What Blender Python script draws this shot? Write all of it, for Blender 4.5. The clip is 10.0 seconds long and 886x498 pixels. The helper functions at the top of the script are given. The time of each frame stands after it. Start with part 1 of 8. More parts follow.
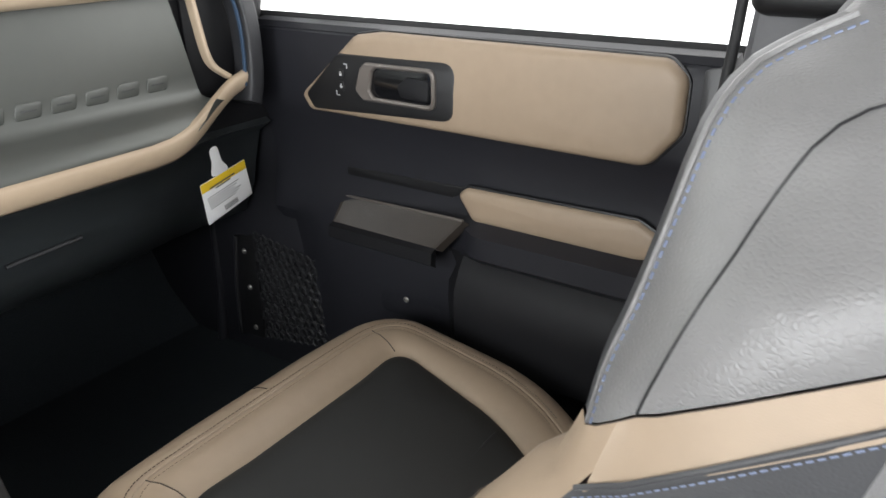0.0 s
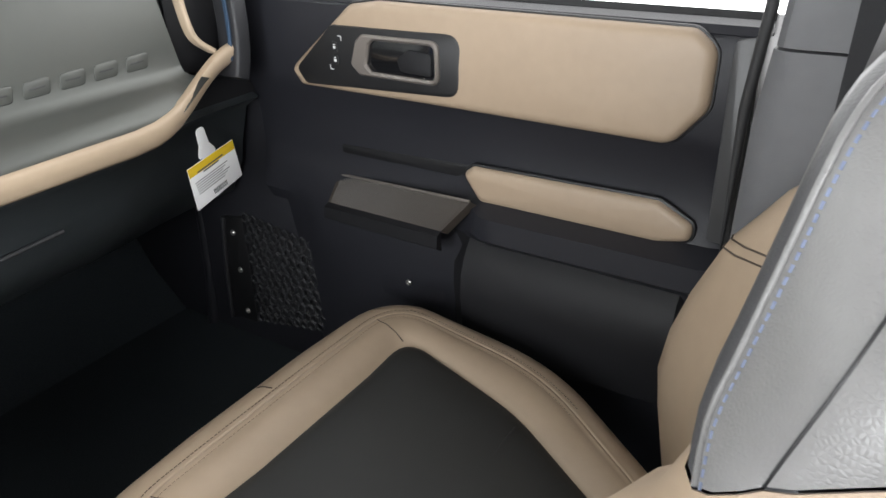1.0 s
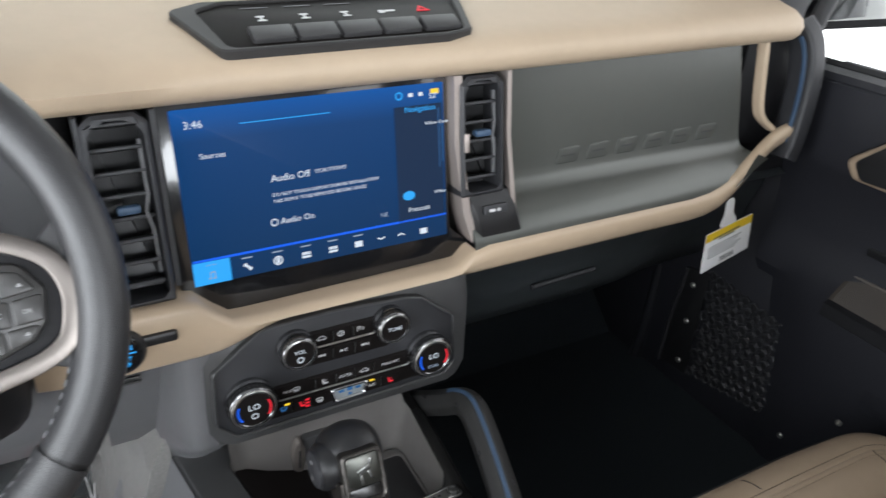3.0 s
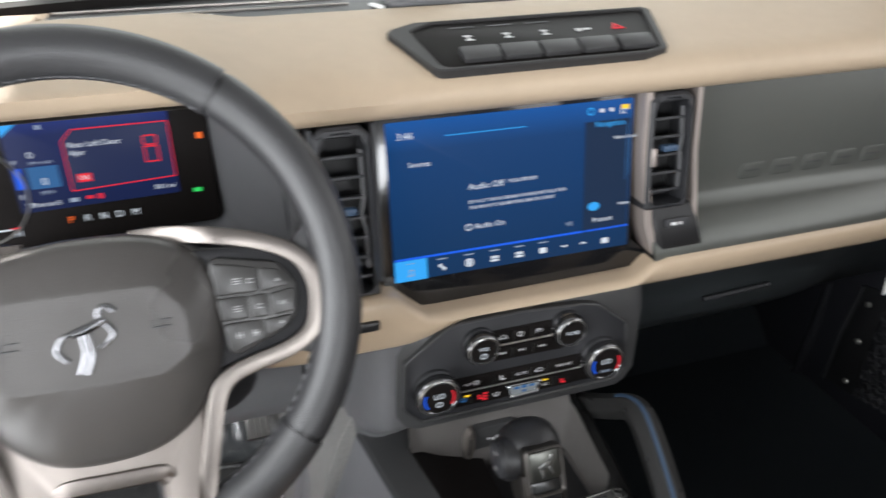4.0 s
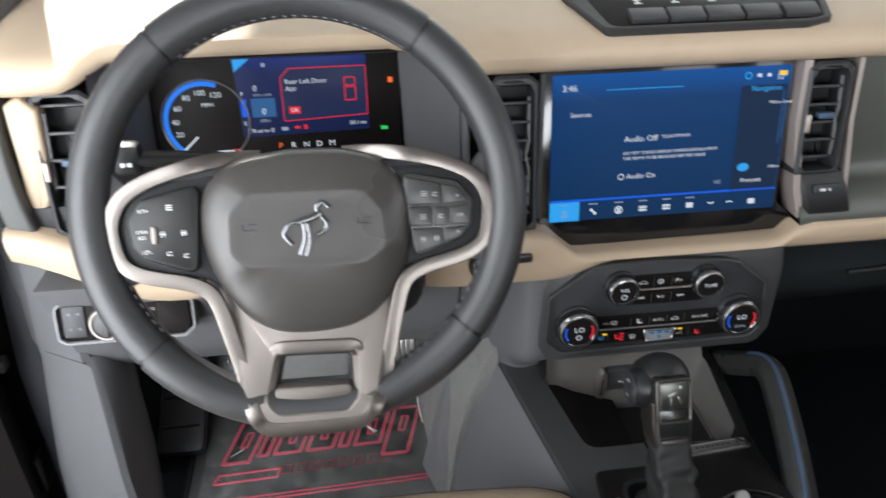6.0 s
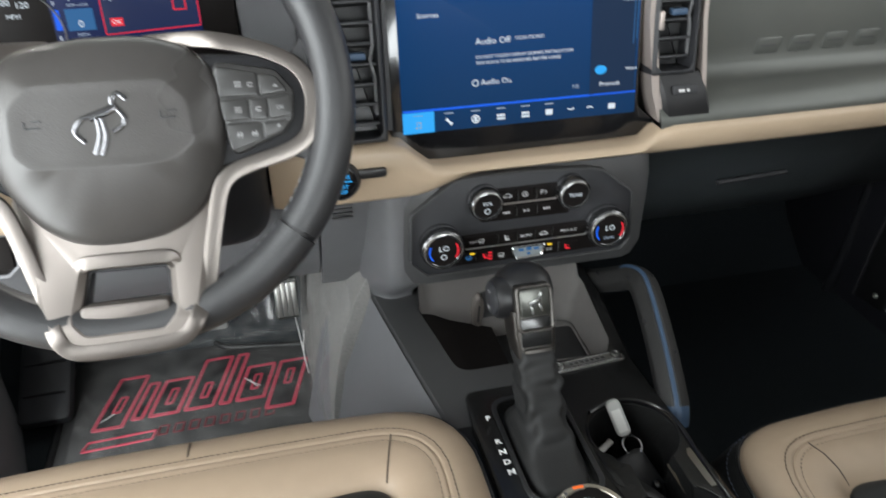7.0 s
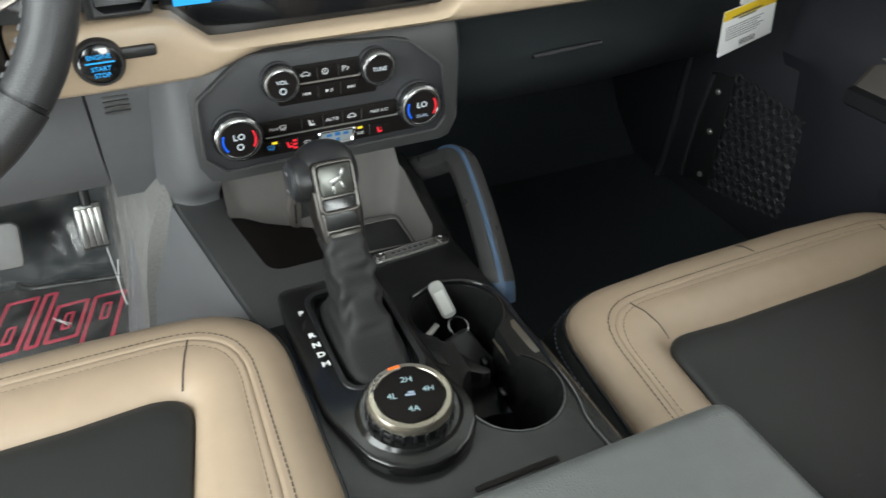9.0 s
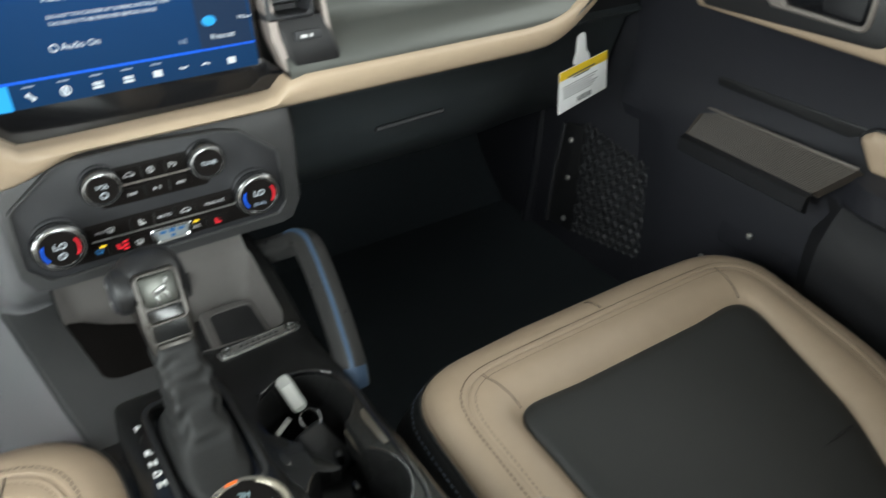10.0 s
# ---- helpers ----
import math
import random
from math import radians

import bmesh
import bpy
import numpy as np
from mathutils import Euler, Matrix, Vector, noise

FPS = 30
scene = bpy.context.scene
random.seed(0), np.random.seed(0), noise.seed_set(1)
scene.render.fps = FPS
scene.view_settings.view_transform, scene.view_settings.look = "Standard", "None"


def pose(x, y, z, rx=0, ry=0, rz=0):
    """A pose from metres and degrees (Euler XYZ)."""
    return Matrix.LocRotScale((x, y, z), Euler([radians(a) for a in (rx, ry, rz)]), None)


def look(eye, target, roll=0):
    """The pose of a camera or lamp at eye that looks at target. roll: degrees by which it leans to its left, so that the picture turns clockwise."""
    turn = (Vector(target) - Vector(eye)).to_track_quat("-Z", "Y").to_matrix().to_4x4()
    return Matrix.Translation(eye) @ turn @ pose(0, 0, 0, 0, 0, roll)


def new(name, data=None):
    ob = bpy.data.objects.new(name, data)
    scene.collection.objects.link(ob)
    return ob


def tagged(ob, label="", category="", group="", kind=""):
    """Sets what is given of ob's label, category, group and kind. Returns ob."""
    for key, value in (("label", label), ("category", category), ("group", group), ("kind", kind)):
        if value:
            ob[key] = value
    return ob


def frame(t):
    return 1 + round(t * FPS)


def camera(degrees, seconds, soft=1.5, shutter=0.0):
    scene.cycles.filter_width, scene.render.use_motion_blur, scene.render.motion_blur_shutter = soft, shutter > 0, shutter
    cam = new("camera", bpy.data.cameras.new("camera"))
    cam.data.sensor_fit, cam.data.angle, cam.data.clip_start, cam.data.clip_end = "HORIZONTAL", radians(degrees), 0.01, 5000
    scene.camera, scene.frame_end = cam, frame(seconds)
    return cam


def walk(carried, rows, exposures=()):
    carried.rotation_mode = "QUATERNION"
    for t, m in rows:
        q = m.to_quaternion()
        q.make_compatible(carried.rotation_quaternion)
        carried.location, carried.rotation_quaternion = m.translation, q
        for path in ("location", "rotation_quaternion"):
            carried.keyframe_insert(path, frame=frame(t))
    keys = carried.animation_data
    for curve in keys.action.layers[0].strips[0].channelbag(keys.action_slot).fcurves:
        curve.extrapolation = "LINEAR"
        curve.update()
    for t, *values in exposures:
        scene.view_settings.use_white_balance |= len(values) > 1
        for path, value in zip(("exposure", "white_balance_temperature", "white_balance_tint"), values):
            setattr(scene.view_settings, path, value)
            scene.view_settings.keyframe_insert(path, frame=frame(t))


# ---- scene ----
cam = camera(61.2, 10.0, shutter=0.5)
PATH = [
    (0, (-0.086, -0.87, 0.776), (1.408, 0.18, -0.038), -1.0),
    (0.5, (-0.07, -0.828, 0.786), (1.427, 0.157, -0.104), -1.9),
    (1, (-0.057, -0.802, 0.786), (1.43, 0.17, -0.132), -1.7),
    (1.5, (-0.089, -0.782, 0.82), (1.337, 0.31, -0.061), -0.6),
    (1.7, (-0.098, -0.769, 0.832), (1.259, 0.417, -0.036), 0.4),
    (2, (-0.129, -0.713, 0.852), (1.118, 0.606, 0.013), 1.3),
    (2.2, (-0.150, -0.663, 0.876), (1.012, 0.732, 0.036), 1.5),
    (2.5, (-0.184, -0.615, 0.888), (0.854, 0.841, -0.009), 2.7),
    (2.7, (-0.205, -0.613, 0.881), (0.761, 0.872, -0.047), 3.1),
    (3.8, (-0.271, -0.609, 0.904), (0.383, 1.015, -0.062), 0.8),
    (4, (-0.29, -0.616, 0.914), (0.27, 1.038, -0.061), 0.4),
    (4.5, (-0.361, -0.649, 0.944), (-0.043, 1.055, -0.054), -0.3),
    (5, (-0.392, -0.673, 0.938), (-0.218, 1.043, -0.074), -0.3),
    (5.2, (-0.396, -0.676, 0.938), (-0.246, 1.041, -0.076), -0.3),
    (6.3, (-0.308, -0.715, 0.896), (-0.046, 0.988, -0.119), -0.6),
    (6.5, (-0.293, -0.715, 0.879), (0.008, 0.973, -0.151), -0.5),
    (7, (-0.261, -0.717, 0.834), (0.134, 0.932, -0.226), -0.3),
    (7.5, (-0.24, -0.711, 0.802), (0.235, 0.887, -0.303), 0.1),
    (8, (-0.22, -0.703, 0.779), (0.321, 0.842, -0.369), 0.6),
    (8.5, (-0.208, -0.707, 0.765), (0.398, 0.789, -0.416), 1.0),
    (9, (-0.195, -0.72, 0.754), (0.493, 0.732, -0.438), 1.2),
    (9.5, (-0.169, -0.728, 0.77), (0.62, 0.69, -0.399), 1.2),
    (10, (-0.122, -0.721, 0.797), (0.8, 0.654, -0.325), 1.1),
]
walk(cam, [(t, look(eye, target, roll)) for t, eye, target, roll in PATH], exposures=[(0.0, 0.52, 6500, 10), (0.5, 0.7, 6500, 10), (1.0, 0.78, 6480, 10), (1.6, 0.68, 6350, 10), (2.1, 0.6, 6150, 10), (2.6, 0.32, 6200, 10), (4.0, 0.24, 6450, 11), (4.5, 0.04, 6450, 13), (5.0, -0.03, 6450, 12), (6.5, 0.15, 6350, 9), (7.0, 0.28, 6420, 7), (8.0, 0.54, 6450, 5), (9.0, 0.68, 6450, 3), (10.0, 0.68, 6450, 2)])

# ---- world, sun, large lights ----
world = bpy.data.worlds.new("world")
scene.world = world
world.use_nodes = True
wn, wl = world.node_tree.nodes, world.node_tree.links
sky = wn.new("ShaderNodeTexSky")
sky.sky_type = "NISHITA"
sky.sun_disc = False
SUN_ELEVATION, SUN_AZIMUTH = radians(48), radians(-22)
sky.sun_elevation, sky.sun_rotation = SUN_ELEVATION, SUN_AZIMUTH
pale = wn.new("ShaderNodeHueSaturation")
pale.inputs["Saturation"].default_value = 0.3
wl.new(sky.outputs[0], pale.inputs["Color"])
wl.new(pale.outputs[0], wn["Background"].inputs["Color"])
wn["Background"].inputs["Strength"].default_value = 0.14

sun = new("sun", bpy.data.lights.new("sun", "SUN"))
sun.data.energy, sun.data.angle, sun.data.color = 11.0, radians(0.6), (1.0, 0.95, 0.88)
SUN_WAY = Vector((math.sin(SUN_AZIMUTH) * math.cos(SUN_ELEVATION), math.cos(SUN_AZIMUTH) * math.cos(SUN_ELEVATION), math.sin(SUN_ELEVATION)))
sun.matrix_world = look(SUN_WAY * 10, (0, 0, 0))


def window_light(name, at, to, sx, sy, watts, color=(0.95, 0.98, 1.0)):
    """Daylight in an opening of the cabin."""
    ob = new(name, bpy.data.lights.new(name, "AREA"))
    ob.data.shape, ob.data.size, ob.data.size_y = "RECTANGLE", sx, sy
    ob.data.energy, ob.data.color = watts, color
    ob.matrix_world = look(at, to)


window_light("daylight_left_door", (-0.88, -0.50, 0.60), (-0.02, -0.08, 0.33), 0.60, 0.95, 15)
window_light("daylight_rear_door", (-1.15, -1.45, 0.85), (0.3, -0.7, 0.55), 0.7, 0.8, 23)
window_light("daylight_rear_window", (-0.05, -2.35, 1.0), (0, -0.3, 0.5), 1.2, 0.5, 26)
window_light("daylight_right_window", (1.05, -1.2, 1.0), (-0.2, -0.6, 0.45), 0.8, 0.5, 0.8)
window_light("daylight_windshield", (0.0, 0.46, 1.12), (0.0, -0.1, 0.6), 1.2, 0.4, 1.8)


# ---- materials ----
def material(name, color, rough=0.5, metal=0.0, spread=0.12, scale=60.0, bump=0.0, bump_scale=400.0, kind="noise",
             glow=None, glow_strength=0.0, coat=0.0, stain=0.08, stain_scale=7.0):
    """A surface with colour variation at two scales, fine relief and uneven gloss."""
    m = bpy.data.materials.new(name)
    m.use_nodes = True
    n, l = m.node_tree.nodes, m.node_tree.links
    b = n["Principled BSDF"]
    place = n.new("ShaderNodeTexCoord")
    fine, broad = n.new("ShaderNodeTexNoise"), n.new("ShaderNodeTexNoise")
    fine.inputs["Scale"].default_value, fine.inputs["Detail"].default_value = scale, 4
    broad.inputs["Scale"].default_value, broad.inputs["Detail"].default_value = stain_scale, 3
    for t in (fine, broad):
        l.new(place.outputs["Object"], t.inputs["Vector"])
    both = n.new("ShaderNodeMath")
    both.operation = "MULTIPLY_ADD"
    both.inputs[1].default_value = spread
    weak = n.new("ShaderNodeMath")
    weak.operation = "MULTIPLY"
    weak.inputs[1].default_value = stain
    l.new(broad.outputs["Fac"], weak.inputs[0])
    l.new(fine.outputs["Fac"], both.inputs[0])
    l.new(weak.outputs[0], both.inputs[2])
    ramp = n.new("ShaderNodeMapRange")
    ramp.inputs["From Min"].default_value, ramp.inputs["From Max"].default_value = 0, spread + stain + 1e-4
    ramp.inputs["To Min"].default_value, ramp.inputs["To Max"].default_value = 1 - spread - stain, 1 + spread + stain
    l.new(both.outputs[0], ramp.inputs["Value"])
    mix = n.new("ShaderNodeMix")
    mix.data_type, mix.blend_type = "RGBA", "MULTIPLY"
    mix.inputs["Factor"].default_value = 1
    mix.inputs["A"].default_value = (*color, 1)
    l.new(ramp.outputs[0], mix.inputs["B"])
    l.new(mix.outputs["Result"], b.inputs["Base Color"])
    gloss = n.new("ShaderNodeMapRange")
    gloss.inputs["To Min"].default_value, gloss.inputs["To Max"].default_value = max(rough - 0.07, 0.02), min(rough + 0.07, 1)
    l.new(broad.outputs["Fac"], gloss.inputs["Value"])
    l.new(gloss.outputs[0], b.inputs["Roughness"])
    b.inputs["Metallic"].default_value = metal
    b.inputs["Coat Weight"].default_value = coat
    if bump:
        if kind == "leather":
            grain = n.new("ShaderNodeTexVoronoi")
            grain.feature = "DISTANCE_TO_EDGE"
            out = grain.outputs["Distance"]
        else:
            grain = n.new("ShaderNodeTexNoise")
            grain.inputs["Detail"].default_value = 3
            out = grain.outputs["Fac"]
        grain.inputs["Scale"].default_value = bump_scale
        l.new(place.outputs["Object"], grain.inputs["Vector"])
        relief = n.new("ShaderNodeBump")
        relief.inputs["Strength"].default_value, relief.inputs["Distance"].default_value = bump, 0.0008
        l.new(out, relief.inputs["Height"])
        l.new(relief.outputs[0], b.inputs["Normal"])
    if glow:
        b.inputs["Emission Color"].default_value = (*glow, 1)
        b.inputs["Emission Strength"].default_value = glow_strength
    return m


TAN = material("tan_soft_plastic", (0.45, 0.352, 0.252), 0.55, spread=0.05, bump=0.25, bump_scale=900)
TAN_LEATHER = material("tan_leather", (0.342, 0.259, 0.184), 0.48, spread=0.06, bump=0.12, bump_scale=800, kind="leather", stain=0.1)
TAN_GLOSS = material("tan_satin_trim", (0.44, 0.34, 0.24), 0.4, spread=0.04)
BLACK_LEATHER = material("black_leather", (0.013, 0.0135, 0.013), 0.6, spread=0.1, bump=0.2, bump_scale=800, kind="leather")
GREY_LEATHER = material("dark_grey_leather", (0.195, 0.190, 0.188), 0.36, spread=0.10, bump=0.45, bump_scale=380, kind="leather", stain=0.12)
SHOULDER = material("charcoal_leather", (0.06, 0.06, 0.063), 0.42, spread=0.08, bump=0.25, bump_scale=420, kind="leather")
CHARCOAL = material("charcoal_grained_plastic", (0.024, 0.0245, 0.0275), 0.5, spread=0.1, bump=0.35, bump_scale=800)
DOOR_PANEL = material("dark_door_plastic", (0.0155, 0.0158, 0.0200), 0.5, spread=0.1, bump=0.35, bump_scale=800)
LOWER_DASH = material("dark_glovebox_plastic", (0.034, 0.039, 0.042), 0.36, spread=0.1, bump=0.25, bump_scale=800)
SLATE = material("slate_grey_plastic", (0.115, 0.115, 0.120), 0.5, spread=0.08, bump=0.35, bump_scale=800)
LIGHT_SLATE = material("pale_slate_plastic", (0.14, 0.14, 0.148), 0.45, spread=0.06, bump=0.25, bump_scale=900)
BLACK = material("black_plastic", (0.011, 0.011, 0.012), 0.42, spread=0.12, bump=0.25, bump_scale=700)
DARK = material("dark_moulded_plastic", (0.012, 0.012, 0.0135), 0.55, spread=0.12, bump=0.3, bump_scale=600)
GLOSS = material("gloss_black", (0.008, 0.008, 0.009), 0.12, spread=0.05, coat=0.4)
WHEEL_LEATHER = material("wheel_leather", (0.030, 0.030, 0.0315), 0.40, spread=0.1, bump=0.3, bump_scale=500, kind="leather")
FASCIA = material("grey_green_panel", (0.096, 0.100, 0.092), 0.33, metal=0.3, spread=0.04, bump=0.08, bump_scale=900, stain=0.02, stain_scale=3.0)
SILVER = material("satin_silver", (0.55, 0.50, 0.47), 0.3, metal=0.85, spread=0.03)
WARM_SILVER = material("warm_satin_trim", (0.235, 0.208, 0.190), 0.44, metal=0.6, spread=0.03)
STRIP = material("satin_vent_strip", (0.42, 0.365, 0.335), 0.42, metal=0.5, spread=0.03)
SPOKE_TRIM = material("satin_spoke_trim", (0.185, 0.166, 0.152), 0.34, metal=1.0, spread=0.03)
KNOB_METAL = material("dark_knob_metal", (0.20, 0.20, 0.205), 0.16, metal=0.9, spread=0.04)
DIM_ICON = material("dim_print", (0.16, 0.16, 0.165), 0.6)
DIM_WHITE = material("faint_white_print", (0.34, 0.34, 0.34), 0.6)
WELL = material("matte_black_well", (0.0095, 0.0080, 0.0076), 0.5, spread=0.08)
WELL.node_tree.nodes["Principled BSDF"].inputs["Specular IOR Level"].default_value = 0.08
EMBLEM = material("dark_chrome", (0.20, 0.20, 0.21), 0.14, metal=1.0, spread=0.02)
CHROME = material("chrome", (0.75, 0.75, 0.76), 0.1, metal=1.0, spread=0.02)
STEEL = material("brushed_steel", (0.45, 0.44, 0.42), 0.35, metal=0.9, spread=0.1, scale=200)
RUBBER = material("black_rubber", (0.018, 0.018, 0.019), 0.6, spread=0.2, bump=0.4)
CARPET = material("charcoal_carpet", (0.029, 0.034, 0.038), 0.95, spread=0.4, scale=500, bump=1.0, bump_scale=900)
CARPET.node_tree.nodes["Principled BSDF"].inputs["Specular IOR Level"].default_value = 0.05
DARK.node_tree.nodes["Principled BSDF"].inputs["Specular IOR Level"].default_value = 0.25
DOOR_PANEL.node_tree.nodes["Principled BSDF"].inputs["Specular IOR Level"].default_value = 0.4
BLUE_TRIM = material("blue_insert", (0.036, 0.068, 0.120), 0.5)
STITCH = material("blue_grey_thread", (0.17, 0.20, 0.29), 0.8)
GREY_STITCH = material("grey_thread", (0.10, 0.10, 0.105), 0.8)
BROWN_STITCH = material("brown_thread", (0.07, 0.05, 0.035), 0.8)
STACK = material("satin_charcoal_stack", (0.048, 0.048, 0.049), 0.40, spread=0.08, bump=0.2, bump_scale=900)
CONSOLE = material("satin_black_console", (0.012, 0.012, 0.012), 0.24, spread=0.1, bump=0.10, bump_scale=900)
CONSOLE.node_tree.nodes["Principled BSDF"].inputs["Specular IOR Level"].default_value = 0.32
BIN = material("satin_bin_plastic", (0.135, 0.126, 0.121), 0.24, spread=0.08, bump=0.15, bump_scale=900)
GATE = material("gloss_gate_black", (0.009, 0.009, 0.009), 0.22, spread=0.08)
DARK_STEEL = material("dark_polished_steel", (0.16, 0.16, 0.155), 0.25, metal=0.8, spread=0.1)
SEAM = material("dark_seam", (0.06, 0.045, 0.035), 0.8)
PAPER = material("white_card", (0.80, 0.80, 0.80), 0.7, spread=0.03)
YELLOW = material("yellow_card", (0.80, 0.55, 0.02), 0.7, spread=0.03)
INK = material("print_ink", (0.08, 0.08, 0.08), 0.8)
RED_PRINT = material("dull_red_print", (0.50, 0.05, 0.09), 0.8)
ICON = material("pale_print", (0.62, 0.62, 0.62), 0.6)
WHITE_PLASTIC = material("pale_fob_plastic", (0.55, 0.55, 0.52), 0.5)
BELT = material("black_webbing", (0.02, 0.02, 0.022), 0.8, spread=0.3, scale=900, bump=1.0, bump_scale=1500)
CARPAINT = material("dark_car_paint", (0.05, 0.055, 0.06), 0.2, coat=0.8)
# pale streaky reflections on the hood are put into its base colour
HOOD_REFLECTION = material("pale_hood_reflection", (0.42, 0.43, 0.41), 0.22, metal=0.3, coat=0.6, stain=0.25, stain_scale=2.5)
ROOF = material("grey_headliner", (0.35, 0.35, 0.35), 0.9)
GROUND = material("showroom_floor", (0.45, 0.45, 0.44), 0.3, spread=0.1)
WALL = material("white_wall", (0.8, 0.8, 0.79), 0.8)


def light_material(name, color, strength):
    m = bpy.data.materials.new(name)
    m.use_nodes = True
    n, l = m.node_tree.nodes, m.node_tree.links
    b = n["Principled BSDF"]
    b.inputs["Base Color"].default_value = (0.01, 0.01, 0.012, 1)
    b.inputs["Roughness"].default_value = 0.30
    b.inputs["Specular IOR Level"].default_value = 0.04
    b.inputs["Emission Color"].default_value = (*color, 1)
    b.inputs["Emission Strength"].default_value = strength
    return m


def display_material(name, low, high, strength, axis="Generated"):
    """A lit display whose colour runs from low to high up the panel."""
    m = light_material(name, high, strength)
    n, l = m.node_tree.nodes, m.node_tree.links
    place, split, mix = n.new("ShaderNodeTexCoord"), n.new("ShaderNodeSeparateXYZ"), n.new("ShaderNodeValToRGB")
    l.new(place.outputs[axis], split.inputs[0])
    l.new(split.outputs["Z"], mix.inputs["Fac"])
    e = mix.color_ramp.elements
    e[0].position, e[0].color, e[1].position, e[1].color = 0.0, (*low, 1), 1.0, (*high, 1)
    mid = mix.color_ramp.elements.new(0.82)
    mid.color = (*[a * 0.75 + b * 0.25 for a, b in zip(low, high)], 1)
    l.new(mix.outputs["Color"], n["Principled BSDF"].inputs["Emission Color"])
    return m


SCREEN_BLUE = display_material("touchscreen_glow", (0.0006, 0.025, 0.084), (0.0005, 0.074, 0.30), 1.0)
CLUSTER_BLUE = display_material("cluster_glow", (0.003, 0.009, 0.048), (0.008, 0.022, 0.15), 1.0)
LIT_WHITE = light_material("lit_white", (0.62, 0.68, 0.74), 1.0)
LIT_PALE = light_material("lit_pale_cyan", (0.30, 0.42, 0.45), 1.0)
LIT_DIM = light_material("lit_dim_white", (0.45, 0.55, 0.70), 0.6)
LIT_CYAN = light_material("lit_cyan", (0.03, 0.34, 0.80), 1.0)
LIT_BLUE = light_material("lit_blue", (0.01, 0.12, 0.85), 0.9)
LIT_TILE = light_material("lit_tile", (0.03, 0.13, 0.32), 0.8)
LIT_PANE = light_material("lit_pane", (0.013, 0.022, 0.075), 0.8)
LIT_RED = light_material("lit_red", (0.75, 0.02, 0.035), 0.9)
LIT_ORANGE = light_material("lit_orange", (0.95, 0.16, 0.02), 1.0)
LIT_YELLOW = light_material("lit_yellow", (0.9, 0.6, 0.03), 1.0)
LIT_GREEN = light_material("lit_green", (0.03, 0.65, 0.12), 0.9)
LIT_MAP = light_material("lit_map", (0.006, 0.024, 0.066), 0.8)

GLASS = bpy.data.materials.new("window_glass")
GLASS.use_nodes = True
_n, _l = GLASS.node_tree.nodes, GLASS.node_tree.links
_t, _g, _m, _f = _n.new("ShaderNodeBsdfTransparent"), _n.new("ShaderNodeBsdfGlossy"), _n.new("ShaderNodeMixShader"), _n.new("ShaderNodeFresnel")
_t.inputs[0].default_value, _g.inputs["Roughness"].default_value = (0.93, 0.95, 0.94, 1), 0.02
_l.new(_f.outputs[0], _m.inputs[0]), _l.new(_t.outputs[0], _m.inputs[1]), _l.new(_g.outputs[0], _m.inputs[2])
_l.new(_m.outputs[0], _n["Material Output"].inputs["Surface"])

FILM = bpy.data.materials.new("clear_plastic_film")
FILM.use_nodes = True
_n, _l = FILM.node_tree.nodes, FILM.node_tree.links
_t, _g, _m = _n.new("ShaderNodeBsdfTransparent"), _n.new("ShaderNodeBsdfGlossy"), _n.new("ShaderNodeMixShader")
_m.inputs[0].default_value, _g.inputs["Roughness"].default_value = 0.055, 0.26
_d, _k, _w, _r = _n.new("ShaderNodeBsdfDiffuse"), _n.new("ShaderNodeMixShader"), _n.new("ShaderNodeTexNoise"), _n.new("ShaderNodeMapRange")
_d.inputs[0].default_value = (0.75, 0.74, 0.72, 1)
_w.inputs["Scale"].default_value, _w.inputs["Detail"].default_value = 14, 5
_r.inputs["From Min"].default_value, _r.inputs["From Max"].default_value, _r.inputs["To Min"].default_value, _r.inputs["To Max"].default_value = 0.35, 0.75, 0.015, 0.12
_l.new(_w.outputs["Fac"], _r.inputs["Value"]), _l.new(_r.outputs[0], _k.inputs[0])
_l.new(_t.outputs[0], _m.inputs[1]), _l.new(_g.outputs[0], _m.inputs[2]), _l.new(_m.outputs[0], _k.inputs[1]), _l.new(_d.outputs[0], _k.inputs[2])
_l.new(_k.outputs[0], _n["Material Output"].inputs["Surface"])


# ---- building helpers ----
def basis(o, u, v):
    """A pose with local x along u, local y along v (made square to u), local z = u x v."""
    u = Vector(u).normalized()
    v = Vector(v)
    v = (v - u * u.dot(v)).normalized()
    w = u.cross(v)
    return Matrix.Translation(o) @ Matrix((u, v, w)).transposed().to_4x4()


def facing_rear(x, y, z, lean=0.0):
    """Local x to the car's right, local y up (leaning forward by lean degrees), local z towards the seats."""
    a = radians(lean)
    return basis((x, y, z), (1, 0, 0), (0, math.sin(a), math.cos(a)))


def on_top(x, y, z, rise=0.0):
    """Local x right, local y forward (rising by rise degrees), local z up."""
    a = radians(rise)
    return basis((x, y, z), (1, 0, 0), (0, math.cos(a), math.sin(a)))


def finish(bm, m=None, sharp=38, smooth=True):
    if m is not None:
        bmesh.ops.transform(bm, matrix=m, verts=bm.verts)
    bmesh.ops.recalc_face_normals(bm, faces=bm.faces)
    for f in bm.faces:
        f.smooth = smooth
    limit = radians(sharp)
    for e in bm.edges:
        e.smooth = len(e.link_faces) == 2 and e.calc_face_angle(0) < limit
    return bm


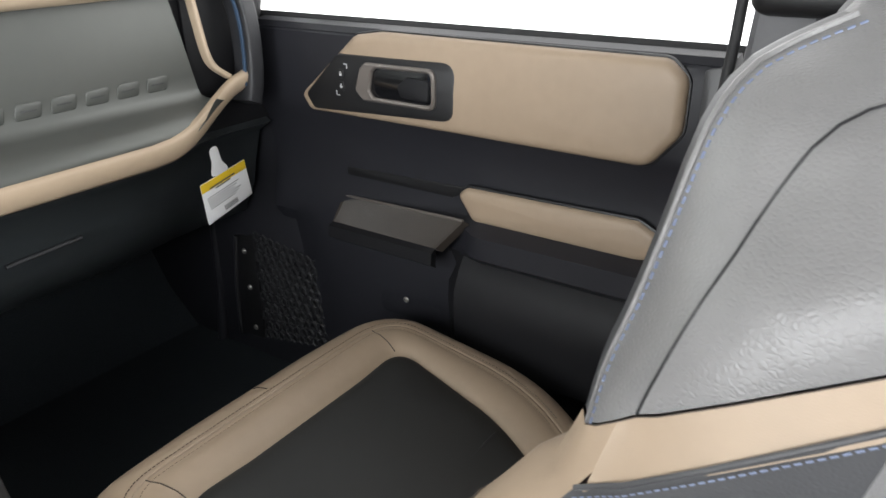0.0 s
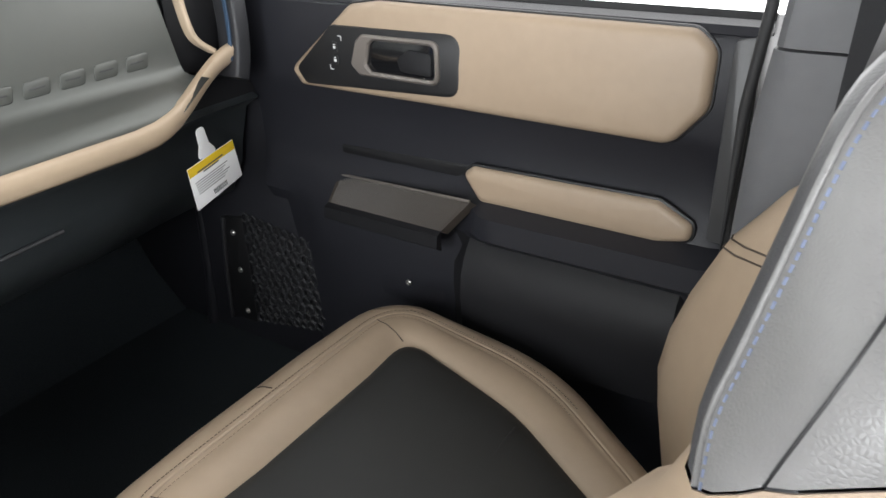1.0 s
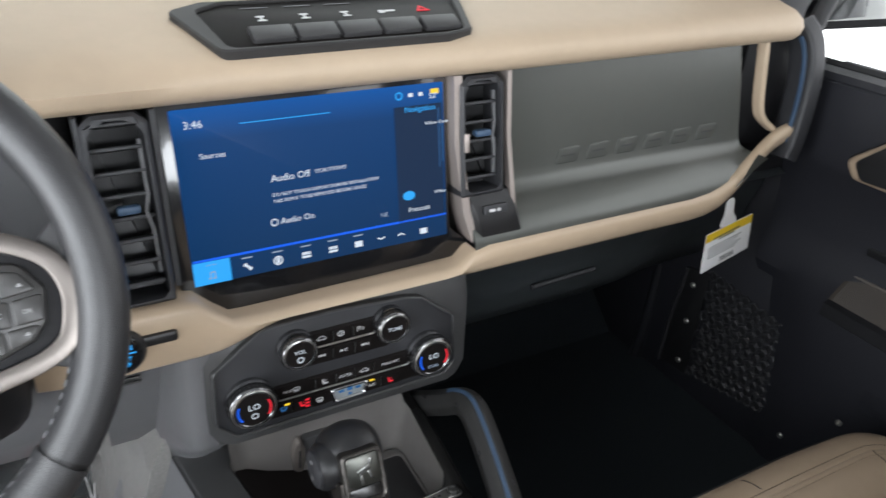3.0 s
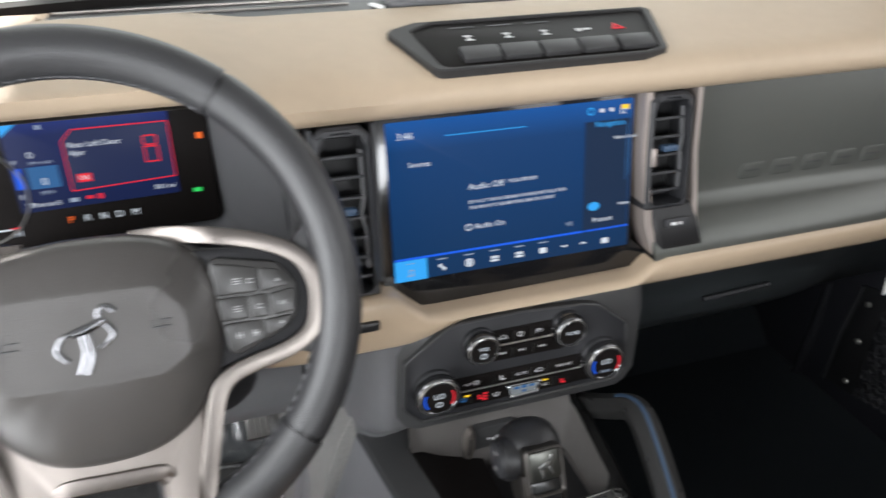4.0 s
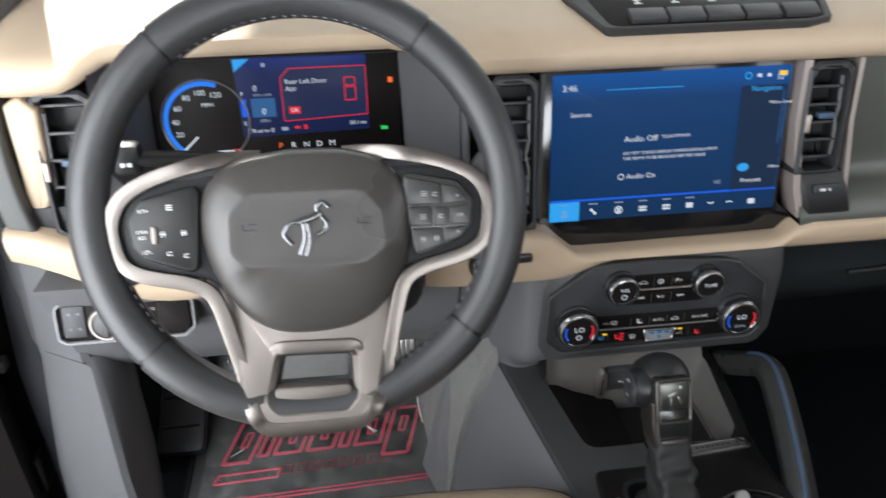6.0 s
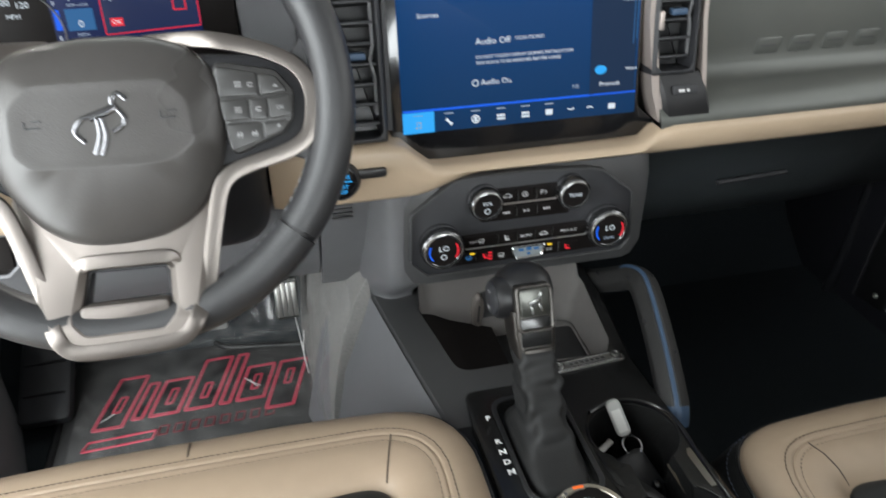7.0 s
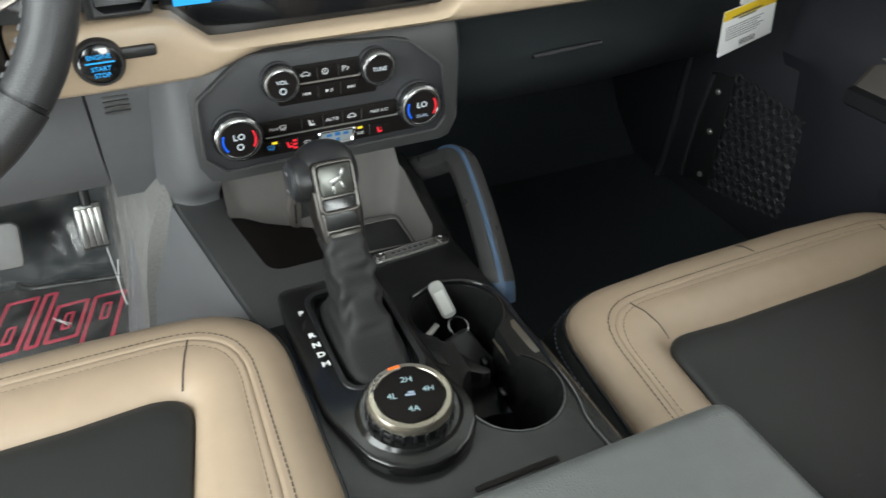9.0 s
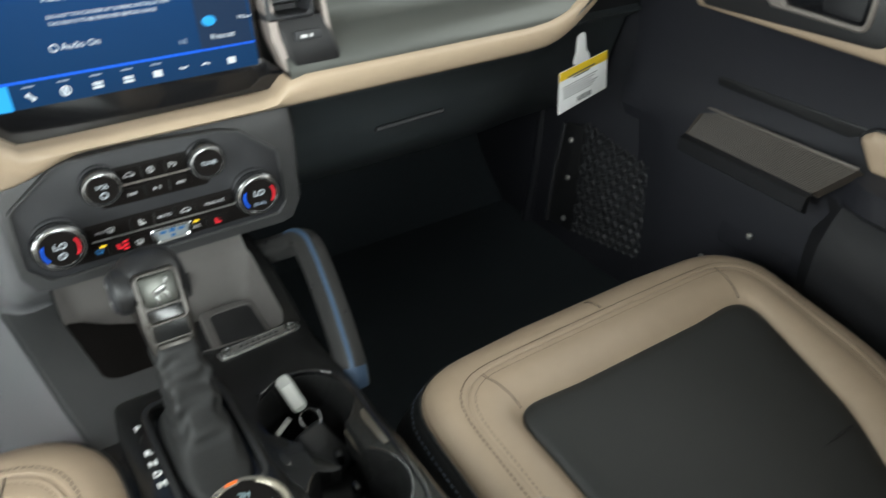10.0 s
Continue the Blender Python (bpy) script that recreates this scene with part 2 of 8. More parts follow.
def rounded(pts, r, seg=4):
    """The outline with its corners rounded; r is one radius or one for each corner."""
    out, n = [], len(pts)
    for i in range(n):
        p, a, b = Vector(pts[i]).to_2d(), Vector(pts[i - 1]).to_2d(), Vector(pts[(i + 1) % n]).to_2d()
        q = r[i] if isinstance(r, (list, tuple)) else r
        da, db = (a - p), (b - p)
        la, lb = da.length, db.length
        da, db = da / la, db / lb
        ang = math.acos(max(-1, min(1, da.dot(db))))
        cut = min(q / math.tan(ang / 2) if ang < 3.1 else q, 0.48 * la, 0.48 * lb)
        if cut < 1e-5:
            out.append(p)
            continue
        s, e = p + da * cut, p + db * cut
        for k in range(seg + 1):
            t = k / seg
            out.append(s * (1 - t) ** 2 + p * 2 * t * (1 - t) + e * t * t)
    return [(v.x, v.y) for v in out]


def rect(w, h, cx=0, cy=0):
    return [(cx - w / 2, cy - h / 2), (cx + w / 2, cy - h / 2), (cx + w / 2, cy + h / 2), (cx - w / 2, cy + h / 2)]


def oval(rx, ry, cx=0, cy=0, n=32, a0=0):
    return [(cx + rx * math.cos(a0 + 2 * math.pi * k / n), cy + ry * math.sin(a0 + 2 * math.pi * k / n)) for k in range(n)]


def inset_loop(pts, d):
    """The outline moved inwards by d (for convex or gently bent outlines, counter-clockwise)."""
    out, n = [], len(pts)
    for i in range(n):
        p, a, b = Vector(pts[i]).to_2d(), Vector(pts[i - 1]).to_2d(), Vector(pts[(i + 1) % n]).to_2d()
        t1, t2 = (p - a), (b - p)
        t1 = t1.normalized() if t1.length > 1e-7 else t2.normalized()
        t2 = t2.normalized() if t2.length > 1e-7 else t1
        nn = Vector((-(t1.y + t2.y), t1.x + t2.x))
        if nn.length < 1e-6:
            nn = Vector((-t1.y, t1.x))
        nn.normalize()
        c = max(0.4, nn.dot(Vector((-t1.y, t1.x))))
        q = p + nn * (d / c)
        out.append((q.x, q.y))
    return out


def ccw(pts):
    area = sum(pts[i - 1][0] * pts[i][1] - pts[i][0] * pts[i - 1][1] for i in range(len(pts)))
    return pts if area > 0 else pts[::-1]


def plate(pts, thick, m, edge=0.0015, steps=2, back=0.0, dome=0.0):
    """A solid of the outline pts, from local z = -back to thick, with a rounded front edge."""
    pts = ccw(pts)
    bm = bmesh.new()
    edge = min(edge, thick * 0.9)
    loops = [(pts, -back), (pts, thick - edge)]
    for k in range(1, steps + 1):
        a = math.pi / 2 * k / steps
        loops.append((inset_loop(pts, edge * (1 - math.cos(a))), thick - edge + edge * math.sin(a)))
    rings = [[bm.verts.new((x, y, z)) for x, y in loop] for loop, z in loops]
    n = len(pts)
    for a, b in zip(rings, rings[1:]):
        for i in range(n):
            bm.faces.new((a[i - 1], a[i], b[i], b[i - 1]))
    bm.faces.new(rings[0][::-1])
    if dome:
        c = bm.verts.new((sum(p[0] for p in pts) / n, sum(p[1] for p in pts) / n, thick + dome))
        mid = [bm.verts.new(((v.co.x + c.co.x) / 2, (v.co.y + c.co.y) / 2, thick + dome * 0.8)) for v in rings[-1]]
        for i in range(n):
            bm.faces.new((rings[-1][i - 1], rings[-1][i], mid[i], mid[i - 1]))
            bm.faces.new((mid[i - 1], mid[i], c))
    else:
        bm.faces.new(rings[-1])
    return finish(bm, m)


def ring_plate(outer, inner, thick, m, edge=0.0012, back=0.0):
    """A frame between two outlines with the same count of points."""
    outer, inner = ccw(outer), ccw(inner)
    bm = bmesh.new()
    loops = [(outer, -back), (outer, thick - edge), (inset_loop(outer, edge), thick), (inset_loop(inner, -edge), thick), (inner, thick - edge), (inner, -back)]
    rings = [[bm.verts.new((x, y, z)) for x, y in loop] for loop, z in loops]
    n = len(outer)
    for a, b in zip(rings, rings[1:] + rings[:1]):
        for i in range(n):
            bm.faces.new((a[i - 1], a[i], b[i], b[i - 1]))
    return finish(bm, m)


def block(w, d, h, m, r=0.003, seg=2):
    """A rounded box, centred in x and y, standing on local z = 0."""
    bm = bmesh.new()
    bmesh.ops.create_cube(bm, size=1)
    for v in bm.verts:
        v.co = Vector((v.co.x * w, v.co.y * d, (v.co.z + 0.5) * h))
    bmesh.ops.bevel(bm, geom=list(bm.edges), offset=min(r, w * 0.45, d * 0.45, h * 0.45), segments=seg, profile=0.5, affect="EDGES", clamp_overlap=True)
    return finish(bm, m)


def loft(sections, closed=True, caps=True, m=None, sharp=38):
    """A skin through sections of the same count of points."""
    bm = bmesh.new()
    rings = [[bm.verts.new(p) for p in s] for s in sections]
    n = len(rings[0])
    for a, b in zip(rings, rings[1:]):
        for i in range(0 if closed else 1, n):
            bm.faces.new((a[i - 1], a[i], b[i], b[i - 1]))
    if caps:
        bm.faces.new(rings[0][::-1])
        bm.faces.new(rings[-1])
    return finish(bm, m, sharp)


def smooth_path(pts, per=6, closed=False):
    """A Catmull-Rom line through the points."""
    pts = [Vector(p) for p in pts]
    n, out = len(pts), []
    for i in range(n if closed else n - 1):
        get = (lambda k: pts[k % n]) if closed else (lambda k: pts[min(max(k, 0), n - 1)])
        a, b, c, d = get(i - 1), get(i), get(i + 1), get(i + 2)
        for k in range(per):
            t = k / per
            out.append(0.5 * ((2 * b) + (c - a) * t + (2 * a - 5 * b + 4 * c - d) * t * t + (3 * b - a - 3 * c + d) * t ** 3))
    if not closed:
        out.append(pts[-1])
    return out


def sweep(path, profile, up=(0, 0, 1), closed=False, scale=None, m=None, sharp=38):
    """The 2D profile (across, up) carried along the path."""
    path = [Vector(p) for p in path]
    n, sections = len(path), []
    for i, p in enumerate(path):
        a = path[i - 1] if (i or closed) else p
        b = path[(i + 1) % n] if (i < n - 1 or closed) else p
        t = (b - a).normalized()
        side = t.cross(Vector(up)).normalized()
        top = side.cross(t).normalized()
        s = scale(i / max(n - 1, 1)) if scale else 1
        sections.append([p + side * x * s + top * y * s for x, y in profile])
    if closed:
        sections.append(sections[0])
        bm = bmesh.new()
        rings = [[bm.verts.new(q) for q in s] for s in sections[:-1]]
        k = len(profile)
        for j in range(len(rings)):
            a, b = rings[j - 1], rings[j]
            for i in range(k):
                bm.faces.new((a[i - 1], a[i], b[i], b[i - 1]))
        return finish(bm, m, sharp)
    return loft(sections, True, True, m, sharp)


def tube(path, r, n=10, closed=False, up=(0, 0, 1), flat=1.0):
    return sweep(path, oval(r, r * flat, n=n), up=up, closed=closed, sharp=60)


def lathe(profile, m, n=32, cap=True):
    """Turned about local z: profile of (radius, height)."""
    sections = [[(r * math.cos(2 * math.pi * k / n), r * math.sin(2 * math.pi * k / n), h) for k in range(n)] for r, h in profile]
    return loft(sections, True, cap, m, 35)


def joined(*bms):
    out = bmesh.new()
    for b in bms:
        me = bpy.data.meshes.new("tmp")
        b.to_mesh(me)
        out.from_mesh(me)
        bpy.data.meshes.remove(me)
        b.free()
    return out


def stitches(path, length=0.005, gap=0.003, r=0.0007, up=(0, 0, 1)):
    """A row of short threads along a path."""
    path = [Vector(p) for p in path]
    bm = bmesh.new()
    dist, nxt = 0.0, 0.0
    for a, b in zip(path, path[1:]):
        seg = (b - a).length
        while nxt < dist + seg:
            t = (b - a).normalized()
            c = a + t * (nxt - dist)
            side = t.cross(Vector(up)).normalized()
            top = side.cross(t)
            vs = []
            for q, w in ((0, 0.5), (0.5, 1.0), (1, 0.5)):
                for s, h in ((-1, 0), (0, 1), (1, 0)):
                    vs.append(bm.verts.new(c + t * (q * length) + side * (s * r) + top * (h * r * w)))
            for k in (0, 3):
                bm.faces.new((vs[k], vs[k + 1], vs[k + 4], vs[k + 3]))
                bm.faces.new((vs[k + 1], vs[k + 2], vs[k + 5], vs[k + 4]))
            nxt += length + gap
        dist += seg
    return finish(bm)


def part(name, bm, mat, parent, label="", kind=""):
    """Links a bmesh as one mesh object under a thing or a part."""
    me = bpy.data.meshes.new(name)
    bm.to_mesh(me)
    bm.free()
    me.materials.append(mat)
    ob = new(name, me)
    ob.parent = parent
    ob.matrix_parent_inverse = Matrix.Translation(-parent.location) if parent.parent is None else Matrix()
    return tagged(ob, label, kind=kind)


def thing(name, at, label, category, group="", kind=""):
    ob = new(name)
    ob.empty_display_size = 0.05
    ob.location = at
    return tagged(ob, label, category, group, kind)


def solid(name, bm, mat, label, category="", kind="", group=""):
    me = bpy.data.meshes.new(name)
    bm.to_mesh(me)
    bm.free()
    me.materials.append(mat)
    return tagged(new(name, me), label, category, group, kind)


def letters(text, size, m, depth=0.0004, align="CENTER", slant=0.0, stretch=1.0, bold=0.0):
    """Lettering as a mesh, on the local plane of m."""
    c = bpy.data.curves.new("lettering", "FONT")
    c.body, c.size, c.extrude, c.align_x, c.align_y, c.shear, c.resolution_u, c.offset = text, size, depth, align, "CENTER", slant, 2, bold * size
    ob = bpy.data.objects.new("lettering", c)
    scene.collection.objects.link(ob)
    me = bpy.data.meshes.new_from_object(ob.evaluated_get(bpy.context.evaluated_depsgraph_get()))
    bm = bmesh.new()
    bm.from_mesh(me)
    bpy.data.objects.remove(ob)
    bpy.data.curves.remove(c)
    bpy.data.meshes.remove(me)
    if stretch != 1:
        for v in bm.verts:
            v.co.x *= stretch
    bmesh.ops.transform(bm, matrix=m, verts=bm.verts)
    for f in bm.faces:
        f.smooth = False
    return bm


def bars(rects, m, depth=0.0005):
    """Flat bars (w, h, cx, cy) on the local plane of m, in one mesh."""
    return joined(*[plate(rect(*r), depth, m, depth * 0.3, 1) for r in rects])


def at(m, x, y, z=0.0):
    return m @ Matrix.Translation((x, y, z))


def ease(a, b, x):
    t = max(0.0, min(1.0, (x - a) / (b - a)))
    return t * t * (3 - 2 * t)


def along(y, pts):
    """The value at y on a line of (y, value) points."""
    if y <= pts[0][0]:
        return pts[0][1]
    for (a, va), (b, vb) in zip(pts, pts[1:]):
        if y <= b:
            return va + (vb - va) * (y - a) / (b - a)
    return pts[-1][1]


def screw(parent, p, n, r=0.005, mat=None):
    z = Vector(n).normalized()
    m = Matrix.Translation(p) @ z.to_track_quat("Z", "Y").to_matrix().to_4x4()
    return part("screw", lathe([(r, 0), (r, r * 0.35), (r * 0.75, r * 0.6), (r * 0.4, r * 0.6), (r * 0.35, r * 0.3)], m, 10), mat or STEEL, parent)


# ---- the place: ground, backdrop, unseen sun mask, cabin shell ----
bm = bmesh.new()
bmesh.ops.create_grid(bm, x_segments=8, y_segments=8, size=60, matrix=Matrix.Translation((0, 0, -0.72)))
solid("ground", finish(bm), GROUND, "pale polished concrete floor outside the car", kind="structure")
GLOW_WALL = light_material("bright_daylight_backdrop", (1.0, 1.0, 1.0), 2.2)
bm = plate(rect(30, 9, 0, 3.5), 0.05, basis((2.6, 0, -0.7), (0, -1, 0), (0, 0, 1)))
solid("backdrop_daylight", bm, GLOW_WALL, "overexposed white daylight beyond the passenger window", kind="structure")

# unseen slabs added over the car; their gap shapes the sun patch on the dash
MASK_Z = 3.3
RX0, RX1, RY0, RY1 = -1.540, -1.300, 2.075, 2.62
for x0, x1, y0, y1 in ((-9, RX0, -9, 9), (RX1, 9, -9, 9), (RX0, RX1, -9, RY0), (RX0, RX1, RY1, 9)):
    solid("ceiling_sun_mask", block(x1 - x0, y1 - y0, 0.1, on_top((x0 + x1) / 2, (y0 + y1) / 2, MASK_Z), 0.001, 1), WALL, "unseen white slab that limits the sun to one patch", kind="structure")

FLOOR_Z = -0.012
bm = loft([[(x, y, z) for x, y, z in ((sx, -2.4, FLOOR_Z), (sx, 0.36, FLOOR_Z), (sx, 0.44, 0.06), (sx, 0.56, 0.26), (sx, 0.62, 0.55), (sx, 0.66, 0.55), (sx, 0.60, 0.2), (sx, 0.46, -0.06), (sx, -2.4, -0.06))] for sx in (-0.80, -0.3, 0.3, 0.80)])
solid("floor", bm, CARPET, "charcoal carpet floor and toe board of the cabin", kind="structure")
bm = block(1.6, 2.35, 0.05, on_top(0, -1.25, 1.22), 0.02)
solid("ceiling", bm, ROOF, "pale grey headliner", kind="structure")
bm = plate(rect(1.66, 0.72, 0, 0.32), 0.05, basis((0, -2.42, 0), (-1, 0, 0), (0, 0, 1)))
solid("wall_rear", bm, SLATE, "grey lower tailgate trim behind the seats", kind="structure")
for s, side in ((1, "right"), (-1, "left")):
    low = -0.06 if s > 0 else 0.30
    bm = plate([(-s * y, z) for y, z in ((-0.72, low), (-2.4, low), (-2.4, 0.66), (-0.72, 0.66))], 0.03, basis((s * 0.80, 0, 0), (0, -s, 0), (0, 0, 1)))
    solid("wall_" + side, bm, SLATE, "grey lower side trim of the rear cabin", kind="structure")
    for y, w in ((-1.72, 0.10), (-2.36, 0.12)):
        bm = block(0.06, w, 0.60, on_top(s * 0.78, y, 0.64), 0.01)
        solid("pillar_" + side, bm, SLATE, "grey trimmed roof pillar of the rear cabin", kind="structure")

# windshield with its dark lower border
def glass_foot(x):
    """How far forward the bowed foot of the windshield lies."""
    return 0.392 - 0.31 * x * x


GLASS_X = [-0.74 + 0.148 * k for k in range(11)]
bm = loft([[(x, y, z) for y, z in ((glass_foot(x), 0.735), (0.095 - 0.12 * x * x, 1.25), (0.10 - 0.12 * x * x, 1.254), (glass_foot(x) + 0.005, 0.739))] for x in GLASS_X])
ws = solid("windshield", bm, GLASS, "clear raked windshield glass", kind="structure")
ws.visible_shadow = False
foot = [(x, glass_foot(x) - 0.022, 0.742) for x in [-0.66 + 0.11 * k for k in range(13)]]
bm = sweep(smooth_path([(-0.735, 0.13, 0.83), (-0.722, 0.185, 0.765)] + foot + [(0.722, 0.185, 0.765), (0.735, 0.13, 0.83)], 4), [(-0.026, -0.02), (0.026, -0.02), (0.022, 0.010), (-0.022, 0.008)])
solid("trim_windshield", bm, WELL, "black border along the foot of the windshield", kind="structure")
bm = block(1.6, 0.10, 0.06, on_top(0, 0.06, 1.22), 0.02)
solid("trim_header", bm, ROOF, "grey header rail over the windshield", kind="structure")
bm = loft([[(x, 0.43, 0.665), (x, 1.25, 0.58), (x, 1.75, 0.50), (x, 1.80, 0.3), (x, 1.7, 0.2), (x, 0.5, 0.5)] for x in (-0.85, -0.8, -0.45, -0.4, 0.4, 0.45, 0.8, 0.85)])
hood = solid("hood", bm, HOOD_REFLECTION, "glossy hood with pale reflections painted into its colour", "hood")


def door_matrix(s, x):
    return basis((s * x, 0, 0), (0, -s, 0), (0, 0, 1))


def dpts(s, pts):
    return [(-s * y, z) for y, z in pts]


def door(s, name, label):
    """A front door: moulded panel, padded inserts, handle, armrest, pull tray."""
    root = thing(name, (s * 0.79, 0.07, 0.05), label, "car door", kind="structure")

    def inner(y):
        arm = ease(-0.30, -0.37, y)
        lip = ease(0.02, -0.06, y)
        return [(0.83, 0.632), (0.752, 0.634), (0.740, 0.631), (0.733, 0.622), (0.730, 0.60), (0.730, 0.52), (0.736, 0.503),
                (0.745, 0.485), (0.752, 0.445), (0.753 - 0.004 * arm, 0.408), (0.752 - 0.010 * arm, 0.386), (0.748 - 0.042 * arm, 0.374),
                (0.742 - 0.036 * arm, 0.342), (0.740 - 0.010 * arm, 0.325), (0.735 + 0.02 * (1 - lip), 0.30), (0.737 + 0.02 * (1 - lip), 0.20), (0.745 + 0.02 * (1 - lip), -0.03), (0.83, -0.05)]

    ys = [-0.665, -0.655, -0.64, -0.60, -0.55, -0.5, -0.44, -0.38, -0.36, -0.34, -0.32, -0.30, -0.27, -0.2, -0.1, -0.04, 0.0, 0.03, 0.06]
    secs = []
    for i, y in enumerate(ys):
        d = 0.012 if i == 0 else (0.004 if i == 1 else 0)
        secs.append([(s * (x + d if x < 0.8 else x), y, z) for x, z in inner(y)])
    part("panel", loft(secs, sharp=30), DOOR_PANEL if s > 0 else WELL, root)
    # end face by the pillar: lighter plate paints the light falling on the panel
    part("rear_edge", plate(rounded(dpts(s, [(-0.640, 0.40), (-0.664, 0.40), (-0.668, 0.628), (-0.640, 0.622)]), 0.006), 0.004, door_matrix(s, 0.733)), STACK, root)
    part("belt_cap", loft([[(s * x, y, z) for x, z in ((0.738, 0.622), (0.734, 0.626), (0.740, 0.634), (0.762, 0.637), (0.772, 0.625))] for y in (-0.668, -0.4, -0.1, 0.06)]), DOOR_PANEL, root, "dark grained belt cap")
    part("window_seal", sweep([(s * 0.776, -0.668, 0.631), (s * 0.776, -0.3, 0.631), (s * 0.776, 0.10, 0.631)], [(-0.007, -0.01), (0.007, -0.01), (0.006, 0.008), (-0.002, 0.012), (-0.007, 0.006)]), RUBBER, root, "black rubber window seal")
    # padded upper insert
    ins = [(-0.046, 0.533), (-0.064, 0.5100), (-0.30, 0.5095), (-0.590, 0.5070), (-0.6255, 0.550), (-0.6265, 0.612), (-0.604, 0.6315), (-0.205, 0.6330), (-0.158, 0.6260)]
    rad = [0.012, 0.012, 0.05, 0.030, 0.030, 0.022, 0.022, 0.02, 0.02]
    shape = rounded(dpts(s, ins), rad, 5)
    part("insert_gap", plate(inset_loop(ccw(shape), -0.0025), 0.003, door_matrix(s, 0.7305)), BLACK, root, "black shadow gap")
    part("insert", plate(shape, 0.016, door_matrix(s, 0.731), 0.012, 4, dome=0.003), TAN_LEATHER, root, "tan padded upper insert")
    bez = [(-0.064, 0.537), (-0.080, 0.516), (-0.328, 0.526), (-0.334, 0.604), (-0.132, 0.600)]
    part("handle_bezel", plate(rounded(dpts(s, bez), [0.010, 0.010, 0.022, 0.022, 0.012], 5), 0.0195, door_matrix(s, 0.731), 0.003), BLACK, root, "black handle bezel")
    hm = door_matrix(s, 0.7115)
    outer = rounded(dpts(s, [(-0.166, 0.553), (-0.180, 0.540), (-0.303, 0.539), (-0.303, 0.594), (-0.186, 0.593), (-0.176, 0.584)]), [0.006, 0.006, 0.013, 0.013, 0.006, 0.006], 5)
    inn = rounded(dpts(s, [(-0.192, 0.554), (-0.200, 0.546), (-0.297, 0.545), (-0.297, 0.588), (-0.205, 0.587), (-0.198, 0.581)]), [0.004, 0.005, 0.009, 0.009, 0.005, 0.004], 5)
    h = part("door_handle", ring_plate(outer, inn, 0.006, hm, 0.0025, 0.001), WARM_SILVER, root, "satin silver handle surround")
    part("recess", plate(inn, 0.001, hm, 0.0004), GLOSS, h, "black cup behind the handle")
    part("lever", plate(rounded(dpts(s, [(-0.245, 0.551), (-0.292, 0.549), (-0.293, 0.578), (-0.258, 0.580), (-0.240, 0.566)]), 0.006), 0.004, hm, 0.002), DARK, h, "dark pull lever")
    for z in (0.556, 0.573):
        part("lock_button", plate(rounded(dpts(s, rect(0.010, 0.013, -0.139, z)), 0.002), 0.0022, at(door_matrix(s, 0.7115), 0, 0)), BLACK, root)
        part("lock_icon", bars([(0.004, 0.0035, s * 0.139, z - 0.001), (0.0028, 0.0012, s * 0.139, z + 0.0025)], door_matrix(s, 0.7090)), ICON, root, "pale padlock mark")
    part("lock_bracket", bars([(0.0012, 0.006, s * 0.128, 0.545), (0.006, 0.0012, s * 0.131, 0.542), (0.0012, 0.006, s * 0.150, 0.584), (0.006, 0.0012, s * 0.147, 0.587)], door_matrix(s, 0.7110)), ICON, root)
    # armrest pad and pull tray
    pad = [(-0.317, 0.418), (-0.343, 0.381), (-0.580, 0.380), (-0.621, 0.390), (-0.623, 0.411), (-0.580, 0.433), (-0.333, 0.430)]
    part("arm_gap", plate(inset_loop(ccw(rounded(dpts(s, pad), 0.012, 5)), -0.003), 0.004, door_matrix(s, 0.745)), BLACK, root)
    part("arm_pad", plate(rounded(dpts(s, pad), 0.012, 5), 0.016, door_matrix(s, 0.749), 0.010, 4, dome=0.002), TAN_LEATHER, root, "tan padded armrest strip")
    q = [Vector((s * x, y, z)) for x, y, z in ((0.752, -0.089, 0.368), (0.719, -0.340, 0.388), (0.698, -0.306, 0.346), (0.726, -0.084, 0.331))]
    nrm = (q[1] - q[0]).cross(q[3] - q[0]).normalized()
    if nrm.z < 0:
        nrm = -nrm
    part("pull_tray", loft([[a - nrm * 0.016 for a in q], q]), material("ribbed_brown_plastic", (0.046, 0.038, 0.032), 0.42, spread=0.1), root, "brown ribbed pull tray")
    ribs = []
    for k in range(64):
        t = k / 63
        a, b = q[0].lerp(q[1], 0.03 + 0.94 * t), q[3].lerp(q[2], 0.03 + 0.94 * t)
        ribs.append(tube([a + nrm * 0.0003, b + nrm * 0.0003], 0.0007, 4, up=nrm))
    part("rib_mat", joined(*ribs), material("ribbed_brown_rubber", (0.055, 0.046, 0.039), 0.45), root, "fine ribs on the pull tray")
    part("tray_rim", tube([q[0] + nrm * 0.002, q[1] + nrm * 0.002], 0.0022, 8), WARM_SILVER, root, "satin edge of the tray")
    part("tray_lip", loft([[a + Vector((0, 0, dz)) + Vector((-s * dx, 0, 0)) for dx, dz in ((0.0, 0.0), (0.010, -0.004), (0.012, -0.022), (0.0, -0.030))] for a in (q[3], q[3].lerp(q[2], 0.5), q[2])]), DARK, root)
    # black sheet drawn for the shade in the slot above the tray
    part("pocket_shadow", plate(rounded(dpts(s, [(-0.10, 0.405), (-0.30, 0.405), (-0.335, 0.425), (-0.10, 0.418)]), 0.004), 0.0015, door_matrix(s, 0.753)), BLACK, root, "dark sheet painted as the slot's shade over the tray")
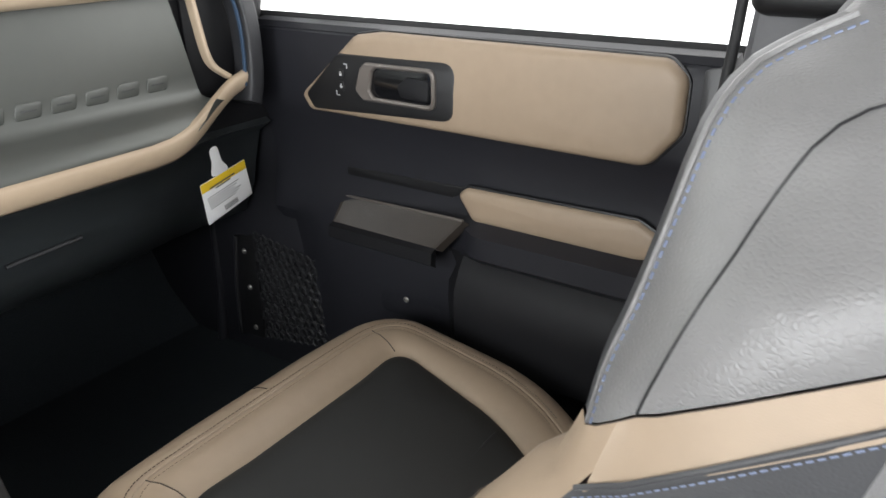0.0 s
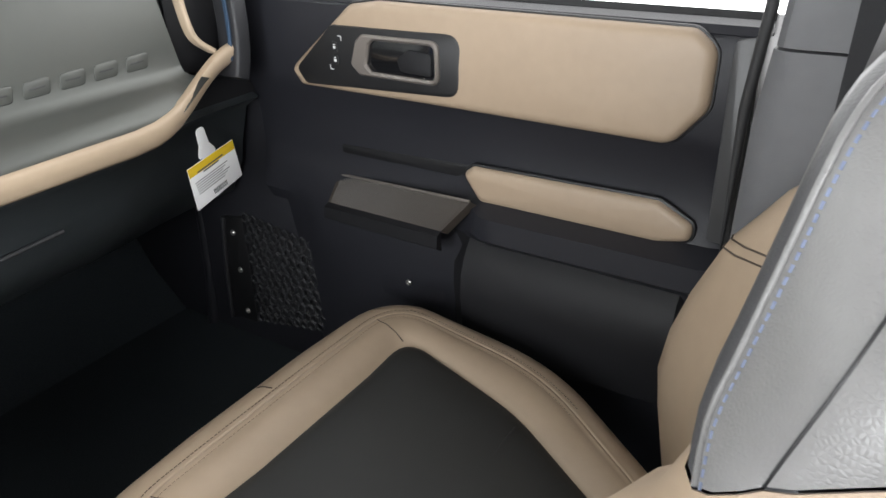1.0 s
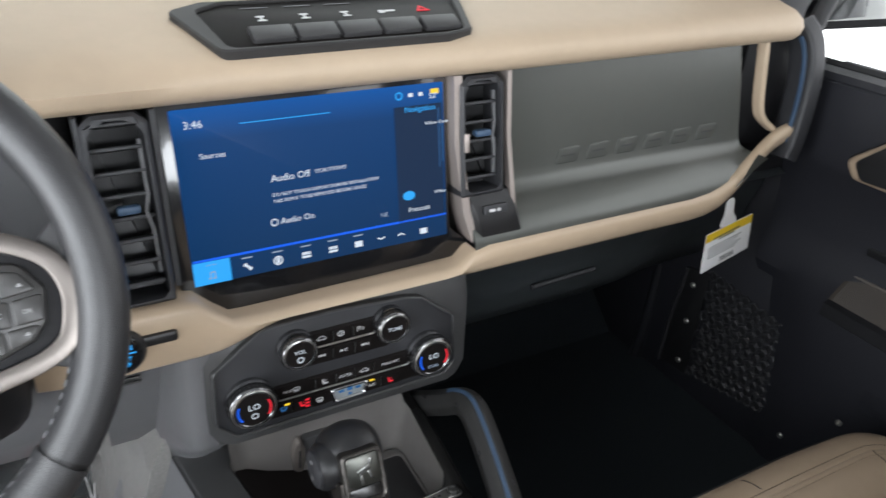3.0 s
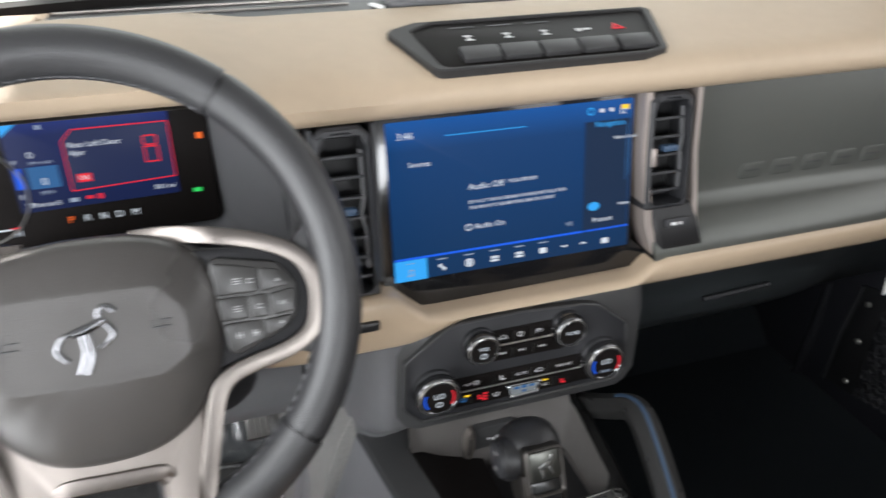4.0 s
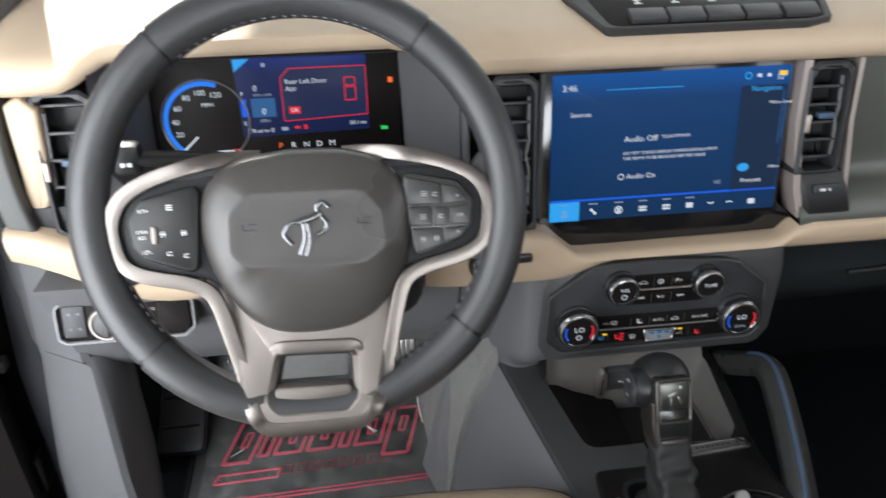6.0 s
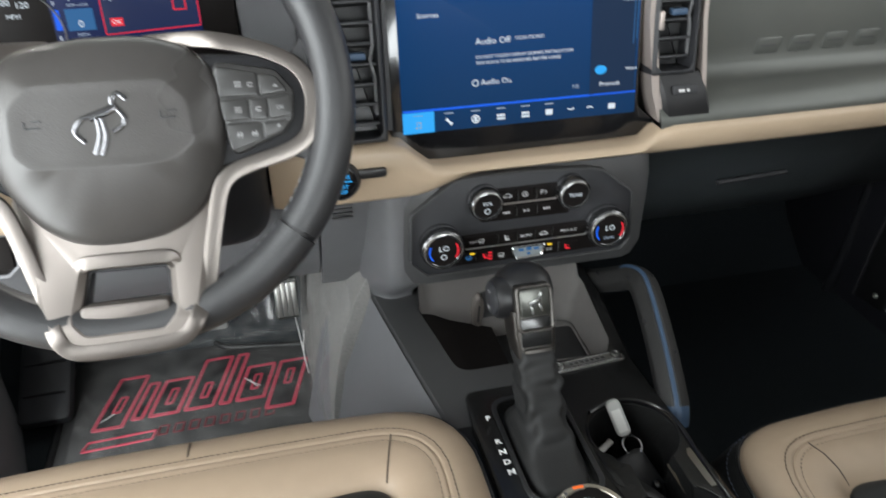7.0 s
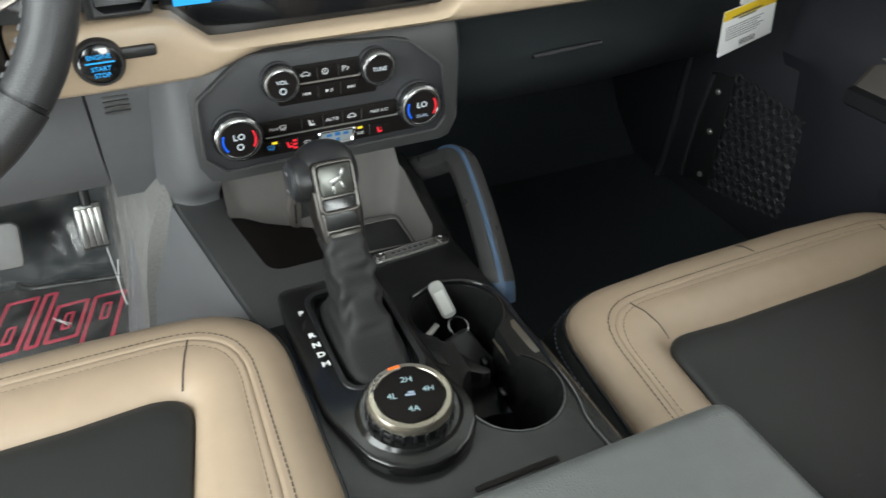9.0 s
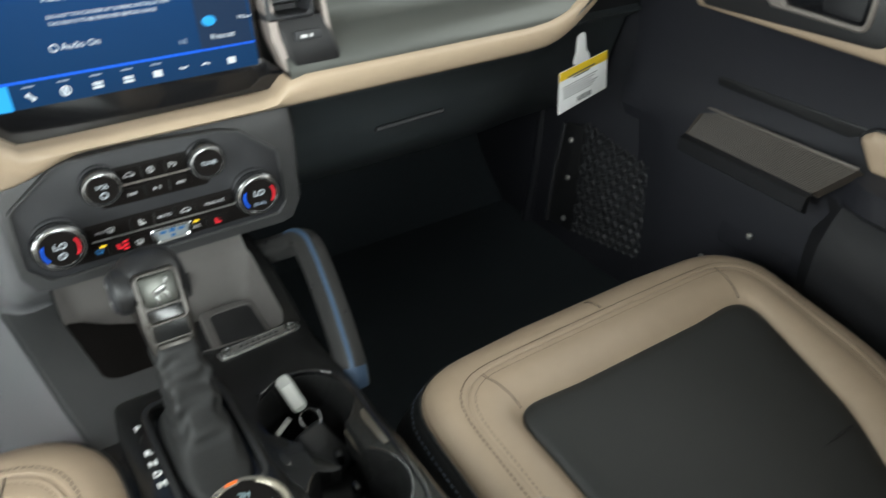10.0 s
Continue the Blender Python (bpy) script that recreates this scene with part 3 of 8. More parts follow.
    part("lower_pocket", loft([[(s * x, y, z) for x, z in ((0.74, 0.335), (0.722 + d, 0.312), (0.708 + d, 0.282), (0.706 + d, 0.25), (0.712 + d, 0.17), (0.74, 0.15))] for y, d in ((-0.30, 0.03), (-0.33, 0.0), (-0.5, -0.003), (-0.62, 0.0), (-0.645, 0.03))]), DARK, root, "dark moulded door pocket")
    part("screw_boss", plate(rounded(dpts(s, [(-0.17, 0.262), (-0.262, 0.262), (-0.285, 0.24), (-0.285, 0.19), (-0.17, 0.19)]), 0.012), 0.0015, door_matrix(s, 0.738)), DOOR_PANEL, root)
    for y, z in ((-0.222, 0.225), (-0.155, 0.151), (-0.076, 0.062)):
        screw(root, (s * 0.734, y, z), (-s, 0, 0), 0.0052)
    return root


door(1, "door_right", "closed front door with charcoal panel and tan padded inserts")
door(-1, "door_left", "wide open driver door with black panel and tan padded inserts").rotation_euler = (0, 0, radians(-72))

# kick panels with a mesh map pocket
for s, side in ((-1, "left"), (1, "right")):
    root = thing("kick_panel", (s * 0.76, 0.15, 0.0), "dark footwell side panel with riveted net pocket", "kick panel", kind="structure")
    part("panel", plate(dpts(s, [(-0.035 if s > 0 else 0.10, -0.05), (-0.035 if s > 0 else 0.10, 0.30), (0.07 if s > 0 else 0.14, 0.48), (0.60, 0.55), (0.60, -0.05)]), 0.03, door_matrix(s, 0.785)), DOOR_PANEL, root)
    if s < 0:
        continue
    part("rivet_strip", plate(rounded(dpts(s, [(0.145, 0.025), (0.142, 0.245), (0.195, 0.235), (0.215, 0.02)]), 0.006), 0.006, door_matrix(s, 0.755)), BLACK, root)
    part("strip_ridge", tube([(s * 0.748, 0.212, 0.02), (s * 0.748, 0.205, 0.13), (s * 0.748, 0.19, 0.235)], 0.004, 8), CHARCOAL, root)
    for y, z in ((0.171, 0.208), (0.168, 0.133), (0.166, 0.046)):
        screw(root, (s * 0.749, y, z), (-s, 0, 0), 0.0055)
    net = []
    y0, y1 = 0.135, -0.03
    for i in range(10):
        for j in range(11):
            fy, fz = i / 9, j / 10
            y = y0 + (y1 - y0) * fy
            zt, zb = 0.245 - 0.022 * fy, 0.040 + 0.03 * fy
            z = zt + (zb - zt) * fz
            off = 0.5 / 9 * (y1 - y0) * (j % 2)
            if i < 9:
                hexa = [(y + off + 0.0098 * math.cos(a), z + 0.0108 * math.sin(a)) for a in [math.pi / 6 + k * math.pi / 3 for k in range(6)]]
                hole = [(y + off + 0.0064 * math.cos(a), z + 0.0072 * math.sin(a)) for a in [math.pi / 6 + k * math.pi / 3 for k in range(6)]]
                net.append(ring_plate(dpts(s, hexa), dpts(s, hole), 0.004, door_matrix(s, 0.752), 0.0008))
    part("net", joined(*net), CHARCOAL, root, "black hexagonal mesh pocket", "stuff")
    part("net_backing", plate(dpts(s, [(0.14, 0.03), (0.14, 0.25), (-0.034, 0.226), (-0.034, 0.06)]), 0.001, door_matrix(s, 0.7545)), BLACK, root)
    part("footwell_ridge", tube([(s * 0.765, 0.262, 0.30), (s * 0.760, 0.268, 0.10), (s * 0.75, 0.275, -0.02)], 0.012, 10), DOOR_PANEL, root)

# dark body side ahead of the driver door
root = thing("hinge_pillar_left", (-0.85, 0.3, 0.2), "dark painted hinge pillar and fender by the open door", "body side", kind="structure")
part("jamb", block(0.20, 0.10, 0.84, on_top(-0.895, 0.175, -0.20), 0.012), WELL, root)
part("fender", block(0.16, 1.4, 0.90, on_top(-0.915, 0.93, -0.26), 0.03, 3), CARPAINT, root)
for z in (0.10, 0.42):
    part("hinge", block(0.05, 0.05, 0.06, on_top(-0.82, 0.105, z), 0.006), GLOSS, root)
part("check_strap", block(0.09, 0.02, 0.018, on_top(-0.845, 0.108, 0.30), 0.003), STEEL, root)

# pillars
SEAL = material("grey_door_seal", (0.045, 0.045, 0.047), 0.6, bump=0.4)
root = thing("pillar_b_right", (0.77, -0.72, 0.0), "grey grained centre pillar trim beside the seat", "pillar", kind="structure")
part("trim", loft([[(x, y, z) for x, y in ((0.80, -0.668 - d), (0.705, -0.668 - d), (0.697, -0.675 - d), (0.694, -0.69 - d), (0.700, -0.80 - d), (0.74, -0.83 - d), (0.80, -0.83 - d))] for z, d in ((-0.02, -0.02), (0.35, 0.0), (0.55, 0.004), (0.623, 0.012))]), SLATE, root)
part("upper_trim", loft([[(x, y, z) for x, y in ((0.80, -0.670 - d), (0.706, -0.670 - d), (0.698, -0.677 - d), (0.696, -0.69 - d), (0.702, -0.80 - d), (0.74, -0.83 - d), (0.80, -0.83 - d))] for z, d in ((0.6255, 0.012), (0.70, 0.018), (1.22, 0.05))]), SLATE, root)
part("door_seal", tube([(0.712, -0.662, -0.02), (0.712, -0.660, 0.35), (0.712, -0.662, 0.56), (0.708, -0.672, 0.66), (0.708, -0.70, 1.2)], 0.006, 8), RUBBER, root)
root = thing("pillar_b_left", (-0.77, -0.76, 0.0), "grey grained centre pillar trim behind the driver door", "pillar", kind="structure")
part("trim", loft([[(x, y, z) for x, y in ((-0.80, -0.668 - d), (-0.705, -0.668 - d), (-0.694, -0.69 - d), (-0.700, -0.80 - d), (-0.80, -0.83 - d))] for z, d in ((-0.02, 0), (0.62, 0.01), (1.22, 0.05))]), SLATE, root)
for s, side in ((1, "right"), (-1, "left")):
    root = thing("pillar_a_" + side, (s * 0.74, 0.15, 0.6), "grey moulded windshield pillar trim", "pillar", kind="structure")
    part("trim", loft([[(s * (x - d * 0.10), y - d * 0.62, z) for x, y in ((0.685, 0.19), (0.69, 0.16), (0.705, 0.14), (0.79, 0.12), (0.80, 0.30), (0.70, 0.32))] for z, d in ((0.60, -0.03), (0.70, 0.0), (0.76, 0.05), (1.24, 0.45))]), SLATE, root)
    vent = rounded([(s * 0.731, -0.020), (s * 0.707, -0.028), (s * 0.692, -0.014), (s * 0.689, 0.05), (s * 0.697, 0.085), (s * 0.720, 0.085)], 0.005)
    m = facing_rear(0, 0.103, 0.756, -24)
    inn = inset_loop(ccw(vent), 0.006)
    part("vent_frame", ring_plate(vent, inn, 0.006, m, 0.002), SLATE, root)
    part("vent_dark", plate(inn, 0.001, m, 0.0003), BLACK, root, "dark demister slot")
    for k in range(5):
        part("vent_slat", plate(rect(0.030, 0.0020, s * 0.709, -0.010 + k * 0.016), 0.005, m, 0.0005), SLATE, root)
    part("door_seal", tube([(s * 0.80, 0.02, 1.1), (s * 0.782, 0.06, 0.80), (s * 0.768, 0.080, 0.70), (s * 0.758, 0.095, 0.60), (s * 0.755, 0.098, 0.582)], 0.013, 10), SEAL, root, "thick black door seal")

# passenger mirror outside
root = thing("side_mirror", (0.95, 0.13, 0.66), "black door mirror outside the passenger window", "mirror")
out = rounded([(-0.004, 0.676), (0.014, 0.664), (0.152, 0.676), (0.178, 0.700), (0.180, 0.83), (0.000, 0.83)], 0.026, 6)
m = basis((0.820, 0.130, 0), (0.88, -0.47, 0), (0, 0, 1))
part("housing", plate(out, 0.012, m, 0.008, 3, back=0.08), DARK, root)
inn = inset_loop(ccw(out), 0.014)
part("mirror_glass", plate(inn, 0.0135, m, 0.001), material("mirror_silver", (0.82, 0.84, 0.83), 0.02, metal=1.0, spread=0.0, stain=0.0), root, "silvered mirror glass")
part("foot", block(0.10, 0.06, 0.06, on_top(0.815, 0.185, 0.67), 0.02), DARK, root)


# ---- dashboard ----
dash = thing("dashboard", (0, 0.15, 0.45), "tan and black moulded dashboard with grey-green passenger panel", "dashboard")


def hood_rise(x):
    return ease(-0.225, -0.30, x) * ease(-0.615, -0.55, x)


def pad_section(x):
    h = hood_rise(x)
    lim = 0.60 if x > 0 else 0.63
    e = max(0.0, (abs(x) - lim) / 0.068)
    back = 0.055 * e ** 2.6
    drop = 0.018 * e ** 3
    zl = 0.686 + 0.030 * h
    up = 0.016 * h
    scoop = 0.012 * math.exp(-((x + 0.20) / 0.05) ** 2)
    pts = [(0.060, zl + 0.004), (0.022, zl), (0.008, zl + 0.002), (-0.001, zl + 0.010), (-0.004, zl + 0.020), (0.000 + scoop, zl + 0.029 - up * 0.4),
           (0.014 + scoop, 0.7235 + up), (0.035, 0.7285 + up), (0.063, 0.735 + up), (0.10, 0.7425 + up), (0.14, 0.748 + up * 0.8), (0.172, 0.7505 + up * 0.5), (0.178, 0.748), (0.178, 0.72)]
    return [Vector((x, y + back * (1 - y / 0.2), z - drop)) for y, z in pts]


xs = [-0.698, -0.695, -0.688, -0.675, -0.66, -0.645, -0.63, -0.61, -0.595, -0.58, -0.565, -0.55, -0.52, -0.48, -0.44, -0.40, -0.36, -0.33, -0.31, -0.30, -0.285, -0.27, -0.255, -0.24, -0.225, -0.21, -0.19, -0.17, -0.15, -0.12, -0.08, 0, 0.1, 0.2, 0.3, 0.4, 0.5, 0.57, 0.60, 0.62, 0.635, 0.648, 0.658, 0.664, 0.667]
part("top_pad", loft([pad_section(x) for x in xs], sharp=50), TAN, dash, "tan soft upper dash pad")
for x0, x1, mat, label in ((-0.69, -0.425, TAN, "tan dash top beside the speaker"), (-0.424, 0.69, BLACK, "black dash top behind the pad")):
    part("top_tray", loft([[(x, y, z) for y, z in ((0.174, 0.70), (0.174, 0.7475), (0.20, 0.7485), (0.22, 0.7465), (glass_foot(x) - 0.020, 0.7410), (glass_foot(x), 0.735), (glass_foot(x), 0.70))] for x in [x0 + (x1 - x0) * k / 12 for k in range(13)]]), mat, dash, label)
for y, z in ((0.215, 0.749), (0.265, 0.746)):
    part("chrome_line", tube([(-0.42, y, z), (-0.12, y, z)], 0.0016, 6), SILVER, dash, "thin bright line")
    part("chrome_line", tube([(0.06, y, z), (0.46, y, z)], 0.0016, 6), SILVER, dash, "thin bright line")
for x, y in ((-0.265, 0.178), (-0.095, 0.186), (0.085, 0.186), (0.225, 0.19)):
    part("clip", block(0.007, 0.022, 0.003, on_top(x, y, 0.7495) @ pose(0, 0, 0, 0, 0, 18), 0.001), PAPER, dash, "small pale clip")
# accessory rail and mount on the dash top
rail = thing("device_rail", (-0.01, 0.215, 0.748), "grey accessory rail with round black knob on the dash top", "accessory mount")
part("base", plate(rounded([(-0.085, 0.188), (0.075, 0.188), (0.06, 0.265), (-0.07, 0.265)], 0.012), 0.006, on_top(0, 0, 0.748), 0.004), SLATE, rail)
part("hump", lathe([(0.045, 0), (0.043, 0.008), (0.03, 0.015), (0.012, 0.018)], on_top(-0.035, 0.225, 0.753), 24), SLATE, rail)
part("knob", lathe([(0.019, 0), (0.020, 0.006), (0.019, 0.016), (0.014, 0.019)], on_top(-0.035, 0.225, 0.770), 20), BLACK, rail)
# speaker grille on the driver's side
sp = part("speaker_grille", loft([[(x, y, z) for y, z in ((0.155, 0.745), (0.157, 0.7520), (0.245, 0.7505), (0.247, 0.742))] for x in (-0.60, -0.43)]), TAN, dash, "tan speaker cover")
for k in range(13):
    a = -0.440 - k * 0.0066
    part("grille_slot", tube(smooth_path([(a, 0.165, 0.7522), (a - 0.006, 0.20, 0.7518), (a, 0.238, 0.7508)], 3), 0.0006, 5), TAN, sp)

# driver binnacle
sec = []
for y, x0, x1, z0, z1 in ((0.005, -0.585, -0.228, 0.520, 0.716), (0.03, -0.577, -0.236, 0.530, 0.712), (0.104, -0.556, -0.282, 0.565, 0.706), (0.112, -0.555, -0.283, 0.566, 0.705)):
    sec.append([(p[0], y, p[1]) for p in rounded([(x0, z0), (x1, z0), (x1 - 0.004, z1), (x0 + 0.004, z1)], 0.018, 4)])
part("binnacle", loft(sec, caps=False), SLATE, dash, "dark hood round the gauges")
part("binnacle_edge", sweep([Vector((p[0], 0.005, p[1])) for p in rounded([(-0.228, 0.720), (-0.224, 0.60), (-0.236, 0.515), (-0.24, 0.512)], 0.01, 3)], oval(0.004, 0.004, n=8), up=(0, 1, 0)), SLATE, dash)
# back body that closes the dash behind its faces
part("core", loft([[(x, y, z) for y, z in ((0.125, 0.70), (0.06, 0.682), (0.06, 0.47), (0.20, 0.40), (0.24, 0.50), (0.24, 0.70))] for x in (-0.68, -0.590)]), DARK, dash)
part("core", loft([[(x, y, z) for y, z in ((0.125, 0.70), (0.12, 0.682), (0.12, 0.47), (0.24, 0.40), (0.27, 0.50), (0.27, 0.70))] for x in (-0.589, -0.225)]), DARK, dash)
part("core", loft([[(x, y, z) for y, z in ((0.125, 0.70), (0.06, 0.682), (0.06, 0.47), (0.20, 0.40), (0.22, 0.50), (0.22, 0.70))] for x in (-0.224, 0.748)]), DARK, dash)


# passenger panel: upright face, then a bulge above the tan band
FASCIA_LINE = [(0.062, 0.688), (0.046, 0.688), (0.038, 0.63), (0.033, 0.575), (0.031, 0.556), (0.027, 0.547), (0.016, 0.5405), (-0.006, 0.530), (-0.017, 0.520), (-0.022, 0.508), (-0.020, 0.500), (0.06, 0.50)]


def fascia_clip(x):
    """The lower right corner rises towards the grab handle."""
    lift = 0.048 * ease(0.50, 0.61, x) ** 1.4
    lean = 0.020 * ease(0.48, 0.5945, x)
    return [(x - lean * max(0.0, (z - 0.55) / 0.138), y, max(z, 0.500 + lift) if i > 4 else z) for i, (y, z) in enumerate(FASCIA_LINE)]


part("passenger_panel", loft([fascia_clip(x) for x in [0.155, 0.25, 0.35, 0.45] + [0.50 + 0.0045 * k for k in range(22)]], sharp=60), FASCIA, dash, "smooth grey-green passenger panel")
part("panel_latch", plate(rounded(rect(0.018, 0.003, 0.495, 0), 0.001), 0.001, facing_rear(0, 0.0445, 0.668, 6)), DARK, dash)
emb = facing_rear(0, 0.0332, 0.5725, 4)
for k in range(6):
    cx = 0.3070 + k * 0.0446
    w = 0.032
    slant = lambda q: [(x + y * 0.25, y) for x, y in q]
    outer = slant(rounded(rect(w, 0.018, cx, 0), 0.004, 2))
    inn = slant(rounded(rect(w - 0.013, 0.007, cx + (0.001 if k % 2 else -0.001), 0), 0.002, 2))
    # offset dark plate paints the shade along the block's lower edge
    part("block_shadow", plate([(x + 0.0004, y - 0.0009) for x, y in outer], 0.0008, emb, 0.0002), DARK, dash, "dark plate painted as shade under the raised block")
    part("embossed_block", plate(outer, 0.0018, emb, 0.0008), FASCIA, dash, "raised plain block of the panel badge")
    part("block_slot", plate(slant(rounded(rect(w - 0.012, 0.0022, cx, 0), 0.0008, 2)), 0.0019, emb, 0.0002), STACK, dash)


# the tan band along the dash
def band(x):
    rise = 0.066 * ease(0.47, 0.69, x) ** 1.15
    left = ease(-0.05, -0.13, x)
    far = ease(-0.23, -0.30, x)
    top = 0.510 + rise - 0.020 * ease(0.16, 0.13, x) * (1 - ease(-0.100, -0.14, x)) + 0.010 * ease(-0.105, -0.145, x)
    low = 0.476 + rise * 1.08 - 0.020 * left + 0.020 * ease(-0.48, -0.66, x)
    y = -0.028 + 0.030 * ease(0.50, 0.66, x) + 0.010 * far
    mid = (top + low) / 2
    deep = 0.05 - 0.036 * ease(0.49, 0.54, x)
    return [(x, y + deep, top - 0.002), (x, y + 0.010, top), (x, y + 0.003, top - 0.002), (x, y, top - 0.007), (x, y + 0.001, mid), (x, y + 0.004, low + 0.006), (x, y + 0.009, low + 0.001), (x, y + deep, low)]


bx = [-0.272, -0.26, -0.25, -0.23, -0.20, -0.17, -0.15, -0.135, -0.12, -0.105, -0.09, -0.075, -0.06, -0.05, 0, 0.06, 0.10, 0.12, 0.135, 0.15, 0.17, 0.2, 0.3, 0.4, 0.47, 0.50, 0.52, 0.54, 0.55, 0.56, 0.57, 0.58, 0.59, 0.60, 0.61, 0.62, 0.63, 0.64, 0.65, 0.66, 0.675, 0.683]
part("tan_band", loft([band(x) for x in bx], sharp=45), TAN_GLOSS, dash, "tan satin band across the dash")
end = []
for x, q in ((-0.690, 1.0), (-0.670, 1.0), (-0.648, 1.0), (-0.628, 1.0), (-0.608, 1.0), (-0.588, 1.0), (-0.568, 1.0), (-0.548, 1.0), (-0.530, 1.0), (-0.518, 0.96), (-0.512, 0.86), (-0.509, 0.66)):
    top = 0.4885 + 0.0715 * ease(-0.505, -0.70, x) ** 0.9
    low = 0.459 + 0.066 * ease(-0.545, -0.715, x)
    mid = (top + low) / 2
    top, low = mid + (top - mid) * q, mid + (low - mid) * q
    end.append([(x, 0.035, top - 0.002), (x, -0.004, top), (x, -0.012, top - 0.002), (x, -0.0165, top - 0.008), (x, -0.0165, mid), (x, -0.013, low + 0.005), (x, -0.007, low + 0.001), (x, 0.035, low)])
part("tan_band", loft(end, sharp=45), TAN_GLOSS, dash, "tan satin band end by the driver door")
part("band_gap", loft([[(x, -0.018, 0.5125), (x, 0.03, 0.5125), (x, 0.03, 0.506), (x, -0.020, 0.506)] for x in (0.155, 0.3, 0.50)]), BLACK, dash)
# under the band, passenger side
part("lower_panel", loft([[(x, y + b * ease(0.2, 0.0, y), z) for y, z in ((0.00, 0.480), (-0.012, 0.474), (0.02, 0.455), (0.045, 0.40), (0.06, 0.36), (0.12, 0.30), (0.30, 0.24), (0.5, 0.24), (0.5, 0.48))] for x, b in ((0.152, 0), (0.3, 0), (0.45, 0), (0.52, 0.02), (0.58, 0.05), (0.64, 0.06), (0.74, 0.06))], sharp=50), LOWER_DASH, dash, "dark glovebox and lower dash")
part("glovebox_pull", tube([(0.285, 0.042, 0.392), (0.385, 0.042, 0.396)], 0.0035, 8), CHARCOAL, dash, "thin glovebox pull edge")
# driver knee panel
part("knee_panel", loft([[(x, y, z + (0.012 * ease(-0.46, -0.66, x) if z > 0.445 else 0)) for y, z in ((-0.004, 0.470), (0.004, 0.452), (0.018, 0.44), (0.032, 0.40), (0.050, 0.360), (0.085, 0.318), (0.118, 0.286), (0.130, 0.285), (0.2, 0.42), (0.2, 0.47))] for x in (-0.685, -0.64, -0.60, -0.54, -0.45, -0.228)], sharp=35), SLATE, dash, "slate grey knee panel")
part("knee_panel", loft([[(x, y, z) for y, z in ((-0.002, 0.462), (0.006, 0.450), (0.020, 0.44), (0.032, 0.40), (0.050, 0.355), (0.085, 0.305), (0.118, 0.268), (0.130, 0.268), (0.2, 0.42), (0.2, 0.462))] for x in (-0.2255, -0.19, -0.165)], sharp=35), SLATE, dash, "slate grey inner knee panel")
for k in range(4):
    part("sensor_slot", block(0.024, 0.003, 0.0025, facing_rear(-0.2, 0.022, 0.419 + k * 0.0055) @ pose(0, 0, 0, 90), 0.0008), STACK, dash)
part("dash_cheek", loft([[(x, y, z) for x, y in ((-0.800, 0.16), (l, 0.100), (l + 0.008, 0.086), (r - 0.008, 0.050), (r, 0.056), (r + 0.01, 0.10), (-0.70, 0.25))] for z, l, r in ((-0.01, -0.790, -0.668), (0.14, -0.778, -0.672), (0.335, -0.750, -0.667), (0.345, -0.752, -0.675), (0.42, -0.744, -0.672), (0.50, -0.740, -0.685), (0.53, -0.753, -0.690), (0.62, -0.742, -0.690), (0.7125, -0.728, -0.690))], sharp=40), SLATE, dash, "grey dash cheek by the driver door")
part("cheek_line", tube([(-0.735, 0.0815, 0.343), (-0.680, 0.049, 0.343)], 0.0009, 6), BLACK, dash)

# start button on the band
start = thing("start_button", (-0.204, -0.035, 0.492), "round black start button with blue lettering", "button")
m = facing_rear(-0.204, -0.026, 0.490, 3)
part("bezel", lathe([(0.0215, 0), (0.0215, 0.006), (0.0195, 0.009), (0.0175, 0.009)], m, 32), BLACK, start)
part("cap", lathe([(0.0175, 0), (0.0175, 0.0105), (0.016, 0.0115), (0.001, 0.0118)], m, 32), GLOSS, start)
part("arm", plate(rounded(rect(0.034, 0.011, 0.032, 0.004), 0.004), 0.006, m, 0.003), BLACK, start, "short black tab")
part("lettering", letters("ENGINE", 0.0056, at(m, 0, 0.0065, 0.0122)), LIT_CYAN, start)
part("lettering", bars([(0.024, 0.0013, 0, 0.0015)], at(m, 0, 0, 0.0119)), LIT_CYAN, start)
part("lettering", letters("START", 0.0056, at(m, 0, -0.004, 0.0122)), LIT_CYAN, start)
part("lettering", letters("STOP", 0.0056, at(m, 0, -0.0098, 0.0122)), LIT_CYAN, start)

# headlight switch cluster
hl = thing("headlight_switch", (-0.62, 0.01, 0.43), "black headlight switch panel with silver dial and buttons", "switch")
m = facing_rear(-0.602, 0.011, 0.432, 18)
fr_ = rounded([(-0.075, -0.020), (-0.066, -0.026), (0.062, -0.026), (0.074, -0.016), (0.074, 0.016), (0.066, 0.024), (-0.066, 0.026), (-0.076, 0.016)], 0.008, 4)
part("frame", ring_plate(fr_, inset_loop(ccw(fr_), 0.0035), 0.0085, m, 0.003, back=0.01), LIGHT_SLATE, hl, "pale slate frame")
part("field", plate(inset_loop(ccw(fr_), 0.0035), 0.004, m, 0.001), WELL, hl)
part("button", plate(rounded(rect(0.024, 0.036, -0.0555, 0), 0.003), 0.0068, m, 0.0015), CHARCOAL, hl)
for x, z in ((-0.0605, -0.008), (-0.0605, 0.009), (-0.0505, -0.008), (-0.0505, 0.009)):
    part("icon", bars([(0.0045, 0.0009, x, z), (0.0009, 0.0042, x + 0.001, z)], at(m, 0, 0, 0.0068), 0.0002), DIM_ICON, hl)
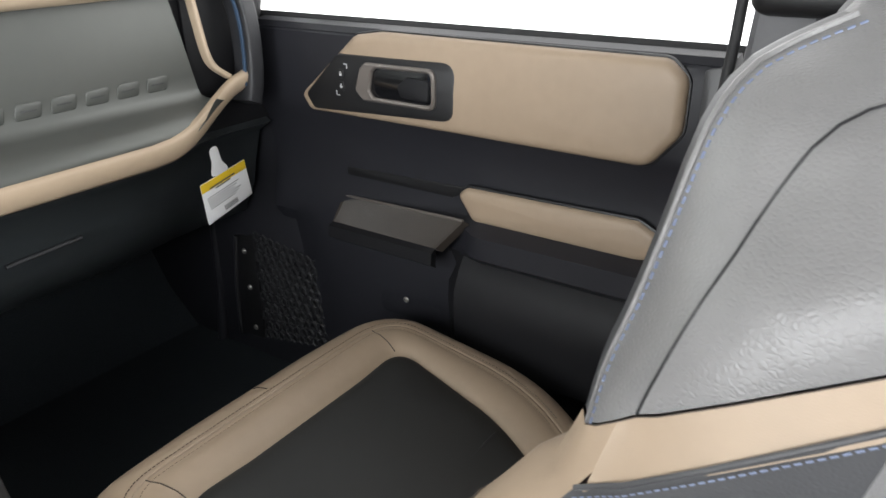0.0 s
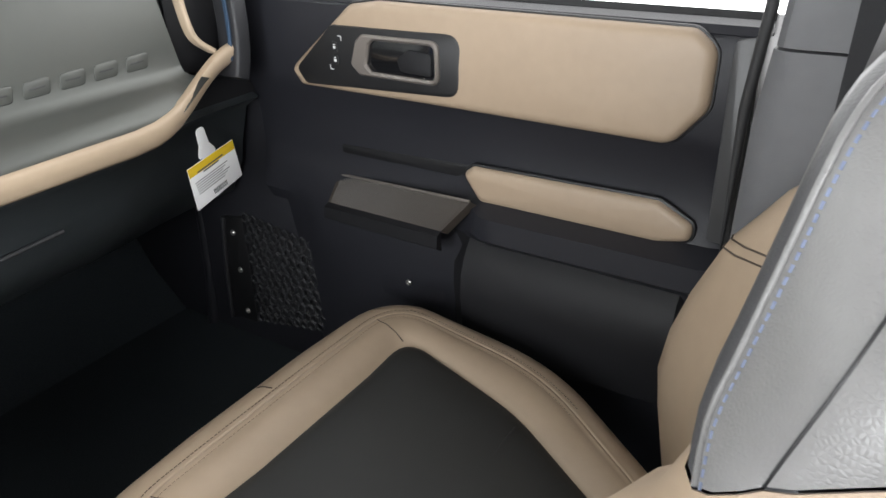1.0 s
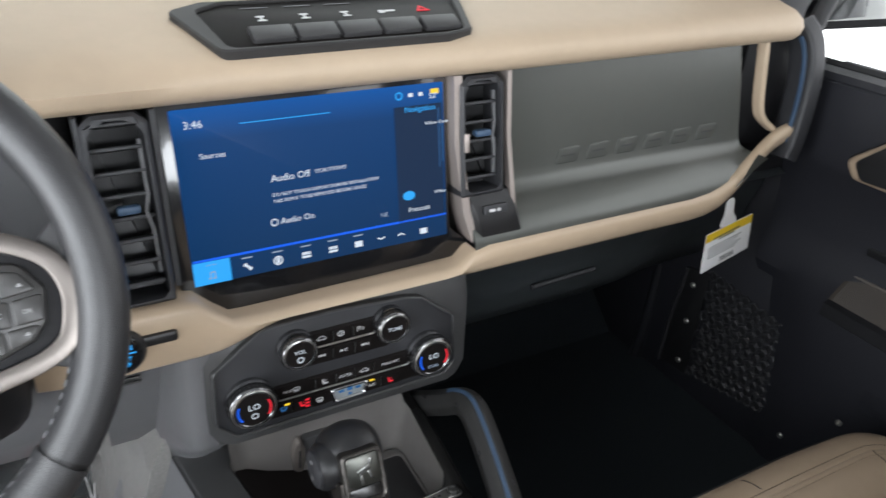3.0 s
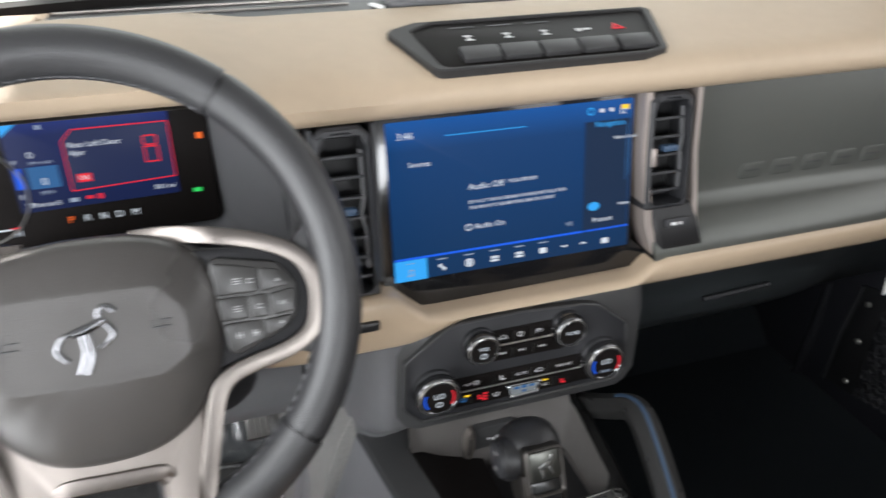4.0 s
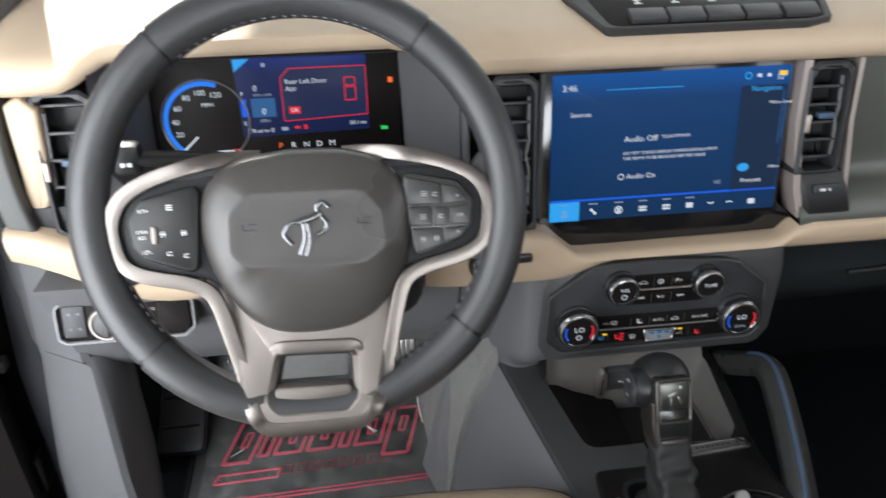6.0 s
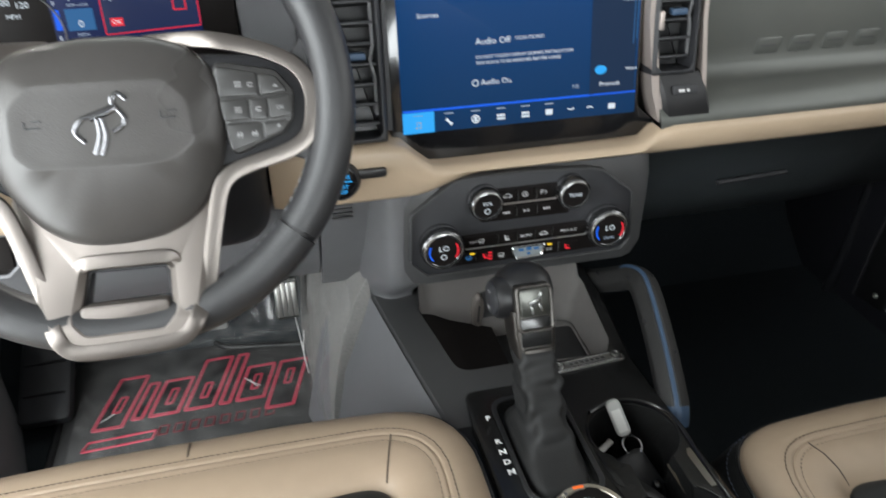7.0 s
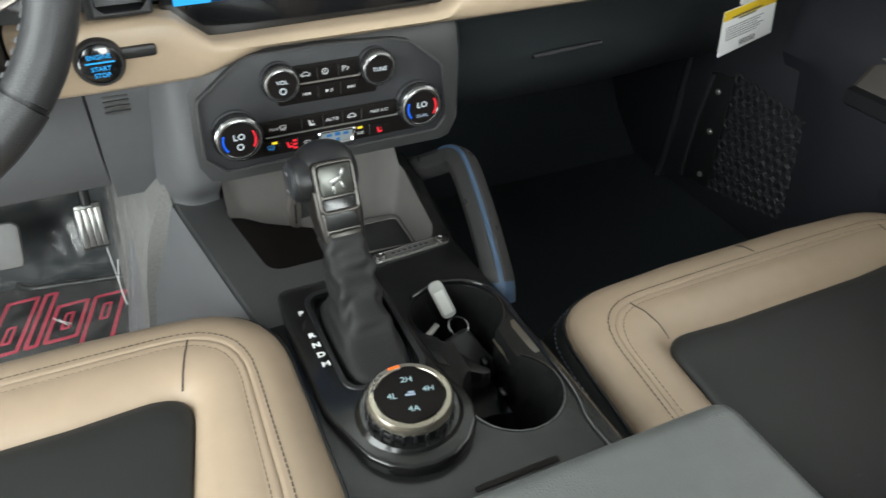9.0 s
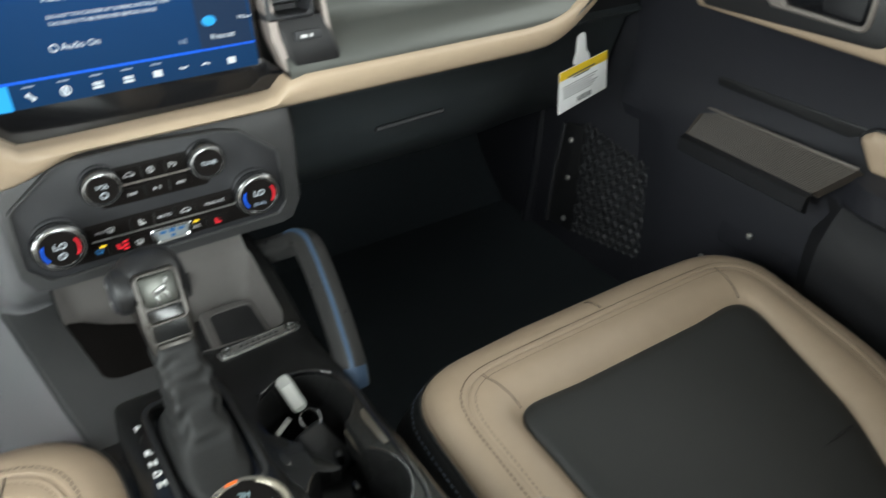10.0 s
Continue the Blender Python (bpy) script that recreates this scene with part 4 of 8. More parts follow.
part("dial", lathe([(0.0195, 0), (0.0195, 0.012), (0.0180, 0.0145), (0.0160, 0.0145), (0.0155, 0.012), (0.001, 0.012)], at(m, -0.018, -0.002, 0.004), 32), WARM_SILVER, hl, "silver headlight dial")
part("dial_face", plate(oval(0.0152, 0.0152, 0, 0, 28), 0.001, at(m, -0.018, -0.002, 0.0158), 0.0003), BLACK, hl)
part("dial_grip", block(0.006, 0.028, 0.005, at(m, -0.018, -0.002, 0.0160), 0.002), CHARCOAL, hl)
for x, z in ((0.016, 0.010), (0.018, 0.0), (0.016, -0.010), (0.028, 0.008), (0.028, -0.006)):
    part("icon", bars([(0.0050, 0.0008, x, z + 0.0012), (0.0036, 0.0008, x, z - 0.0006), (0.0008, 0.0036, x + 0.002, z)], at(m, 0, 0, 0.0042), 0.0002), DIM_ICON, hl)
part("button", plate(rounded(rect(0.034, 0.034, 0.0505, -0.001), 0.003), 0.0062, m, 0.001), WELL, hl, "blank black key")


# ---- air vents ----
def vent(name, cx, z0, z1, w, y, lean, label, slats=6, fin=CHARCOAL):
    root = thing(name, (cx, y, z0), label, "air vent", "dashboard vents")
    h = z1 - z0
    m = facing_rear(cx, y, (z0 + z1) / 2, lean)
    o = rounded([(-w / 2, -h / 2), (w / 2, -h / 2), (w / 2, h / 2 - 0.008), (w / 2 - 0.010, h / 2), (-w / 2 + 0.010, h / 2), (-w / 2, h / 2 - 0.008)], 0.003, 2)
    i = inset_loop(ccw(o), 0.0055)
    part("frame", ring_plate(o, i, 0.012, m, 0.003, back=0.02), CHARCOAL, root)
    part("duct", plate(i, 0.001, at(m, 0, 0, -0.022), 0.0002), BLACK, root, "dark duct")
    for k in range(slats):
        zz = -h / 2 + h * (k + 0.7) / (slats + 0.4)
        part("slat", block(w - 0.012, 0.0035, 0.022, at(m, 0, zz, -0.016) @ pose(0, 0, 0, -14, 0, 0), 0.0012), fin, root)
    part("tab", block(0.018, 0.007, 0.010, at(m, 0, 0.004, 0.004), 0.002), BLUE_TRIM, root, "blue-grey steering tab")
    part("pointer", block(0.006, 0.020, 0.010, at(m, -w / 2 + 0.006, -0.004, 0.004), 0.002), STRIP, root)
    part("rail", sweep([m @ Vector(q) for q in ((w / 2 - 0.0085, h * 0.36, 0.002), (w / 2 - 0.0085, h * 0.08, 0.004), (w / 2 - 0.0125, 0.0, 0.006), (w / 2 - 0.0085, -h * 0.10, 0.004), (w / 2 - 0.0085, -h * 0.34, 0.002))], rounded(rect(0.003, 0.004), 0.001, 2), up=(0, 1, 0)), SLATE, root, "grey guide rail across the slats")
    return root


vent("air_vent", 0.168, 0.560, 0.684, 0.052, 0.012, 8, "black slatted centre air vent with blue-grey tab")
vent("air_vent", -0.176, 0.520, 0.686, 0.052, 0.004, 8, "black slatted centre air vent beside the touchscreen", 8)
vent("air_vent", -0.615, 0.540, 0.688, 0.062, 0.020, 6, "black slatted outer air vent beside the driver door", 5, BLACK)
# housing below the right centre vent, with a small button
vb = thing("vent_base", (0.175, 0.0, 0.52), "black vent foot with small airbag indicator", "vent base")
part("body", loft([[(x, y, z) for x, y in ((0.145 + a, 0.03), (0.145 + a, 0.004 + b), (0.150 + a, -0.002 + b), (0.198 + a, -0.002 + b), (0.203 + a, 0.004 + b), (0.203 + a, 0.03))] for z, a, b in ((0.512, 0.016, -0.014), (0.520, 0.014, -0.017), (0.545, 0.008, -0.010), (0.562, 0.003, 0.0))]), BLACK, vb)
part("button", plate(rounded(rect(0.030, 0.010), 0.002), 0.003, facing_rear(0.181, -0.012, 0.546, 18), 0.001), CHARCOAL, vb)
part("icon", bars([(0.007, 0.003, -0.005, 0), (0.003, 0.003, 0.003, 0)], facing_rear(0.181, -0.0152, 0.546, 18)), ICON, vb)
# slim satin strips that flank the vents
for x0, x1, b0 in ((0.1365, 0.1455, 0.032), (0.199, 0.204, 0.024)):
    part("vent_strip", loft([[(x0 + a, y, z), (x1 + a, y, z), (x1 + a, y + 0.03, z), (x0 + a, y + 0.03, z)] for z, y, a in ((0.487, -0.022, b0), (0.512, -0.014, b0 * 0.55), (0.545, -0.008, b0 * 0.25), (0.62, 0.004, 0.0), (0.686, 0.012, 0.0))], sharp=60), STRIP, dash, "satin strip beside the vent")
part("vent_strip", loft([[(-0.148, y, z), (-0.1435, y, z), (-0.1435, y + 0.03, z), (-0.148, y + 0.03, z)] for z, y in ((0.530, -0.008), (0.686, 0.008))]), CHARCOAL, dash, "dark strip beside the vent")
part("vent_strip", loft([[(-0.2055, y, z), (-0.202, y, z), (-0.202, y + 0.03, z), (-0.2055, y + 0.03, z)] for z, y in ((0.520, -0.01), (0.686, 0.005))]), CHARCOAL, dash)


# ---- dash-end grab handles ----
def dash_handle(s):
    root = thing("grab_handle", (s * 0.69, 0.03, 0.54), "dark leather dash-end grab handle with tan inner trim", "grab handle", "dash grab handles")
    p = smooth_path([(s * 0.676, 0.046, 0.696), (s * 0.681, 0.030, 0.676), (s * 0.682, 0.020, 0.64), (s * 0.680, 0.016, 0.59), (s * 0.674, 0.014, 0.550), (s * 0.664, 0.012, 0.524)], 6)
    prof = rounded(rect(0.026, 0.040), 0.0055, 4)
    part("grip", sweep(p, prof, up=(0, 1, 0)), GRIP if s < 0 else CHARCOAL, root)
    if s > 0:
        part("inlay", sweep([q + Vector((-s * 0.0155, -0.008, 0)) for q in p[4:-6]], rounded(rect(0.003, 0.006), 0.001, 2), up=(0, 1, 0)), BLUE_TRIM, root, "blue inlay strip")
        part("inner_trim", sweep(smooth_path([(0.602, 0.034, 0.690), (0.606, 0.030, 0.645), (0.611, 0.027, 0.605), (0.620, 0.025, 0.583), (0.643, 0.022, 0.565)], 5), rounded(rect(0.0075, 0.016), 0.003, 3), up=(0, 1, 0)), TAN, root, "tan inner trim")
    else:
        part("inner_trim", plate(rounded([(-0.664, 0.679), (-0.648, 0.686), (-0.634, 0.672), (-0.641, 0.586), (-0.656, 0.561), (-0.668, 0.574)], 0.006, 4), 0.020, facing_rear(0, 0.030, 0), 0.005, 3), TAN, root, "tan inner trim plate")
        part("trim_edge", tube([(-0.632, 0.020, 0.668), (-0.639, 0.018, 0.59), (-0.650, 0.018, 0.572)], 0.0022, 6, up=(0, 1, 0)), SLATE, root)
    part("pocket", plate(rounded([(s * 0.60, 0.54), (s * 0.66, 0.53), (s * 0.742, 0.53), (s * 0.742, 0.69), (s * 0.60, 0.69)], 0.006), 0.004, facing_rear(0, 0.057, 0)), DARK, root, "dark recess behind the grip")
    if s < 0:
        part("foot", loft([[(s * x, y, z) for x, y in ((0.595 + a, 0.05), (0.595 + a, 0.012), (0.668, 0.008), (0.69, 0.05))] for z, a in ((0.525, 0.028), (0.545, 0.012), (0.572, 0.004))]), CHARCOAL, root)
    return root


GRIP = material("grey_green_grip_leather", (0.052, 0.053, 0.051), 0.5, bump=0.4, bump_scale=500, kind="leather")
dash_handle(1)
dash_handle(-1)

# ---- switch pod on the dash top ----
pod = thing("switch_pod", (0.03, 0.06, 0.73), "dark dash-top switch pod with five keys", "switch panel")
m = on_top(0, 0.060, 0.7365, 12.5)
po = rounded([(-0.086, -0.054), (0.128, -0.053), (0.156, -0.046), (0.166, -0.016), (0.184, 0.040), (0.176, 0.047), (-0.080, 0.045), (-0.112, 0.030)], [0.012, 0.006, 0.008, 0.02, 0.006, 0.006, 0.012, 0.010], 4)
pi = rounded([(-0.078, -0.049), (0.127, -0.048), (0.149, -0.042), (0.158, -0.014), (0.174, 0.039), (0.170, 0.0425), (-0.062, 0.0415), (-0.088, 0.027)], [0.012, 0.006, 0.008, 0.02, 0.006, 0.006, 0.012, 0.010], 4)
part("frame", ring_plate(po, pi, 0.004, m, 0.0015, back=0.006), material("pod_grey_plastic", (0.020, 0.019, 0.019), 0.6), pod)
part("floor", plate(pi, 0.0012, m, 0.0004, back=0.004), WELL, pod)
KEY_GREY = material("pod_key_plastic", (0.034, 0.033, 0.034), 0.5)
kp = [-0.034, 0.0065, 0.047, 0.0875, 0.128]
for k, x in enumerate(kp):
    part("key", block(0.038, 0.020, 0.008, at(m, x - (0.002 if k < 4 else 0.0), -0.030, 0.0) @ pose(0, 0, 0, 10), 0.002), KEY_GREY, pod)
    if k < 3:
        part("icon", bars([(0.008, 0.0022, x, 0.012), (0.008, 0.0022, x, 0.004), (0.002, 0.009, x, 0.008)], at(m, 0, 0, 0.0014)), ICON, pod, "pale axle mark")
        part("tick", bars([(0.026, 0.0010, x, 0.031)], at(m, 0, 0, 0.0014)), DIM_ICON, pod)
part("icon", bars([(0.006, 0.006, 0.084, 0.008), (0.010, 0.003, 0.093, 0.009)], at(m, 0, 0, 0.0014)), ICON, pod)
tri = lambda r: [(0.128 + r * math.sin(a), 0.009 + r * math.cos(a)) for a in (0, 2 * math.pi / 3, 4 * math.pi / 3)]
part("hazard_mark", ring_plate(tri(0.0085), tri(0.0040), 0.0006, at(m, 0, 0, 0.0013), 0.0002), LIT_RED, pod, "red hazard triangle")


# ---- touchscreen ----
ts = thing("touchscreen", (0, 0.0, 0.49), "wide touchscreen in gloss black bezel showing a blue audio page", "touchscreen")
LEAN = 8.6
m = facing_rear(0, 0, 0.52, LEAN)
part("bezel", plate(rounded([(-0.143, -0.010), (-0.108, -0.032), (0.150, -0.028), (0.168, -0.022), (0.1355, 0.006), (0.1355, 0.167), (-0.1425, 0.167)], [0.004, 0.006, 0.004, 0.004, 0.004, 0.004, 0.004]), 0.0035, at(m, 0, 0, -0.006), 0.002, back=0.02), GLOSS, ts)
part("display", plate(rounded(rect(0.262, 0.160, 0, 0.080), 0.002), 0.0008, at(m, 0, 0, -0.0015), 0.0003), SCREEN_BLUE, ts, "lit blue display")
pm = at(m, -0.131, 0.0, 0.0)  # corner of the lit area


def scr(kind, *a, mat=LIT_WHITE, name="lettering"):
    if kind == "t":
        x, y, text, size = a[:4]
        part(name, letters(text, size, at(pm, x, y, 0.0005), 0.0001, a[4] if len(a) > 4 else "LEFT"), mat, ts)
    else:
        part(name, bars([a], at(pm, 0, 0, 0.0001), 0.0003), mat, ts)


scr("b", 0.052, 0.118, 0.233, 0.081, mat=LIT_MAP, name="map_tile")
scr("b", 0.0335, 0.022, 0.0168, 0.011, mat=LIT_CYAN, name="active_tab")
scr("b", 0.26, 0.0022, 0.131, 0.0235, mat=LIT_BLUE, name="dock_line")
scr("t", 0.010, 0.146, "3:46", 0.0095)
scr("b", 0.084, 0.0008, 0.100, 0.143, mat=LIT_CYAN, name="rule")
scr("t", 0.020, 0.118, "Sources", 0.0070, mat=LIT_WHITE)
scr("t", 0.080, 0.089, "Audio Off", 0.0092)
scr("t", 0.122, 0.090, "!!!CAUTION!!!", 0.0052)
scr("t", 0.080, 0.0735, "DO NOT TOUCH DISPLAY DURING INSTALLATION", 0.0046)
scr("t", 0.080, 0.0675, "THIS FILM IS TO BE REMOVED BEFORE USAGE", 0.0046)
scr("t", 0.085, 0.0475, "Audio On", 0.0082)
part("power_mark", ring_plate(oval(0.0036, 0.0036, 0.079, 0.0475, 16), oval(0.0026, 0.0026, 0.079, 0.0475, 16), 0.0003, at(pm, 0, 0, 0.0002), 0.0001), LIT_WHITE, ts)
scr("t", 0.218, 0.1365, "Navigation", 0.0080, mat=LIT_CYAN)
scr("t", 0.240, 0.121, "Willow Creek", 0.0046, mat=LIT_WHITE)
scr("t", 0.248, 0.049, "Willow", 0.0046, mat=LIT_WHITE)
scr("t", 0.218, 0.0345, "Prescott", 0.0070)
scr("t", 0.187, 0.0345, "NE", 0.0060, mat=LIT_DIM)
part("position_mark", plate(oval(0.0068, 0.0048, 0.219, 0.0500, 20), 0.0005, at(pm, 0, 0, 0.0002), 0.0002), LIT_CYAN, ts)
part("map_road", bars([(0.0010, 0.060, 0.2555, 0.105), (0.0010, 0.040, 0.259, 0.10)], at(pm, 0, 0, 0.0003), 0.0002), LIT_TILE, ts)
part("status_ring", ring_plate(oval(0.0040, 0.0040, 0.213, 0.1505, 16), oval(0.0027, 0.0027, 0.213, 0.1505, 16), 0.0003, at(pm, 0, 0, 0.0001), 0.0001), LIT_CYAN, ts)
scr("b", 0.0048, 0.0036, 0.2255, 0.1505, name="status_icon")
scr("b", 0.0044, 0.0036, 0.2365, 0.1505, name="status_icon")
scr("b", 0.009, 0.0048, 0.252, 0.1520, mat=LIT_YELLOW, name="status_icon")
scr("t", 0.2455, 0.1475, "52\u00b0", 0.0075)
for k, x in enumerate((0.0165, 0.0495, 0.0785, 0.1065, 0.1340, 0.1610, 0.186, 0.208, 0.234)):
    if k < 6:
        scr("b", 0.010, 0.0012, x, 0.0185, mat=LIT_DIM, name="tab_caption")
    if k == 2:
        part("tab_icon", ring_plate(oval(0.0046, 0.0046, x, 0.0095, 16), oval(0.0032, 0.0032, x, 0.0095, 16), 0.0003, at(pm, 0, 0, 0.0001), 0.0001), LIT_WHITE, ts)
        scr("b", 0.003, 0.005, x, 0.0095, name="tab_icon")
    elif k in (3, 4):
        part("tab_icon", bars([(0.0025, 0.0028, x - 0.003, 0.011), (0.0025, 0.0028, x, 0.011), (0.0025, 0.0028, x + 0.003, 0.011), (0.009, 0.0022, x, 0.0075)], at(pm, 0, 0, 0.0001), 0.0003), LIT_WHITE, ts)
    elif k in (6, 7):
        s = 1 if k == 6 else -1
        part("tab_icon", joined(*[plate(rect(0.0042, 0.0013), 0.0003, at(pm, x + q * 0.0019, 0.0105, 0.0001) @ pose(0, 0, 0, 0, 0, q * s * 22), 0.0001, 1) for q in (-1, 1)]), LIT_WHITE, ts)
    elif k == 0:
        part("tab_icon", bars([(0.0008, 0.006, x - 0.0015, 0.0085), (0.0008, 0.006, x + 0.0025, 0.0085), (0.0045, 0.0010, x + 0.0005, 0.0115), (0.0022, 0.0016, x - 0.0022, 0.0055), (0.0022, 0.0016, x + 0.0018, 0.0055)], at(pm, 0, 0, 0.0005), 0.0003), LIT_DIM, ts)
    elif k == 1:
        part("tab_icon", joined(*[plate(rounded(rect(a, b), 0.0007, 2), 0.0003, at(pm, x + dx, 0.0095 + dy, 0.0001) @ pose(0, 0, 0, 0, 0, 45), 0.0001, 1) for a, b, dx, dy in ((0.0022, 0.008, 0, 0), (0.0035, 0.0024, 0.0022, -0.0022), (0.0035, 0.0024, -0.0022, 0.0022))][:3]), LIT_WHITE, ts)
    else:
        scr("b", 0.008, 0.006, x, 0.0095, name="tab_icon")

# ---- instrument cluster ----
cl = thing("instrument_cluster", (-0.42, 0.10, 0.57), "lit gauge cluster with round speedometer and blue display", "gauge cluster")
m = facing_rear(0, 0.100 - 0.63 * math.sin(radians(4)), 0.0, 4)
part("panel", plate(rounded([(-0.553, 0.568), (-0.285, 0.572), (-0.285, 0.703), (-0.553, 0.703)], 0.010), 0.001, m, 0.0004, back=0.01), WELL, cl)
part("display", plate(rounded([(-0.460, 0.603), (-0.320, 0.606), (-0.320, 0.689), (-0.462, 0.690)], 0.002), 0.0022, m, 0.0004), CLUSTER_BLUE, cl, "lit blue driver display")


def cb(*rects, mat=LIT_WHITE, name="mark", z=0.0025):
    part(name, bars(rects, at(m, 0, 0, z), 0.0003), mat, cl)


def ct(x, y, text, size, mat=LIT_WHITE, align="LEFT"):
    part("lettering", letters(text, size, at(m, x, y, 0.0028), 0.0001, align), mat, cl)


w = rounded([(-0.414, 0.619), (-0.3205, 0.623), (-0.3205, 0.678), (-0.404, 0.678), (-0.414, 0.668)], 0.002, 2)
part("warning_frame", ring_plate(w, inset_loop(ccw(w), 0.0010), 0.0004, at(m, 0, 0, 0.0024), 0.0001), LIT_RED, cl, "thin red warning frame")
part("warning_pane", plate(inset_loop(ccw(w), 0.0012), 0.0002, at(m, 0, 0, 0.0023), 0.0001), LIT_PANE, cl)
ct(-0.409, 0.663, "Rear Left Door", 0.0072)
ct(-0.409, 0.6555, "Ajar", 0.0072)
cb((0.012, 0.008, -0.401, 0.6315), mat=LIT_RED, name="ok_key")
part("lettering", letters("OK", 0.006, at(m, -0.401, 0.6315, 0.003), 0.0001), LIT_WHITE, cl)
for o, i in ((rect(0.013, 0.016, -0.339, 0.6475), rect(0.0105, 0.0135, -0.339, 0.6475)), (rounded(rect(0.013, 0.010, -0.339, 0.661), 0.003, 3), rounded(rect(0.0105, 0.0075, -0.339, 0.661), 0.002, 3))):
    part("door_ajar_mark", ring_plate(o, i, 0.0004, at(m, 0, 0, 0.0025), 0.0001), LIT_RED, cl)
cb((0.026, 0.021, -0.4345, 0.636), mat=LIT_TILE, name="speed_tile")
ct(-0.437, 0.6315, "0", 0.010)
ct(-0.440, 0.621, "MPH", 0.0055, LIT_DIM)
ct(-0.444, 0.6575, "0", 0.009)
ct(-0.444, 0.650, "RPM x1000", 0.0042, LIT_DIM)
cb((0.0055, 0.020, -0.4555, 0.6365), mat=LIT_BLUE, name="fuel_bar")
ct(-0.4575, 0.652, "F", 0.006)
ct(-0.4575, 0.619, "E", 0.006)
part("corner_tab", plate([(-0.4615, 0.676), (-0.4615, 0.6895), (-0.444, 0.6895)], 0.0004, at(m, 0, 0, 0.0023), 0.0001), LIT_CYAN, cl)
ct(-0.455, 0.610, "278 mi to E", 0.0062)
ct(-0.3235, 0.614, "50.1 mi", 0.0062, LIT_WHITE, "RIGHT")
cb((0.007, 0.004, -0.414, 0.611), (0.004, 0.004, -0.430, 0.6825), mat=LIT_DIM)
cb((0.006, 0.003, -0.400, 0.612), (0.004, 0.005, -0.391, 0.612), mat=LIT_RED)
for k, c in enumerate("PRNDM"):
    ct(-0.4205 + k * 0.0143, 0.5915, c, 0.0092, LIT_ORANGE if k == 0 else LIT_WHITE, "CENTER")
cb((0.005, 0.006, -0.2945, 0.6605), mat=LIT_ORANGE, name="belt_lamp")
cb((0.0075, 0.004, -0.3035, 0.6065), mat=LIT_GREEN, name="light_lamp")
# round speedometer
gx, gz, gr = -0.498, 0.623, 0.046
part("gauge_face", plate(oval(gr, gr, gx, gz, 48), 0.0020, m, 0.0006), WELL, cl)
part("gauge_ring", ring_plate(oval(gr + 0.002, gr + 0.002, gx, gz, 48), oval(gr, gr, gx, gz, 48), 0.004, m, 0.001), STEEL, cl)
arcs = []
for k in range(30):
    a = radians(228 - k * 5.4)
    arcs.append(plate(rect(0.0042, 0.0050), 0.0006, at(m, gx + 0.0425 * math.cos(a), gz + 0.0425 * math.sin(a), 0.0021) @ pose(0, 0, 0, 0, 0, math.degrees(a) + 90), 0.0002, 1))
ARC_BLUE = light_material("lit_arc_blue", (0.02, 0.20, 0.85), 1.0)
for seg in arcs:
    part("speed_arc", seg, ARC_BLUE, cl, "lit blue speed arc")
for t, a in (("20", 203), ("40", 178), ("60", 150), ("80", 122), ("100", 95), ("120", 65)):
    ct(gx + 0.0325 * math.cos(radians(a)), gz + 0.0325 * math.sin(radians(a)), t, 0.0086, LIT_WHITE, "CENTER")
ct(gx + 0.004, gz + 0.019, "MPH", 0.0065, LIT_WHITE, "CENTER")
part("needle", plate(rect(0.0022, 0.024), 0.001, at(m, gx - 0.020, gz - 0.024, 0.0026) @ pose(0, 0, 0, 0, 0, -48), 0.0003), LIT_WHITE, cl)
cb((0.040, 0.0016, gx + 0.006, gz - 0.034), name="temperature_bar")
cb((0.008, 0.0016, gx + 0.030, gz - 0.033), mat=LIT_RED)
ct(gx - 0.016, gz - 0.040, "C", 0.008)
ct(gx + 0.028, gz - 0.039, "H", 0.008)
cb((0.004, 0.005, gx + 0.006, gz - 0.042))

# ---- climate panel ----
cp = thing("climate_panel", (0, -0.03, 0.36), "black climate and audio panel with four ringed knobs", "control panel")
body = []
for z, y, x0, x1 in ((0.334, -0.006, -0.124, 0.138), (0.340, -0.018, -0.136, 0.152), (0.360, -0.021, -0.146, 0.160), (0.44, -0.018, -0.148, 0.162), (0.468, -0.014, -0.128, 0.160), (0.482, -0.004, -0.10, 0.155)):
    body.append([(x0, 0.10, z), (x0, y + 0.02, z), (x0 + 0.008, y + 0.006, z), (x0 + 0.022, y, z), (x1 - 0.022, y, z), (x1 - 0.008, y + 0.006, z), (x1, y + 0.02, z), (x1, 0.10, z)])
part("housing", loft(body, sharp=30), STACK, cp)
m0 = facing_rear(0, -0.0205, 0.42, 1.0)
m = at(m0, 0.0057, -0.0098) @ Matrix.Diagonal((1.029, 1.029, 1, 1))
oct_ = rounded([(-0.133, -0.047), (-0.114, -0.0675), (0.1235, -0.0655), (0.1355, -0.051), (0.1315, 0.012), (0.0915, 0.0445), (0.0716, 0.0495), (-0.0037, 0.0545), (-0.070, 0.0535), (-0.084, 0.050), (-0.131, 0.015)], [0.010, 0.010, 0.010, 0.010, 0.010, 0.010, 0.02, 0.05, 0.008, 0.008, 0.010], 4)
part("rim", ring_plate(oct_, inset_loop(ccw(oct_), 0.0026), 0.0042, m0, 0.0018, back=0.004), STACK, cp)
part("face", plate(inset_loop(ccw(oct_), 0.0026), 0.0008, m0, 0.0003, back=0.003), CHARCOAL, cp)
